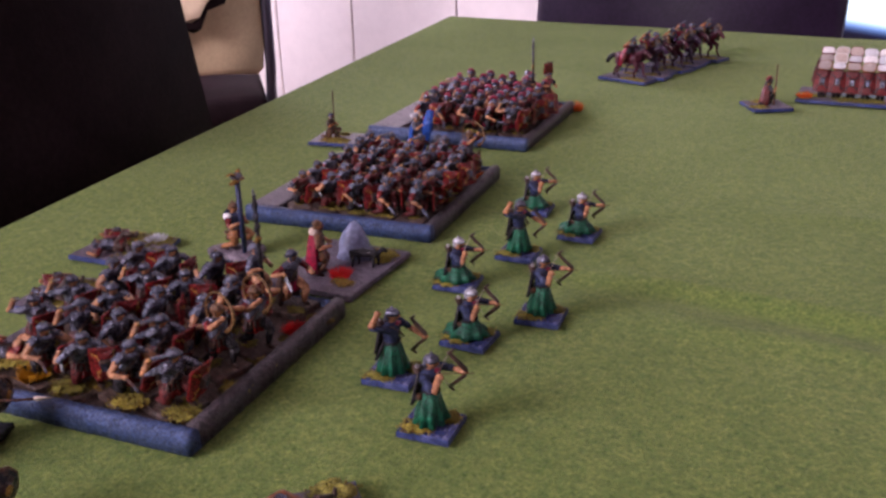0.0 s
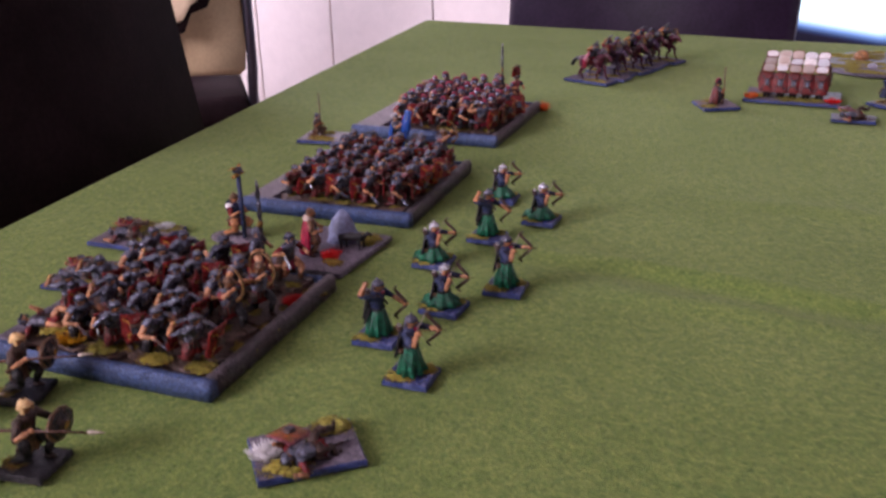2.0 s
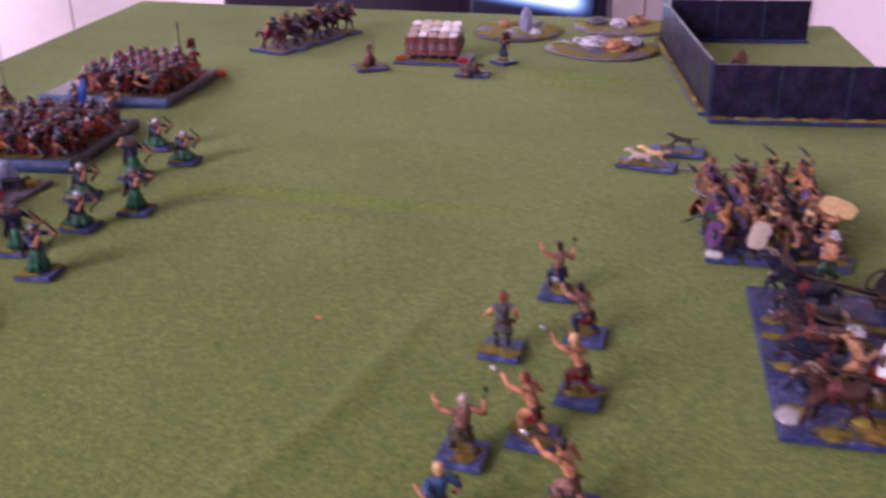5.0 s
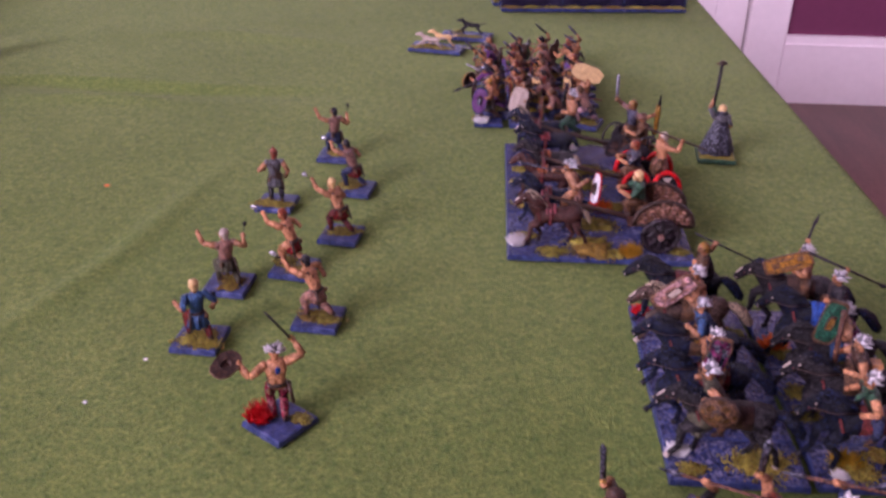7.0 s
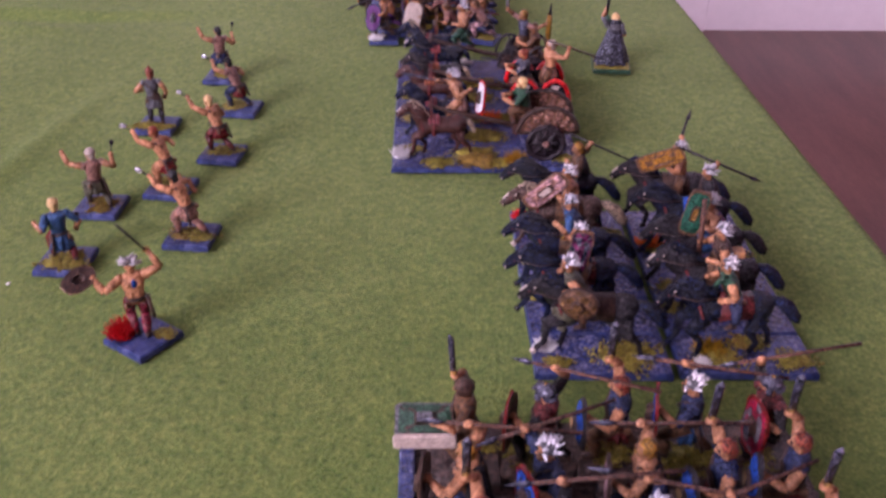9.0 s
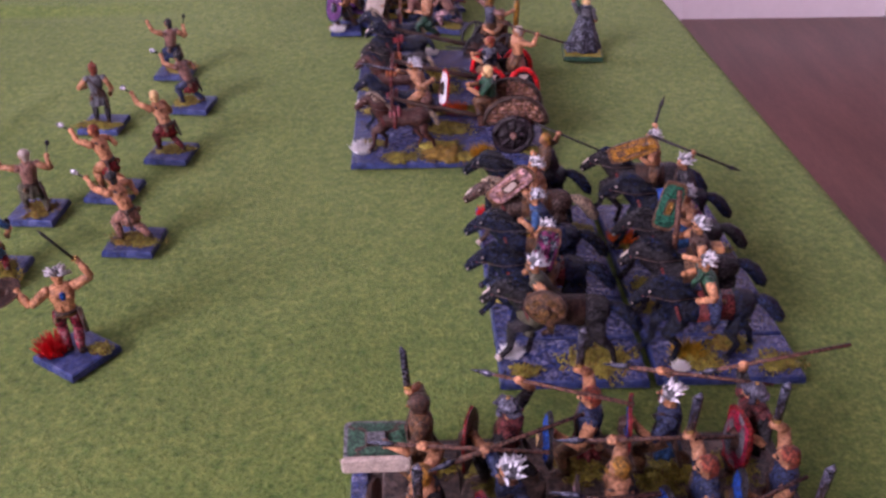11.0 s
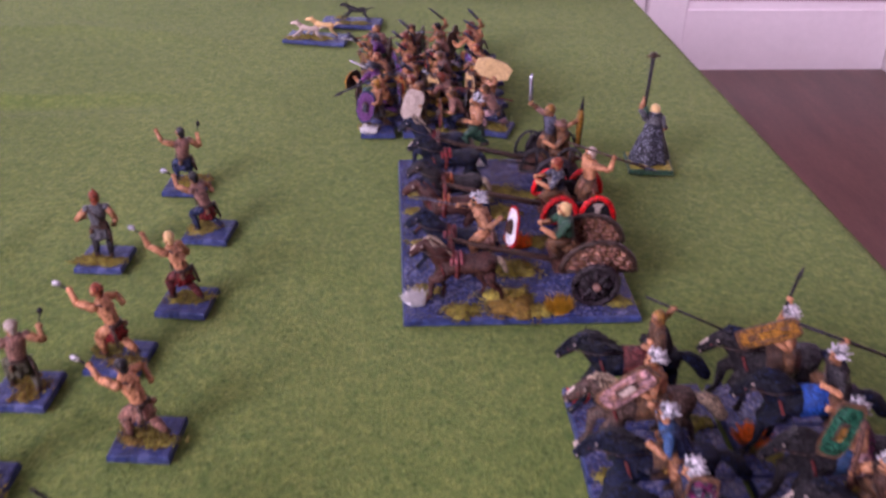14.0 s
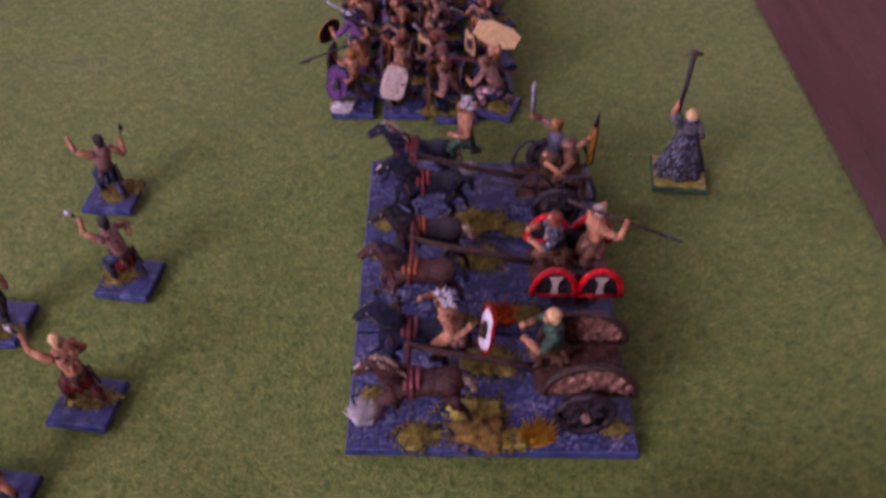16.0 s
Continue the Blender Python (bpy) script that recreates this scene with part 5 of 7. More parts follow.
s.loft([[V(1 + rr * 11 * math.cos(q) * (1 + 0.1 * math.sin(3 * q + zz)), 14 + rr * 8.5 * math.sin(q), zz) for q in (2 * math.pi * i / 18 for i in range(18))] for zz, rr in ((2.8, 0.95), (7, 0.95), (12, 0.82), (17, 0.58), (21, 0.34), (23.4, 0.12))], LAVENDER)
s.v = [tuple(Vector(p) + noise.noise_vector(Vector(p) * 0.16) * 1.8) for p in s.v]
part("boulder", s, cmd, "large pale grey boulder")
s = Sculpt()
s.tube([(-4, 4, 12), (4, 6, 13), (12, 9, 12.5), (15, 11, 11)], [2.2, 3.4, 3.2, 1.8], DARK, 8)
s.tube([(14, 11, 12), (17, 13, 15), (20, 14, 13)], [2.0, 1.8, 1.0], DARK, 7)
for x, y in ((-2, 3), (0, 8), (12, 7), (13, 12)):
    s.tube([(x, y, 11), (x + 0.6, y, 6), (x, y, 3)], [1.8, 1.0, 0.9], DARK, 6)
part("mule", s, cmd, "dark pack mule", M=Matrix.Translation((0.0085, -0.001, 0.0008)) @ Matrix.Diagonal((0.8, 0.8, 0.8, 1)))
clump(cmd, "t", 8, -12, 6, 7, TUFTR)
clump(cmd, "t", 18, 14, 5, 6, FLOCK)
clump(cmd, "l", 14, -20, 7, 2.5, FLOCKBR)
clump(cmd, "l", 15, 22, 10, 3.4, FLOCK)

std = thing("eagle_bearer_miniature", "painted metal standard bearer with eagle, foot on a rock", "miniature soldier", M=at(-0.279, 0.436, 0, 10))
s = Sculpt()
lump(s, 0, 0, 17, 13, 3.2, ASH, 0, 5, 14)
rock(s, (7, 2, 4), (5, 4, 3.4), ASH, 8)
part("base", s, std)
part("figure", figure(seed=72, stance="crouch", torso=NAVY, skirt=MAROON, sleeve=RED, legs=TAN, bulk=1.3, head="cap", helmet=BROWN, right=(5, -5, -3), left=(2, 6, -7), cloak=None, hold_r=pole_standard("eagle", 46),
                      extra=lambda s, t: (s.ball(t + V(-0.5, -4.2, -1), (2.4, 2.0, 2.2), WHITE, 7, 4), s.ball(t + V(-2.6, 0, -3), (1.6, 4.0, 5), NAVY, 8, 4))), std, M=at(0, 0, 0.003))

for x, y, t in ((-0.352, 0.664, 10),):
    ob = thing("kneeling_spearman_miniature", "small blue-edged base with fallen men and upright spear", "miniature base", M=at(x, y, 0, t))
    add_base(ob, 40, 34, 3.0, ASH, SLATE, 3, 9)
    part("figure", figure(seed=73, stance="kneel", scale=0.8, torso=LEATHER, skirt=MAROON, skin=TAN, legs=BROWN, right=(4, -5, -3), left=(3, 5, -6), hold_r=pole_standard("none", 50)), ob, M=at(-0.006, 0, 0.003))
flag = thing("flag_bearer_miniature", "painted metal bearer with furled blue banner", "miniature soldier", M=at(-0.265, 0.652, 0, 8))
add_base(flag, 40, 30, 3.0, ASH, SLATE, 2, 11)
part("figure", figure(seed=74, stance="stride", torso=STEEL, skirt=RED, cloak=BLUE, right=(5, -5, -1), left=(4, 5, -6), head="spiky", hair=WHITE, hold_r=lambda s, h: s.tube([V(h.x, h.y, 2), V(h.x + 3, h.y, 22), V(h.x + 6, h.y, 36)], [0.8, 4.2, 2.4], BLUE, 8, flat=0.5)), flag, M=at(-0.008, 0, 0.003))
s = Sculpt()
rock(s, (9, 2, 8), (6, 5, 9), GREY, 14)
part("boulder", s, flag, "grey standing stone")

# ---- archers in green robes ----


def archer(k):
    if k == 0:
        d = dict(stance="stand", right=(3.2, -3.4, -1.2), left=(7.6, 2.2, -0.6), hold_l=lambda s, h: bow(s, h, V(3.6, -2.0, h.z)))
    elif k == 1:
        d = dict(stance="stand", right=(-1.5, -5.5, 4.5), left=(7, 5, -7), hold_l=lambda s, h: bow(s, h, None))
    else:
        d = dict(stance="kneel", right=(3.2, -3.4, -1.2), left=(7.2, 2.4, -0.8), hold_l=lambda s, h: bow(s, h, V(3.6, -2.2, h.z)))
    return figure(seed=80 + k, torso=NAVY, skirt=GREEN, skirt_len=13 if k < 2 else 7.5, sleeve=NAVY, head="cap", helmet=(STEEL, STEEL, SILVER)[k], quiver=True, belt=DARK, scale=0.94, bulk=1.36, gear=DARK,
                  extra=lambda s, t: (s.ball(t + V(1.9, 0.4, -0.9), (1.3, 1.6, 1.1), CRIMSON, 7, 4), s.loft([[t + V(-2.6 - 0.9 * f + d_, y * (1 + 0.5 * f) - 2.2 * f, -1 - 13 * f) for d_, y in ((0, -2.4), (0, 0), (0, 2.4), (-0.9, 2.2), (-1.4, 0), (-0.9, -2.2))] for f in (0, 0.3, 0.65, 1)], DARK)), **d)


ARCH = [archer(k) for k in range(3)]
for i, (x, y, k, t) in enumerate(((-0.0925, 0.3175, 0, 2), (-0.1255, 0.3465, 1, 6), (-0.109, 0.390, 2, -14), (-0.141, 0.445, 2, 8), (-0.087, 0.425, 0, 5), (-0.126, 0.494, 1, -5), (-0.104, 0.536, 2, -12), (-0.1445, 0.567, 2, 6))):
    lab = ("painted metal archer in green robe drawing a bow", "painted metal archer in green robe reaching to his quiver", "painted metal archer in green robe kneeling to shoot")[k]
    place(("arc", k), at(x, y, 0, 4 + t * 0.3), lambda: mini("archer_miniature", lab, "miniature archer", "green-robed archers", ARCH[k], 22, 20.5, 3.0, CELT_TOP, SLATE, 0, 20 + k, extra=lambda s, z: (lump(s, -4.2, -5.4, 7.6, 5.0, 1.7, FLOCK, z, k + 3), lump(s, 6.5, 5.0, 3.8, 4.6, 1.4, FLOCK, z, k + 9))))

# ---- auxiliaries close to the first tray ----
AUX = figure(seed=90, stance="crouch", torso=LEATHER, skirt=BROWN, skirt_len=5, skin=SKIN, legs=DARK, helmet=SAND, right=(4, -4.5, -3.5), left=(7, 3, -3.5), lean=1.0, scale=1.0,
             hold_r=lambda s, h: spear(s, h, (1, 0.12, 0.05), 18, 20, PALE), hold_l=carry("round", DARK, BROWN, BRASS, LEATHER))
for x, y, t in ((-0.203, 0.196, 10), (-0.252, 0.236, 20), (-0.222, 0.172, -6), (-0.263, 0.205, 5)):
    place("aux", at(x, y, 0, t), lambda: mini("auxiliary_miniature", "painted metal spearman with round dark shield on dark base", "miniature soldier", "auxiliary spearmen", AUX, 22, 22, 3.2, DARK, DARK, 2, 31))

# ---- far side: horsemen, officer, shield block, markers ----


def rider_mesh(seed, coat, mane, blanket, kit, scale=1.0, tail=None, seat=0.0):
    """Horse and rider as one cast piece."""
    s = Sculpt()
    horse(s, coat, mane, seed, blanket, tail)
    me = s.mesh("figure", 0.001 * scale)
    rd = figure(seed=seed, stance="ride", hip_z=26.0, scale=scale * 0.93, **{"bulk": 1.08, **kit})
    rd.transform(Matrix.Translation((seat * 0.001, 0, 0)))
    bm = bmesh.new()
    bm.from_mesh(me)
    n0 = len(me.materials)
    for m in rd.materials:
        me.materials.append(m)
    first = len(bm.faces)
    bm.from_mesh(rd)
    bm.faces.ensure_lookup_table()
    for f in bm.faces[first:]:
        f.material_index += n0
    bm.to_mesh(me)
    bm.free()
    bpy.data.meshes.remove(rd)
    return me


RCAV = [rider_mesh(100 + i, coat, DARK, CRIMSON, dict(torso=(STEEL, CRIMSON, PURPLE)[i], skirt=RED, sleeve=(RED, CRIMSON, STEEL)[i], skin=TAN, legs=MAROON, cloak=(CRIMSON, PURPLE, RED)[i], helmet=hel, right=rh, left=(4, 5, -5), bulk=1.45, lean=(3, 1, 4)[i], hold_r=lambda s, h: sword(s, h, (0.5, -0.2, 0.5), 11, STEEL), hold_l=carry("long", CRIMSON, BRASS, STEEL, None, (0.5, 2.0, -2), 60), crest=cr))
        for i, (coat, hel, rh, cr) in enumerate(((REDBAY, STEEL, (2, -7, 3), None), (VIOLETBAY, STEEL, (1, -6, 5), CRIMSON), (REDBAY, STEEL, (4, -6, -2), None)))]
d = V(0.052, 0.169, 0).normalized()
for i in range(7):
    k = i % 3
    place(("rcav", k), at(-0.200 + d.x * (0.013 + 0.0245 * i) + 0.004 * math.sin(i * 2.3), 0.958 + d.y * (0.013 + 0.0245 * i), 0, -17 + 7 * math.sin(i * 1.7)), lambda: mini("horseman_miniature", "painted metal horseman with red shield on blue-edged base", "miniature cavalry", "far horsemen", RCAV[k], 56, 24, 3.0, ASH, SLATE, 2, 40 + k))
OFF = figure(seed=110, stance="kneel", scale=0.92, skin=TAN, legs=DARK, torso=DARK, skirt=MAROON, helmet=DARK, crest=CRIMSON, right=(3, -5, -2), left=(4, 4, -5), hold_r=pole_standard("none", 40), cloak=MAROON)
place("off", at(-0.0495, 0.899, 0, 30), lambda: mini("officer_miniature", "dark painted officer with spear on a diamond-turned base", "miniature soldier", "", OFF, 36, 36, 3.0, ASH, SLATE, 3, 44))

tt = thing("shield_block", "block of miniature soldiers under red shields, roof whitened for gloss", "miniature unit", M=at(0.016, 0.958, 0, 1))
add_base(tt, 90, 58, 3.0, ASH, SLATE, 3, 45)
for i in range(5):
    s = Sculpt()
    shield(s, "scutum", turn_m((0, 0, 0), 0, -12 - 3 * (i % 2), -90) @ Matrix.Diagonal((1, 1.3, 1.18, 1)), RED, MAROON, STEEL, DARK)
    part("shield", s, tt, M=at((-24.4 + 12.4 * i) * 0.001, -0.019 - 0.0007 * (i % 2), 0.0192))
for j in range(3):
    for i in range(5):
        s = Sculpt()
        # Pale and white faces put the roof's glossy reflection into the colour.
        face = (PALE, WHITE, WHITE, PALE, WHITE)[(2 * i + 3 * j) % 5] if j else (PALE, WHITE, PALE, PALE, WHITE)[i]
        shield(s, "slab", turn_m((0, 0, 0), 4 * ((i + j) % 3 - 1), -70 - 4 * ((i * 2 + j) % 3), -90) @ Matrix.Diagonal((1, 1.12, 0.88, 1)), face, (ROSEPAD, WHITE)[(i + 2 * j) % 2] if j else TERRA, face)
        part("roof_shield", s, tt, M=at((-24 + 12.2 * i) * 0.001, (-14 + 14.0 * j) * 0.001, (33.0 + 4.2 * j) * 0.001))
for q in (1, -1):
    for j in range(3):
        s = Sculpt()
        shield(s, "scutum", turn_m((0, 0, 0), 0, 0, 0 if q > 0 else 180) @ Matrix.Diagonal((1, 1.25, 1.2, 1)), RED, MAROON, STEEL, DARK)
        part("side_shield", s, tt, M=at(0.033 * q, (-11 + 12.4 * j) * 0.001, 0.0195 + 0.0015 * j))
s = Sculpt()
for i in range(5):
    for j in range(3):
        for q in (1, -1):
            s.tube([(-24 + 12.2 * i + 2 * q, -13 + 12 * j, 3), (-24 + 12.2 * i + 1.6 * q, -12 + 12 * j, 14)], [1.5, 2.2], DARK, 6)
        s.tube([(-24 + 12.2 * i, -12 + 12 * j, 12), (-24 + 12.2 * i, -12 + 12 * j, 28 + 3.5 * j)], [3.6, 3.4], DARK, 7)
        s.ball((-24 + 12.2 * i, -12 + 12 * j, 29.0 + 3.8 * j), (2.6, 2.6, 2.8), DARK, 8, 4)
part("men", s, tt, "dark painted men under the shields")
clump(tt, "t", -38, -18, 7, 7, TUFTO)
clump(tt, "t", 38, -20, 7, 7, TUFTR)
VEX = figure(seed=112, stance="stand", scale=0.9, legs=NAVY, skin=TAN, torso=NAVY, skirt=NAVY, skirt_len=9, right=(5, -3, 1), left=(3, 5, -6), hold_r=pole_standard("flag", 40))
place("vex", at(0.100, 0.955, 0, -40), lambda: mini("flag_bearer_miniature", "painted metal bearer with small red flag", "miniature soldier", "", VEX, 24, 24, 3.0, ASH, SLATE, 1, 46))


def scenic(M, rx, ry, seed, stones, label):
    ob = thing("scenic_base", label, "scenery base", "rocky scenery bases", M)
    s = Sculpt()
    n = 36
    rng = random.Random(seed)
    edge = [1 + 0.04 * math.sin(3 * a + seed) + rng.uniform(-0.015, 0.015) for a in (2 * math.pi * i / n for i in range(n))]
    s.loft([[V(rx * r * edge[i] * math.cos(2 * math.pi * i / n), ry * r * edge[i] * math.sin(2 * math.pi * i / n), z) for i in range(n)] for r, z in ((1, 0), (1, 2.0), (0.95, 3.4), (0.5, 4.2), (0.1, 4.4))], ASH)
    part("ground_plate", s, ob)
    for x, y, r, h, m in stones:
        s = Sculpt()
        rock(s, (x, y, h * 0.42 + 3), (r, r * 0.85, h * 0.62), m, int(x + 3 * y + seed))
        part("boulder", s, ob)
    s = Sculpt()
    for _ in range(54):
        a, q = rng.uniform(0, 6.28), math.sqrt(rng.uniform(0.02, 0.8))
        lump(s, rx * q * math.cos(a), ry * q * math.sin(a), rng.uniform(8, 15), rng.uniform(6, 11), 1.6, FLOCK, 3.2, seed + _)
    part("flock", s, ob)
    return ob


scenic(at(0.090, 1.158), 58, 76, 3, [(15, -20, 9, 34, LAVENDER), (-18, 10, 9, 12, RUST), (30, -40, 8, 9, STONE), (-5, -35, 6, 6, STONE), (20, 30, 10, 10, STONE)], "oval rocky base with a pale standing stone")
scenic(at(0.212, 1.052), 70, 66, 5, [(-8, -10, 22, 16, STONE), (18, -22, 18, 15, RUST), (35, 5, 16, 14, STONE), (-30, 22, 10, 8, STONE)], "oval rocky base with grey and rusty boulders")
scenic(at(0.232, 1.205), 68, 60, 7, [(-35, 5, 16, 12, GREY), (-5, -15, 12, 14, STONE), (20, 10, 15, 15, RUST)], "oval rocky base with low boulders")

# ---- camp enclosure ----
fort = thing("camp_wall", "dark navy camp wall panels on flocked blue strips", "model wall", M=at(0.323, 0.736, 0, 5.5))


def fort_run(p, q, n, inset):
    p, q = V(*p, 0), V(*q, 0)
    t = (q - p).normalized()
    ang = math.degrees(math.atan2(t.y, t.x))
    L = (q - p).length / n
    for i in range(n):
        M = at(*((p + t * (L * (i + 0.5))) * 0.001).xy, 0, ang)
        s = Sculpt()
        s.box((0, 5, 28), (L - 2.2, 3.2, 50), FORT, bevel=0.7)
        part("wall_panel", s, fort, M=M)
        s = Sculpt()
        s.box((L / 2, 5, 27), (2.4, 4.4, 50), NAVY, bevel=0.6)
        part("post", s, fort, M=M)
        s = Sculpt()
        s.box((0, 4, 1.6), (L - 0.4, 16, 3.2), SLATE, bevel=0.6)
        part("base_strip", s, fort, M=M)
        s = Sculpt()
        for k in range(3):
            lump(s, -L / 3 + L / 3 * k, -0.4, 10.5, 3.4, 2.4, FLOCK if (k + i) % 3 else FLOCKBR, 3.1, i * 5 + k)
        part("flock", s, fort, M=M)


fort_run((0, 0), (186, 0), 3, 0)
fort_run((-6, 390), (-2, 20), 6, 0)
fort_run((186, 398), (10, 398), 3, 0)
bg = thing("baggage_heap", "heap of brown and red bundles inside the camp", "baggage", M=at(0.365, 0.90, 0, 20))
s = Sculpt()
for i, (x, y, z, r) in enumerate(((0, 0, 9, 12), (14, 6, 8, 10), (-13, 4, 8, 10), (4, 12, 17, 10), (8, -11, 7, 8), (-6, -10, 6, 8))):
    rock(s, (x, y, z), (r, r * 0.8, z), (BROWN, LEATHER, RED, BROWN, OCHRE, CRIMSON)[i], i + 3)
part("bundles", s, bg)

# ---- tribal side ----
CELT = {}


def celt_kit(k):
    q = k % 8
    kits = (
        dict(stance="stride", torso=SKIN, skirt=None, legs=NAVY, head="hair", hair=RUSTHAIR, right=(-2, -6, 3), left=(5, 5, -4), hold_r=lambda s, h: sword(s, h, (0.6, 0, 0.7), 12, STEEL), hold_l=carry("long", PURPLE, LEATHER, STEEL, TEAL)),
        dict(stance="stride", torso=ROSE, skirt=MAROON, legs=OCHRE, head="hair", hair=RUSTHAIR, right=(2, -6, -5), left=(5, 5, -4), hold_r=lambda s, h: sword(s, h, (0.7, 0, 0.7), 14), hold_l=carry("long", OCHRE, LEATHER, STEEL, RED)),
        dict(stance="crouch", torso=SKIN, skirt=RED, legs=SKIN, head="hair", hair=RUSTHAIR, right=(-3, -6, 2), left=(5, 5, -3), hold_r=lambda s, h: sword(s, h, (0.8, 0, 0.5), 13, STEEL), hold_l=carry("hex", DKGREEN, LEATHER, BRASS)),
        dict(stance="stride", torso=ROSE, skirt=NAVY, legs=TARTAN, head="hair", hair=BROWN, right=(3, -6, -4), left=(5, 4, -4), hold_r=lambda s, h: spear(s, h, (1, 0, 0.1), 16, 10, STEEL, MAROON), hold_l=carry("long", RED, DARK, BRASS, OCHRE)),
        dict(stance="stand", torso=DKGREEN, skirt=DKGREEN, legs=BROWN, head="hair", hair=OCHRE, right=(1, -7, 2), left=(4, 5, -5), cloak=ROSE, hold_r=lambda s, h: sword(s, h, (0.5, -0.2, 0.8), 12, STEEL), hold_l=carry("long", BROWN, BRASS, STEEL)),
        dict(stance="stride", torso=TAN, skirt=None, legs=PURPLE, head="hair", hair=DARK, right=(-2, -6, 4), left=(5, 5, -3), lean=1.5, hold_r=lambda s, h: sword(s, h, (0.6, 0.2, 0.7), 14, STEEL), hold_l=carry("hex", SAND, LEATHER, STEEL, BROWN)),
        dict(stance="crouch", torso=PURPLE, skirt=ROSE, legs=DKGREEN, head="helmet", helmet=STEEL, right=(4, -6, -3), left=(5, 5, -4), lean=2, hold_r=lambda s, h: sword(s, h, (0.9, 0, 0.3), 14), hold_l=carry("round", CRIMSON, OCHRE, BRASS, DARK)),
        dict(stance="stride", torso=ROSE, skirt=BROWN, legs=NAVY, head="hair", hair=BROWN, skin=SKIN, right=(0, -7, 1), left=(4, 5, -5), hold_r=lambda s, h: spear(s, h, (1, 0.1, 0.05), 20, 8, STEEL, MAROON), hold_l=carry("long", MAROON, BROWN, STEEL)),
    )
    return kits[q]


def warrior(k, group):
    words = ("bare-chested with russet hair and purple shield", "in brown with ochre shield", "bare-chested with raised sword", "in blue-grey with brass helmet", "in green with checked cloak", "with sand shield and spear", "in grey with round shield", "in ochre with upright spear")[k % 8]
    return lambda: mini("tribal_warrior_miniature", "painted metal warrior " + words, "miniature warrior", group, figure(seed=130 + k, scale=0.84, bulk=1.42, **{**celt_kit(k), "lean": 5.2, "stance": ("hunch", "crouch")[k % 2]}), 19.6, 19.6, 3.0, CELT_TOP, SLATE, 2, 50 + k)


fill(0.3800, 0.4205, 4, 7, 0.0212, 0.0, "warband", tuple(range(8)), {(3, 0), (2, 0), (0, 1)}, turn=188, make=warrior, seed=12, wild=80, spread=0.007)
PALES = figure(seed=150, scale=0.95, stance="crouch", torso=BROWN, skirt=BROWN, legs=DARK, head="hair", hair=BROWN, right=(4, -5, -4), left=(3, 6.5, -2), hold_l=carry("slab", PALE, PALE, PALE, None, (0, 2.5, -2), 80, 0, -12))
PURP = figure(seed=151, scale=0.95, stance="stride", torso=SKIN, skirt=GREY, legs=BROWN, head="hair", hair=OCHRE, right=(-1, -6, 3), left=(4, 5.5, -4), hold_r=lambda s, h: spear(s, h, (1, 0, -0.5), 16, 22, DARK, DARK), hold_l=carry("long", PURPLE, NAVY, STEEL, None, (0.5, 2, -3), 70, 0, -8))
HEX = figure(seed=152, scale=0.95, stance="crouch", torso=SKIN, skirt=RED, legs=TEAL, head="spiky", hair=WHITE, right=(2, -6, -4), left=(0, 5.5, 4), hold_l=carry("hex", SAND, SAND, SAND, None, (0, 2.0, 3), 80, 0, 70))
for me, x, y, lab in ((PURP, 0.3135, 0.4205, "painted metal warrior with purple oval shield and long spear"), (PALES, 0.3375, 0.4205, "painted metal warrior with plain pale shield"), (HEX, 0.380, 0.4415, "painted metal warrior lifting a plain sand-coloured shield")):
    mini("tribal_warrior_miniature", lab, "miniature warrior", "warband", me, 19.6, 19.6, 3.0, CELT_TOP, SLATE, 1, int(x * 999)).matrix_basis = at(x, y, 0, 180)
scatter("ground_cover", "white tuft and straw flock at the warband's edge", [("t", 0.3085, 0.4145, 0.003, 5, 5, TUFTW), ("l", 0.384, 0.4165, 0.0029, 5, 1, FLOCK), ("l", 0.350, 0.4140, 0.0029, 5, 1, FLOCK)])

# hounds beyond the warband
for coats, x, y, t in (((SAND, PALE), 0.268, 0.594, 168), ((DARK,), 0.292, 0.634, 172)):
    ob = thing("war_hound_base", "small blue base with running hounds", "miniature base", "hound bases", at(x, y, 0, t))
    add_base(ob, 46, 24, 3.0, CELT_TOP, SLATE, 3, int(y * 100))
    for i, c in enumerate(coats):
        s = Sculpt()
        hound(s, c)
        part("hound", s, ob, M=at(-0.004 + 0.008 * i, -0.006 + 0.011 * i, 0.0026))


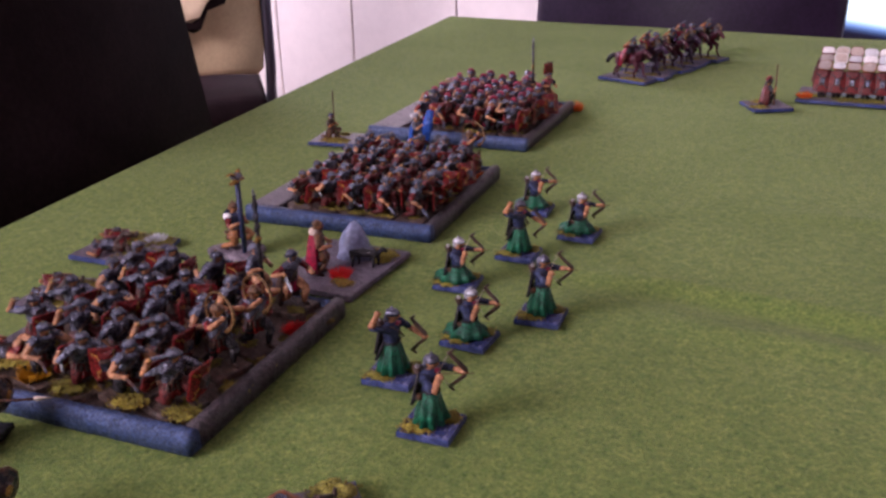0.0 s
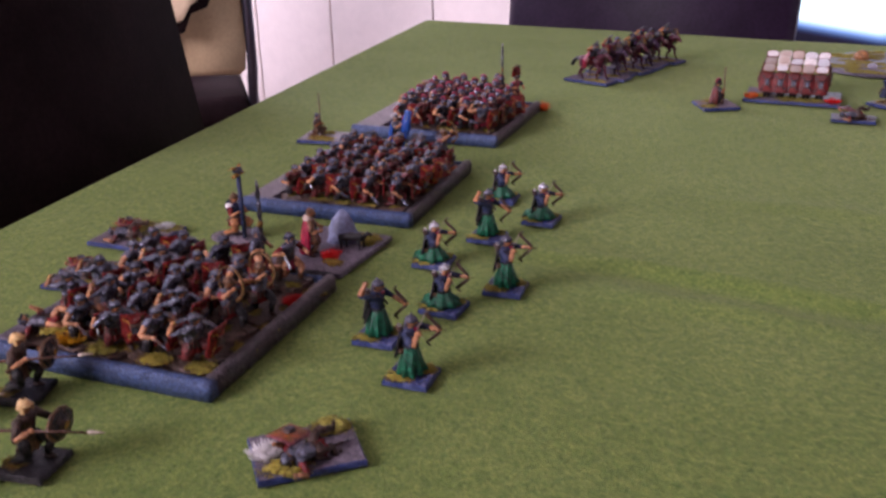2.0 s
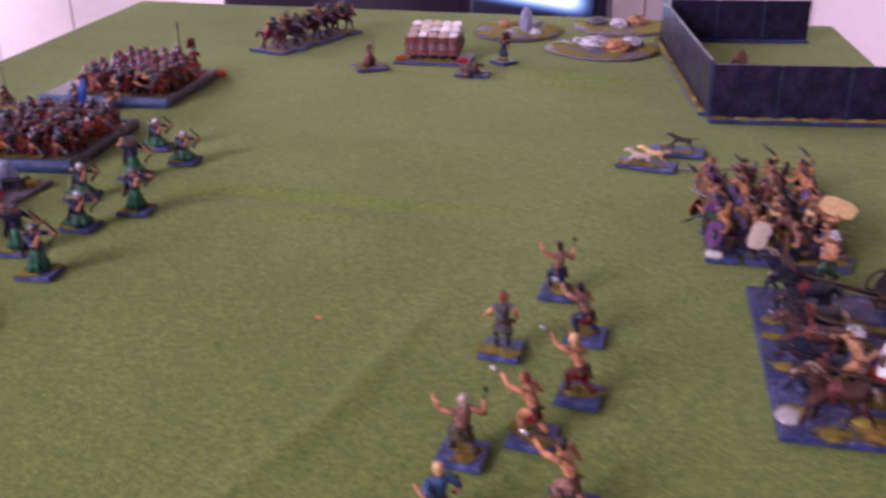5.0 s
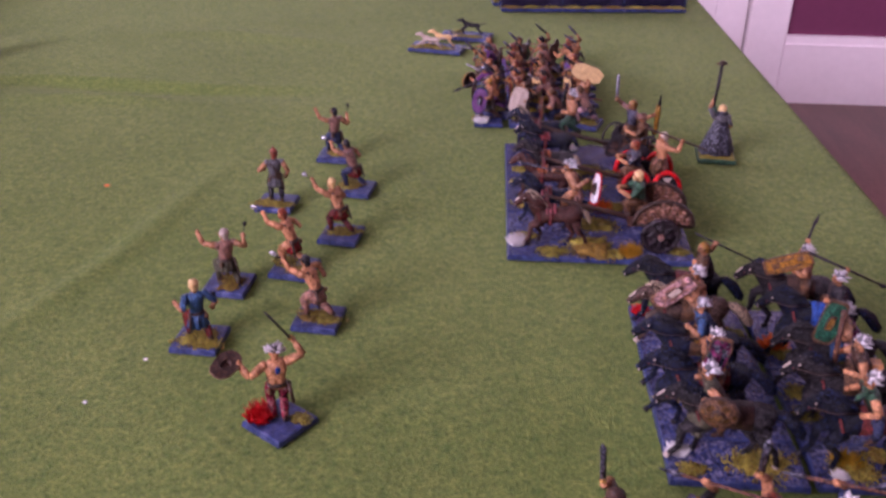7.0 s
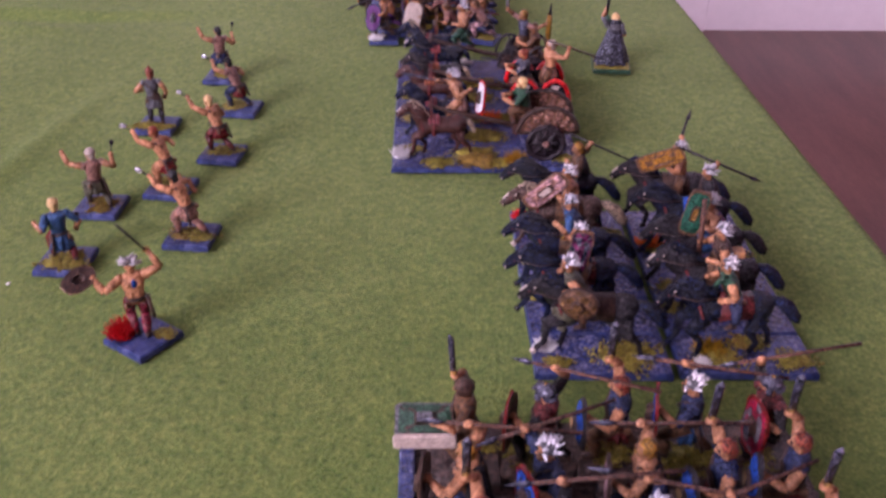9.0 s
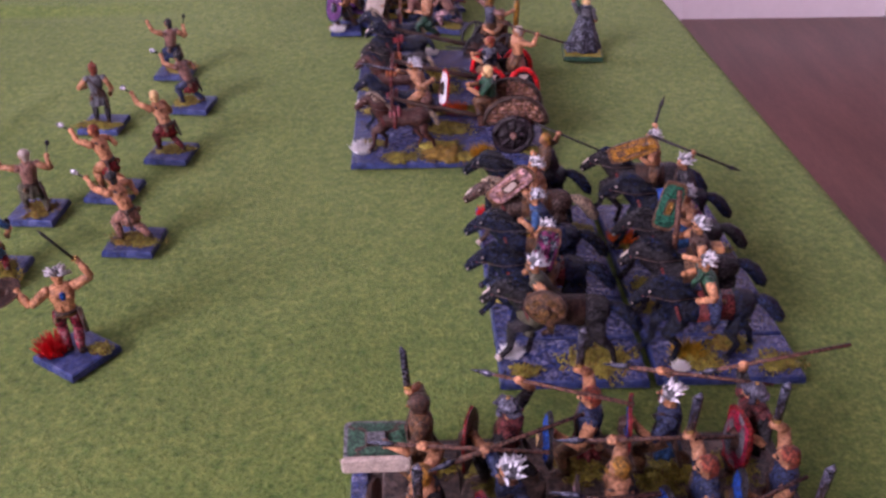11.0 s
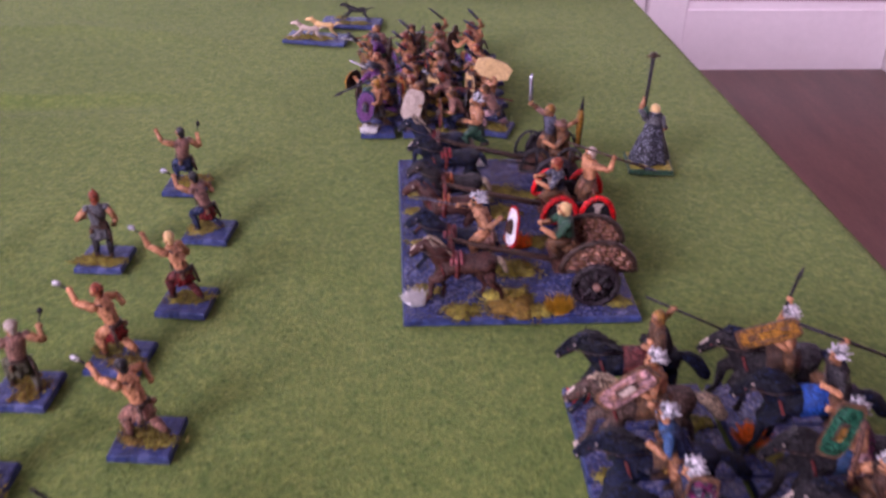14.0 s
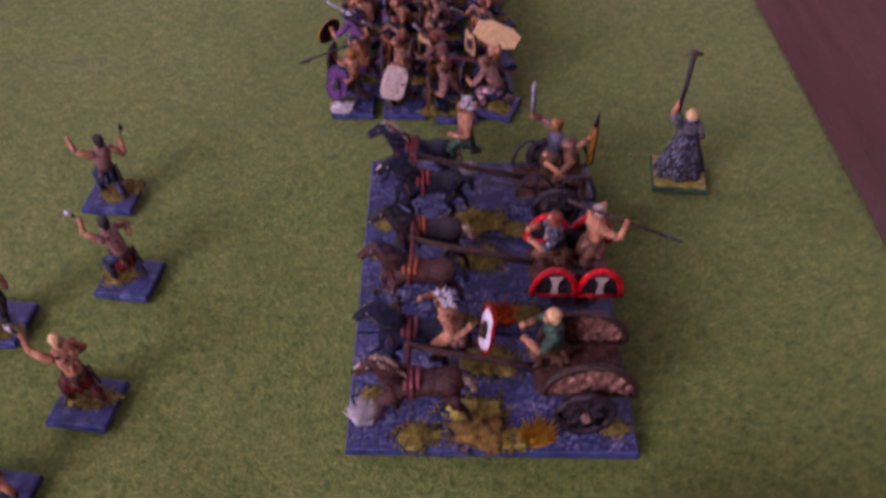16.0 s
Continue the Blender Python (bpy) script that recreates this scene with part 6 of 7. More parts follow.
# ---- chariots ----
def chariot(y, style, seed):
    lab = {"wicker": "war chariot with domed brown wicker sides and bay horse", "red": "war chariot with red-rimmed arched sides and dark horses", "hoop": "war chariot with open dark hooped sides and black horses"}[style]
    ob = thing("chariot_miniature", lab, "miniature chariot", "chariots", at(0.372, y, 0, 180))
    add_base(ob, 95, 50.5, 3.0, CELT_TOP, SLATE, 0, seed)
    coats = {"wicker": ((BAY, CREAM, CREAM), (BLUEHORSE, BLUEHORSE, None)), "red": ((BAY, BLUEHORSE, None), (GREYHORSE, BLUEHORSE, CREAM)), "hoop": ((BLACKHORSE, BLUEHORSE, None), (BLUEHORSE, CREAM, None))}[style]
    for q, (c, mane, tail) in zip((1, -1), coats):
        s = Sculpt()
        horse(s, c, mane, {"wicker": 0, "red": 1, "hoop": 3}[style] + (0 if q > 0 else 1), None, tail, {"wicker": ROSEPAD, "red": TERRA, "hoop": REDPAD}[style])
        part("horse", s, ob, M=Matrix.Translation((0.0232 + {"wicker": -0.0006, "red": 0.0012, "hoop": -0.0022}[style] * q, 0.0108 * q, 0.0026)) @ Matrix.Rotation(radians({"wicker": 2, "red": -3, "hoop": 4}[style] * q), 4, "Z") @ Matrix.Diagonal((0.84, 1.0, 0.86, 1)))
    s = Sculpt()
    s.tube([(-17, 0, 14.5), (-4, 0, 17.5), (12, 0, 21.0), (29, 0, 25.5)], [1.5, 1.4, 1.3, 1.0], LEATHER, 6)
    part("pole", s, ob)
    s = Sculpt()
    s.tube([(27.6, -14, 24.4), (27.6, -7, 25.6), (27.6, 0, 25.0), (27.6, 7, 25.6), (27.6, 14, 24.4)], [0.7, 1.0, 1.0, 1.0, 0.7], MAROON, 6)
    part("yoke", s, ob)
    X = {"wicker": -29.5, "red": -32.0, "hoop": -29.0}[style]
    rise = 4.5 if style == "wicker" else 1.0
    wy = 16.8 if style != "red" else 11.0
    s = Sculpt()
    s.box((X + 1, 0, 10.6 + rise), (30, 21, 1.6), WOOD, bevel=0.4)
    part("platform", s, ob)
    s = Sculpt()
    s.tube([(X, -wy, 11.8), (X, wy, 11.8)], 1.1, DARK, 6)
    part("axle", s, ob)
    for q in (1, -1):
        s = Sculpt()
        c = V(X, wy * q, 12.6 if style != "red" else 11.2)
        pts = [c + V(8.6 * math.cos(k), 0, 8.6 * math.sin(k)) for k in (2 * math.pi * i / 22 for i in range(22))]
        s.tube(pts + pts[:2], 1.6, WHEELDARK, 6)
        wheel = part("wheel", s, ob)
        s = Sculpt()
        s.tube([c + V(0, -0.5 * q, 0), c + V(0, 0.3 * q, 0)], [7.4, 7.4], WHEELDARK, 22)
        part("disc", s, wheel)
        for i in range(8):
            k = 2 * math.pi * i / 8
            s = Sculpt()
            s.tube([c, c + V(8.2 * math.cos(k), 0, 8.2 * math.sin(k))], [1.5, 1.2], WHEELDARK, 5)
            part("spoke", s, wheel)
        s = Sculpt()
        s.tube([c + V(0, -1.5 * q, 0), c + V(0, 2.6 * q, 0), c + V(0, 3.4 * q, -0.4)], [2.2, 1.6, 0.9], ROSE if style == "wicker" else LEATHER, 7)
        part("hub", s, wheel)
        domes = ((X - 1.5, 14.8, 13.0),) if style == "wicker" else ((X + 8.2, 7.8, 12.0), (X - 8.2, 7.8, 12.0))
        for cx, R, Hh in domes:
            cc = V(cx, (14.6 if style == "red" else 11.4) * q, 11.6 + rise)
            arc = [(R * math.cos(k), Hh * math.sin(k)) for k in (math.pi * i / 14 for i in range(15))]
            s = Sculpt()
            s.tube([cc + V(x, 0, z) for x, z in arc], 1.4 if style != "hoop" else 0.8, {"red": SCARLET, "wicker": LEATHER, "hoop": DARK}[style], 6)
            s.tube([cc + V(-R, 0, 0), cc + V(R, 0, 0)], 1.1 if style != "hoop" else 0.8, {"red": SCARLET, "wicker": LEATHER, "hoop": DARK}[style], 6)
            arch = part("side_arch", s, ob)
            if style == "hoop":
                s = Sculpt()
                s.tube([cc, cc + V(0, 0, Hh)], 0.7, DARK, 5)
                part("upright", s, arch)
                continue
            s = Sculpt()
            inn = [cc + V(x * 0.95, d_, z * 0.95) for d_ in (0.4, -0.4) for x, z in arc]
            s.add(inn, [tuple(range(15)), tuple(range(29, 14, -1))], DARK if style == "red" else BROWN, False)
            part("side_panel", s, arch)
            if style == "wicker":
                for r in range(6):
                    zz = 1.6 + 2.1 * r
                    w = (R - 0.8) * math.sqrt(max(1 - (zz / Hh) ** 2, 0.02))
                    n = max(3, int(w / 1.25))
                    s = Sculpt()
                    s.tube([cc + V(-w + w * t / n, 0.5 * (1 if (t // 2 + r) % 2 else -1), zz) for t in range(2 * n + 1)], [0.55 if (t + r) % 2 else 1.25 for t in range(2 * n + 1)], WICKER, 6)
                    part("wicker_strand", s, arch)
            else:
                s = Sculpt()
                s.loft([[cc + V(x * w_, d_, z_) for x, d_ in ((-1, -0.9), (1, -0.9), (1, 0.9), (-1, 0.9))] for z_, w_ in ((1.2, 1.5), (4, 0.9), (7, 1.3), (9.2, 2.6))], PALE, False)
                part("emblem", s, arch)
    driver = figure(seed=seed + 1, stance="kneel", torso={"wicker": DKGREEN, "red": STRIPE, "hoop": BROWN}[style], skirt=BROWN, legs=BROWN, head="hair", hair={"wicker": SAND, "red": RUSTHAIR, "hoop": BROWN}[style], right=(6, -3, -4), left=(6, 3, -4), lean=1.5, gear=None)
    part("driver_figure", driver, ob, M=at({"wicker": -0.0205, "red": -0.026, "hoop": -0.036}[style], {"wicker": -0.003, "red": -0.003, "hoop": 0.002}[style], 0.0108 + 0.001 * rise))
    if style == "wicker":
        fgt = figure(seed=seed + 2, stance="stride", torso=SKIN, skirt=ROSE, legs=SKIN, head="spiky", hair=WHITE, right=(5, -5, -2), left=(-5, 6, -2), lean=3.2, gear=None, belt=BROWN,
                     hold_r=lambda s, h: spear(s, h, (0.95, -0.15, 0.2), 4, 12, STEEL, STEEL, 0.4), extra=lambda s, t: shield(s, "long", turn_m((-8.5, 3.0, 16), 6, -8, 18) @ Matrix.Diagonal((1, 0.8, 0.92, 1)), WHITE, SCARLET, BROWN))
        part("warrior_figure", fgt, ob, "warrior with white and red shield", at(0.0125, -0.0075, 0.0125, 4))
    elif style == "red":
        fgt = figure(seed=seed + 2, stance="stand", torso=SKIN, skirt=ROSE, legs=BROWN, head="hair", hair=PALE, right=(-3, -5, 0), left=(-5, 6, 2), gear=None, hold_l=lambda s, h: spear(s, h, (-0.86, 0.35, -0.3), 20, 13, STEEL, LEATHER))
        part("warrior_figure", fgt, ob, M=at(-0.0385, 0.0, 0.0118, 12))
    else:
        fgt = figure(seed=seed + 2, stance="stand", torso=STEEL, skirt=BROWN, legs=BROWN, head="hair", hair=OCHRE, right=(6, -4, 3.5), left=(-8, 4, -2), sleeve=ROSE, hold_r=lambda s, h: sword(s, h, (0.05, 0, 1), 17), hold_l=lambda s, h: (s.tube([h + V(-1.5, 0, -13), h + V(-1.8, 0, 2), h + V(-2, 0, 6)], [1.4, 1.7, 1.1], OCHRE, 7), s.tube([h + V(-2, 0, 5), h + V(-2.3, 0, 13)], [1.2, 0.2], DARK, 5)), gear=None)
        part("warrior_figure", fgt, ob, M=at(-0.0285, -0.002, 0.0118, 10))
        run = figure(seed=seed + 3, stance="stride", torso=SKIN, skirt=DKGREEN, legs=DKGREEN, head="spiky", hair=WHITE, right=(-4, -7, -3), left=(5, 6, -4), gear=None)
        part("runner_figure", run, ob, M=at(0.0075, -0.012, 0.0145, 10))
        spr = Sculpt()
        spear(spr, (-10, 6, 15), (-1, 0, -0.12), 8, 12, DARK, DARK)
        part("spare_spear", spr, ob)
    patches = {"wicker": (("t", 42.5, 12, 5, 8, TUFTW), ("l", 3, 18, 12, 4.5, FLOCKBR), ("l", 5, 10, 11, 2.6, FLOCK), ("l", 24, 19.5, 9, 1.2, FLOCK), ("l", 38, 4, 7, 1.4, FLOCK), ("l", -6, 20, 7, 2.2, FLOCK), ("t", -15, 19, 5.5, 9, TUFTY), ("l", -40, 15, 6, 1.5, FLOCK), ("l", 0, -12, 12, 2.0, FLOCK)),
               "red": (("t", -5, 17, 6, 6.5, TUFTO), ("l", -14, 16, 8, 2.0, FLOCK), ("l", 10, 20, 7, 1.5, FLOCK), ("l", 38, 16, 6, 1.6, FLOCK), ("l", 2, -13, 12, 2.0, FLOCK), ("l", 40, -15, 5, 1.5, FLOCK)),
               "hoop": (("l", 2, 15, 13, 2.2, FLOCK), ("l", -14, 20, 8, 1.5, FLOCK), ("l", 38, 18, 6, 1.5, FLOCK), ("t", 5, -18, 4, 5, TUFTW))}[style]
    for p in patches:
        clump(ob, *p)
    return ob


chariot(0.2495, "wicker", 200)
chariot(0.3005, "red", 210)
chariot(0.3510, "hoop", 220)

# robed elder with a tall staff
dr = thing("robed_elder_miniature", "painted metal elder in dark grey checked cloak with tall staff", "miniature figure", M=at(0.459, 0.3715, 0, -6))
add_base(dr, 23.5, 23.5, 3.0, FLOCK, DKGREEN, 1, 60)


def robe(s, t):
    n = 40
    rows = []
    for i in range(13):
        f = i / 12
        z = 0.6 + f * (t.z + 0.8)
        r = 8.4 * (1 - f) ** 0.75 + 2.3 - 1.2 * f
        fold = 0.12 * (1 - f)
        rows.append([V(t.x * f + r * 0.74 * math.cos(a) * (1 + fold * math.sin(7 * a + 0.6 * f)), r * math.sin(a) * (1 + fold * math.sin(7 * a)), z + 0.5 * math.sin(3 * a) * (1 - f)) for a in (2 * math.pi * k / n for k in range(n))])
    s.loft(rows, CLOAKCHECK, caps=False)
    s.tube([t + V(0, -3.4, 0.2), t + V(-0.6, 0, 1.4), t + V(0, 3.4, 0.2)], [1.4, 2.0, 1.4], CLOAKCHECK, 8)
    s.tube([t + V(1.2, 3.4, -1.5), t + V(1.6, 5.4, 4.5)], [1.9, 1.5], DKGREEN, 7)
    s.tube([t + V(2, 5.6, 2), t + V(2, 4.9, 16), t + V(2.2, 4.1, 31)], [0.9, 1.0, 1.1], DARK, 7)
    s.ball(t + V(2.2, 4.1, 32), (1.8, 2.2, 1.8), LEATHER, 7, 4)
    s.tube([t + V(2.1, 0.9, 31.6), t + V(2.1, 7.4, 31.6)], 0.6, WOOD, 5)


part("figure", figure(seed=230, stance="stand", torso=GREY, skirt=None, legs=GREY, head="hood", hair=SAND, right=(3, -3, -7), left=(2, 5.2, 6), extra=robe, scale=1.0, bulk=1.0), dr, M=at(0, 0, 0.003, 100))

# ---- tribal horsemen, two ranks of five ----


def tribal_rider(k):
    coat, mane, tail, blanket = RIDES[k]
    kits = (
        dict(torso=OLIVE, skirt=BROWN, legs=BROWN, sleeve=SKIN, head="spiky", hair=WHITE, right=(2, -6, -4), left=(1, 6, -4), hold_l=carry("round", BROWN, LEATHER, BRONZE, BRONZE, (-4.5, 3.4, -2.5), 78, 0, 20), extra=lambda s, t: (s.ball((6.5, 0, 20.0), (5.4, 6.4, 7.2), OLIVE, 12, 8), s.tube([(7.5, -4.5, 14), (8, 0, 11.5), (7.5, 4.5, 14)], [1.4, 1.8, 1.4], OLIVE, 6))),
        dict(torso=NAVY, skirt=NAVY, legs=BROWN, head="spiky", hair=WHITE, right=(3, -6, -3), left=(2, 6, -3), hold_r=lambda s, h: sword(s, h, (0.7, 0.5, 0.5), 12, STEEL), hold_l=carry("oblong", PLAID, BROWN, PLAID, STRIPE, (-1.0, 3.0, 3), 82, 0, -8)),
        dict(torso=TEAL, skirt=OCHRE, legs=SKIN, head="spiky", hair=WHITE, right=(2, -6, 0), left=(4, 5, -3), cloak=NAVY),
        dict(torso=SKIN, skirt=LEATHER, legs=BROWN, head="spiky", hair=WHITE, right=(0, -6, 3), left=(6, 6, -3), hold_l=carry("oblong", TARTAN, BROWN, PALE, ROSE, (2.5, 2.8, 2.5), 80, 0, -44)),
        dict(torso=BROWN, skirt=DARK, legs=DARK, head="hair", hair=OCHRE, right=(-4, -5, 2), left=(4, 5, -4), cloak=DARK, hold_r=lambda s, h: spear(s, h, (-0.9, 0.2, -0.35), 10, 20, STEEL, DARK)),
        dict(torso=DKGREEN, skirt=RED, legs=NAVY, sleeve=SKIN, head="spiky", hair=WHITE, right=(3, -6, -5), left=(2, 5, -7), extra=lambda s, t: s.tube([t + V(2, 3, 0), t + V(3, 0, -5), t + V(2, -3, -9)], 1.1, DKGREEN, 6)),
        dict(torso=LEATHER, skirt=BROWN, sleeve=SKIN, legs=BROWN, head="spiky", hair=WHITE, right=(5, -4, -3), left=(4, 5, -5), hold_r=lambda s, h: s.tube([h + V(-1, 0, -16), h + V(0, 0, 2), h + V(1, 0, 19)], [0.9, 1.1, 0.9], WOOD, 6), extra=lambda s, t: s.box(t + V(-6, 0, -6), (6, 5, 2.5), RUST, bevel=0.6)),
        dict(torso=SKIN, skirt=TEAL, legs=TARTAN, head="spiky", hair=WHITE, right=(3, -6, -2), left=(5, 6, -2), cloak=PLAID, hold_l=carry("oblong", GREENSHIELD, BROWN, BRASS, None, (3.5, 2.6, 6), 70, 0, -10)),
        dict(torso=DARK, skirt=DKGREEN, legs=BROWN, head="spiky", hair=WHITE, right=(-3, -5, 3), left=(4, 5, -4), cloak=DARK, hold_r=lambda s, h: spear(s, h, (-0.85, -0.1, -0.42), 20, 18, DARK, DARK)),
        dict(torso=SKIN, skirt=LEATHER, legs=BROWN, head="spiky", hair=WHITE, right=(-1, -5.5, 4), left=(5, 6, -2), hold_r=lambda s, h: spear(s, h, (-0.15, 0, 1), 12, 8, DARK, DARK), hold_l=carry("oblong", OCHRE, BROWN, OCHRE, BROWN, (2.5, 2.8, 4), 80, 0, -64)),
    )
    bent = (6.5, 3.0, 4.0, 3.0, 0.5, 4.0, 3.0, 3.0, 1.0, 2.0)[k]
    return rider_mesh(240 + k, coat, mane, blanket, {"lean": bent, "bulk": 1.06, **kits[k]}, 1.0, tail, (3.0, -3.5, -2.5, -3.5, -7.0, -1.0, -3.0, -3.5, -6.0, -3.5)[k])


RIDES = ((GREYHORSE, BLACKHORSE, BLACKHORSE, LEATHER), (BLUEHORSE, BLACKHORSE, BLUEHORSE, MAROON), (BLUEHORSE, DARK, BLACKHORSE, BROWN), (DUNHORSE, CREAM, CREAM, BROWN), (BLACKHORSE, DARK, BLUEHORSE, MAROON),
         (BLACKHORSE, BLUEHORSE, BLUEHORSE, MAROON), (GREYHORSE, BLACKHORSE, BLUEHORSE, BROWN), (GREYHORSE, DARK, DARK, TEAL), (BLACKHORSE, BLACKHORSE, BLACKHORSE, BLUE), (GREYHORSE, BLUEHORSE, BLUEHORSE, LEATHER))
RIDER_WORDS = ("with studded round shield on a grey horse", "with purple check shield on a black horse", "in blue on a black horse", "with pale embossed shield on a dun horse", "in dark cloak pointing a spear back",
               "with white hair on a black horse", "holding an upright shaft on a grey horse", "with green shield and checked cloak", "in black cloak with trailing spear", "with long ochre shield on a black horse")
for rank in (0, 1):
    for j in range(5):
        k = 5 * rank + j
        x = 0.380 + 0.0247 + rank * 0.0516
        y = 0.0645 + 0.0118 + j * 0.0234
        mini("tribal_horseman_miniature", "painted metal horseman " + RIDER_WORDS[k], "miniature cavalry", "tribal horsemen", tribal_rider(k), 49, 23.2, 3.2, CELT_TOP, SLATE, 1, 70 + k, shift=(0.006 + 0.0012 * (k * 3 % 4 - 1.5), 0.0006 * (k * 7 % 5 - 2)), turn=k * 5 % 9 - 4).matrix_basis = at(x, y, 0, 180 + (j * 37 % 5 - 2) * 0.6)
scatter("ground_cover", "coloured tufts and flock patches among the horsemen", [
    ("l", 0.3885, 0.0705, 0.0031, 5, 1.3, FLOCK), ("l", 0.4145, 0.0755, 0.0031, 13, 1.2, FLOCK), ("l", 0.4475, 0.0745, 0.0031, 9.5, 1.2, FLOCK), ("l", 0.4735, 0.0715, 0.0031, 8, 1.2, FLOCK), ("l", 0.462, 0.082, 0.0031, 6, 1.3, FLOCK),
    ("l", 0.3865, 0.112, 0.0031, 5, 1.3, FLOCK), ("l", 0.3865, 0.136, 0.0031, 4.5, 1.3, FLOCK), ("l", 0.440, 0.118, 0.0031, 7, 1.6, FLOCK), ("l", 0.441, 0.145, 0.0031, 6, 1.4, FLOCK), ("l", 0.422, 0.160, 0.0031, 6, 1.4, FLOCK),
    ("t", 0.3845, 0.1745, 0.003, 4, 5, TUFTR), ("t", 0.438, 0.152, 0.003, 6, 5, TUFTO), ("t", 0.4445, 0.078, 0.003, 5.5, 6, TUFTY), ("t", 0.385, 0.080, 0.003, 4, 4, TUFTW), ("t", 0.440, 0.070, 0.003, 2.5, 4, TUFTW)])

# ---- slingers ----


def slinger(k):
    def sling(s, h):
        s.tube([h, h + V(0.6, -1.0, 2.2), h + V(1.0, -1.6, 4.2)], [0.35, 0.35, 0.5], DARK, 5)
        s.ball(h + V(1.2, -1.8, 5.0), (1.0, 1.2, 1.5), DARK, 7, 4)

    def raised(s, h):
        s.tube([h, h + V(3.2, 0.6, 1.4)], [0.4, 0.5], DARK, 5)
        s.ball(h + V(4.6, 0.8, 2.2), (2.1, 1.0, 1.3), SILVER, 8, 4)

    def pouch(s, t):
        s.box(t + V(-2.6, -2, -9), (2, 4, 4), LEATHER, bevel=0.5)
        s.tube([t + V(-2.2, 3.4, -0.6), t + V(-3.2, 0, -5), t + V(-2.6, -3.0, -8.5)], 0.7, LEATHER, 6, flat=0.6)
    kits = (
        dict(stance="stride", torso=ROSE, skirt=NAVY, legs=NAVY, head="hair", hair=DARK, right=(-1, -7.5, 0), left=(4.5, 8.5, 3.5), twist=25, hold_r=sling, sleeve=SKIN),
        dict(stance="stride", torso=SKIN, skirt=ROSE, legs=ROSE, head="hair", hair=DARK, right=(-3.5, -6.5, -5), left=(8, 3, 1.5), lean=5.2, hold_l=raised, extra=pouch),
        dict(stance="stride", torso=SKIN, skirt=RED, legs=MAROON, head="hair", hair=SAND, right=(2, -5, -8), left=(7, 5, 3), lean=5.0, hold_l=raised, extra=pouch),
        dict(stance="stand", torso=GREY, skirt=GREY, legs=DARK, head="cap", helmet=RUSTHAIR, right=(2, -5.5, -9), left=(3.5, 5.5, -6), sleeve=SKIN, extra=pouch),
        dict(stance="crouch", torso=TEAL, skirt=TEAL, skirt_len=6, legs=RED, head="hair", hair=SAND, right=(1, -6.5, -8), left=(1, 7.5, -3), hold_r=sling),
        dict(stance="crouch", torso=ROSE, skirt=OLIVE, legs=OLIVE, head="hair", hair=PALE, right=(-2, -7.5, 1), left=(5, 9, 2.5), twist=20, hold_r=sling, sleeve=SKIN),
        dict(stance="stride", torso=SKIN, skirt=RED, legs=SKIN, head="hair", hair=RUSTHAIR, right=(-3.5, -6, -4), left=(7.5, 3.5, 2), lean=4.6, hold_l=raised, extra=pouch),
        dict(stance="crouch", torso=ROSE, skirt=RED, legs=NAVY, head="hair", hair=DARK, right=(-3.5, -5.5, -4), left=(7, 3, 2), lean=5.0, hold_l=raised, sleeve=SKIN, extra=pouch),
    )
    return figure(seed=260 + k, skin=SKIN, scale=0.98, bulk=0.96, **kits[k])


SL = [slinger(k) for k in range(8)]
NAMES = ("bare-chested in dark blue trousers", "bare-chested leaning to throw", "pale-haired in red trousers", "grey-tunicked with red hair", "in blue tunic and red trousers", "in ochre kilt with arms spread", "red-haired with sling drawn back", "dark-haired crouching with sling raised")
for x, y, k, t in ((0.2405, 0.1615, 1, -6), (0.1925, 0.1415, 4, -4), (0.2385, 0.243, 2, -8), (0.238, 0.3015, 7, -8), (0.197, 0.278, 3, -5), (0.221, 0.206, 6, -9), (0.219, 0.350, 0, -4), (0.193, 0.188, 5, -5)):
    place(("sl", k), at(x - 0.0008, y - 0.0005, 0, t), lambda: mini("slinger_miniature", "painted metal slinger " + NAMES[k], "miniature slinger", "slingers", SL[k], 20.6, 20.5, 3.0, PLAINBLUE, SLATE, 3, 80 + k, turn=(135, 165, 158, 108, 128, 130, 168, 165)[k]))
CHIEF = figure(seed=270, stance="close", torso=SKIN, skirt=None, legs=CHECK, head="spiky", hair=WHITE, right=(0.5, -6.2, 4), left=(2, 10, -1), hold_r=lambda s, h: sword(s, h, (0.1, 0.6, 0.85), 16, DARK), hold_l=carry("small", ROSE, ROSE, ROSE, None, (0, 4.5, 0.5), 20, 62, 70), scale=1.04, bulk=1.0,
               extra=lambda s, t: s.ball(t + V(-2.7, 0, -3), (0.7, 1.3, 1.6), BLUE, 7, 4))
mini("bare_champion_miniature", "bare-chested white-haired champion with sword and brown shield", "miniature warrior", "slingers", CHIEF, 20.5, 20.5, 3.0, PLAINBLUE, SLATE, 0, 90, turn=150, extra=lambda s, z: (tuft(s, -6.0, -4.5, 5.2, 10, TUFTR, z, 2, 170), lump(s, 6.5, 5, 4.2, 3.4, 1.6, FLOCK, z, 4))).matrix_basis = at(0.2375, 0.0885, 0, -35)

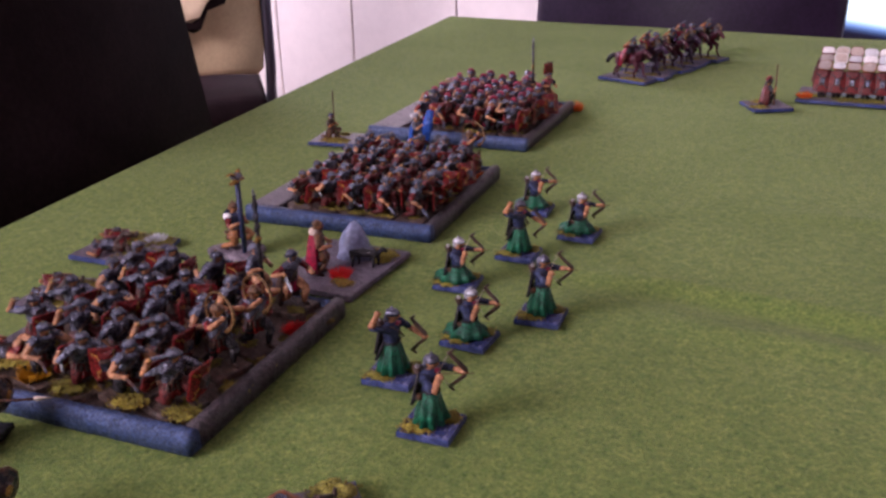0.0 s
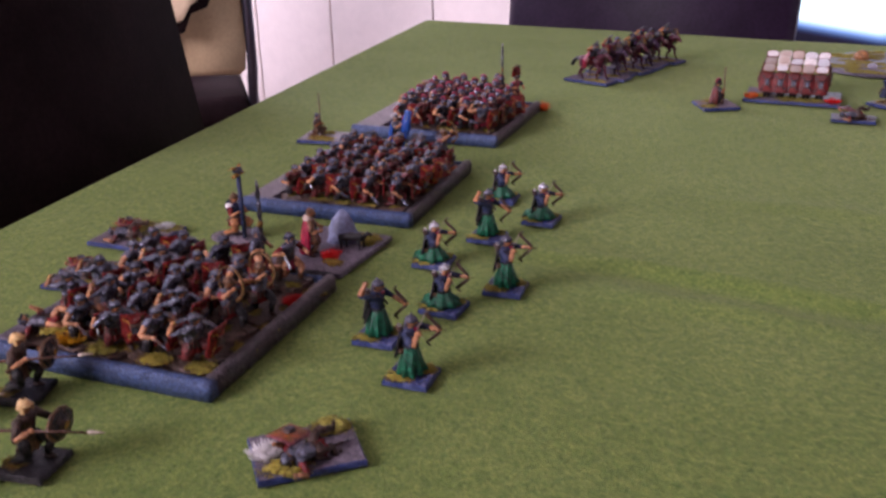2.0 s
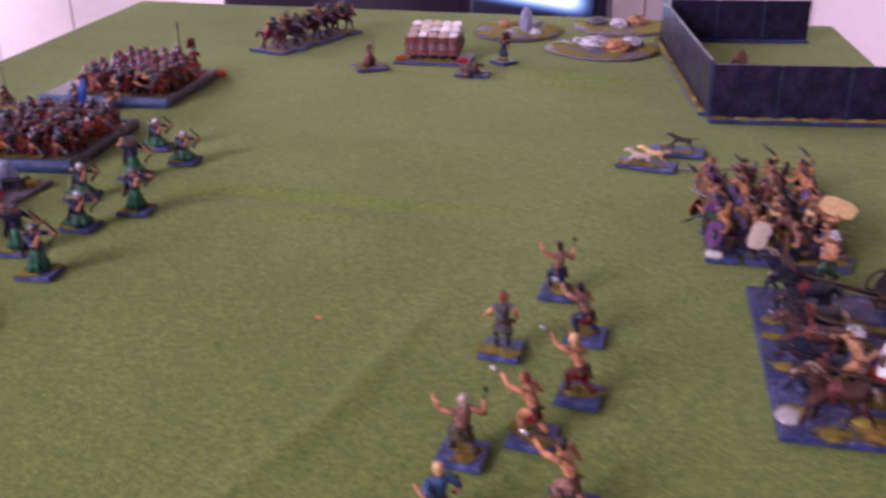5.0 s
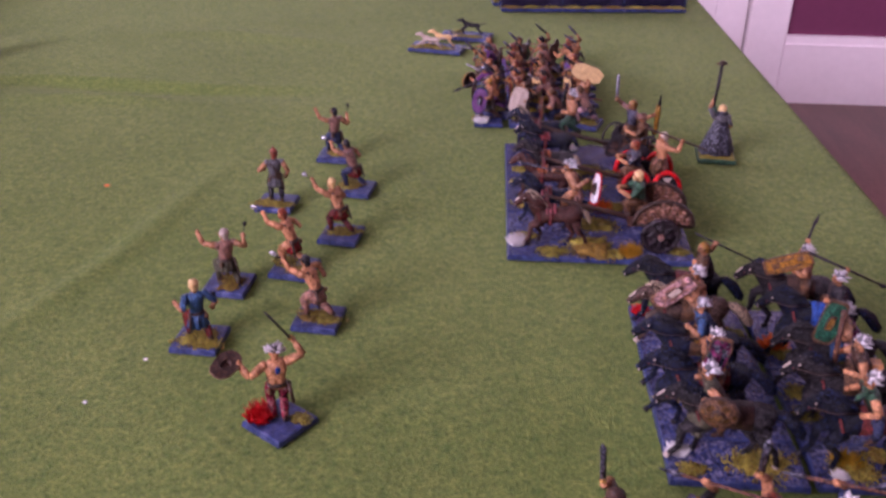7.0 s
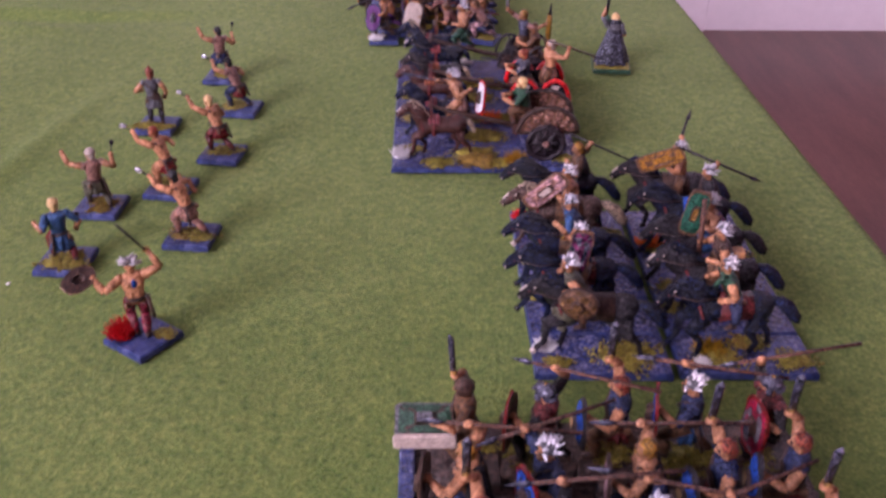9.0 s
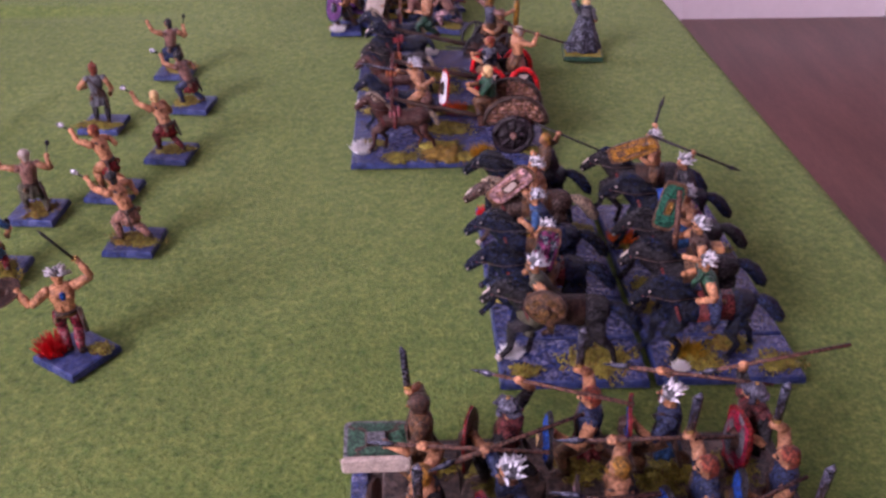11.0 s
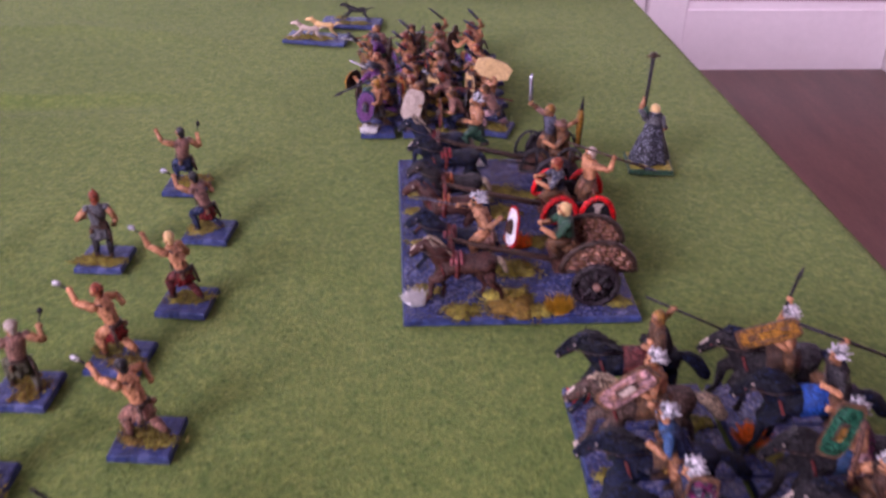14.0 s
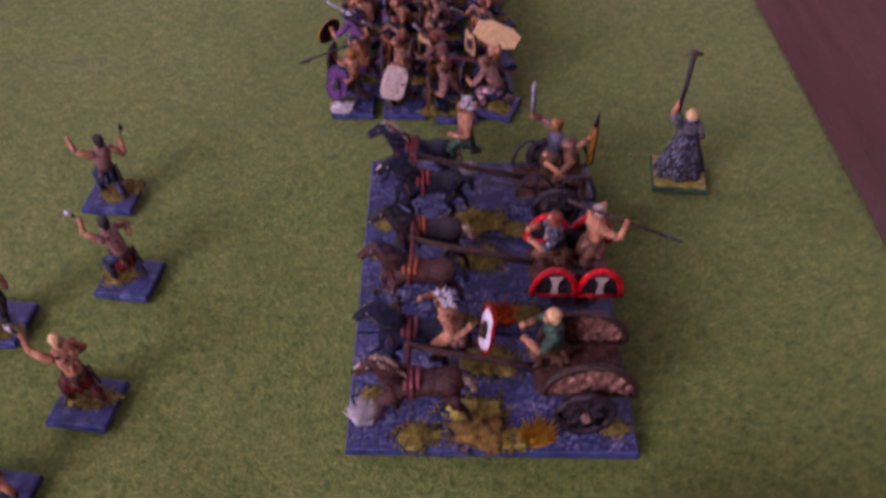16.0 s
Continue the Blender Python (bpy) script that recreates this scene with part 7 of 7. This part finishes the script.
# ---- spearmen nearest the camera's turn ----
tr = thing("movement_tray", "grey-blue movement tray under the spearmen", "movement tray", M=at(0.3975, -0.022))
s = Sculpt()
s.box((1.5, 0, 1.2), (121, 126, 2.4), EARTH, bevel=0.3)
part("floor_plate", s, tr)
s = Sculpt()
s.box((-61.5, 0, 2.6), (5, 127, 5.2), CELT_TOP, bevel=0.8)
part("side_rim", s, tr)


def pikeman(k):
    kits = (
        dict(stance="stride", torso=NAVY, skirt=TEAL, legs=BROWN, head="spiky", hair=WHITE, right=(2, -6, 3), left=(6, 5, -2), hold_r=lambda s, h: spear(s, h, (1, 0.05, 0.04), 25, 7, STEEL), hold_l=carry("long", BLUE, RED, STEEL, NAVY)),
        dict(stance="stride", torso=MAROON, skirt=DARK, legs=DARK, head="helmet", helmet=STEEL, sleeve=DARK, right=(0, -6, 4), left=(5, 5, -3), hold_r=lambda s, h: spear(s, h, (1, -0.1, -0.12), 26, 6, STEEL), hold_l=carry("long", CRIMSON, RED, STEEL, GREY)),
        dict(stance="stride", torso=NAVY, skirt=MAROON, legs=BROWN, head="hair", hair=RUSTHAIR, sleeve=SKIN, right=(2, -6, 4), left=(6, 6, -3), hold_r=lambda s, h: sword(s, h, (0, 0.1, 1), 16, STEEL), hold_l=carry("round", BLUE, DARK, SAND)),
        dict(stance="crouch", torso=OLIVE, skirt=LEATHER, legs=DARK, head="spiky", hair=WHITE, right=(-3, -6, 4), left=(5, 6, 0), sleeve=SKIN, hold_r=lambda s, h: spear(s, h, (0.6, 0.1, 0.7), 18, 14, DARK, DARK), hold_l=carry("round", NAVY, BLUE, BRASS)),
        dict(stance="stride", torso=SKIN, skirt=MAROON, legs=NAVY, head="hair", hair=OCHRE, right=(1, -6, 3), left=(6, 5, -3), cloak=DARK, hold_r=lambda s, h: spear(s, h, (1, 0.14, 0.02), 26, 6, STEEL), hold_l=carry("long", TARTAN, LEATHER, STEEL)),
    )
    return figure(seed=280 + k, scale=0.98, bulk=1.25, **kits[k])


def piker(k, group):
    return lambda: mini("spearman_miniature", "painted metal tribal " + ("spearman with blue shield", "helmeted spearman in maroon with crimson shield", "red-haired swordsman with round blue shield", "white-haired spearman in dark cloth", "fair-haired spearman with dark cloak")[k], "miniature warrior", group, pikeman(k), 22.5, 22.5, 3.0, EARTH, EARTH, 2, 95 + k)


fill(0.4475, -0.072, 5, 5, 0.0235, 0.0024, "spearmen", (0, 1, 2, 3, 4), {(4, 4)}, turn=180, make=piker, seed=21, wild=54, spread=0.005)
FRONT = figure(seed=290, stance="stand", torso=BROWN, skirt=BROWN, legs=BROWN, head="hood", hair=LEATHER, right=(2, -5.5, 1), left=(6, 7, -2), scale=0.98, hold_r=lambda s, h: sword(s, h, (0.1, 0, 1), 16, STEEL), 
               extra=lambda s, t: shield(s, "scutum", Matrix(((0.1, 0, 0.95, t.x + 10.5), (0.42, -0.86, 0, 2), (0.9, 0.40, 0, t.z - 7), (0, 0, 0, 1))), DKGREEN, GREY, GREY, LEATHER) or s.box((t.x + 10.5, 7.4, t.z - 10.2), (16.5, 1.6, 5.0), PALE, bevel=0.5))
mini("spearman_miniature", "painted metal hooded warrior with pale and green square shield", "miniature warrior", "spearmen", FRONT, 22.5, 22.5, 3.0, EARTH, EARTH, 1, 99).matrix_basis = at(0.3535, 0.022, 0.0024, 180)
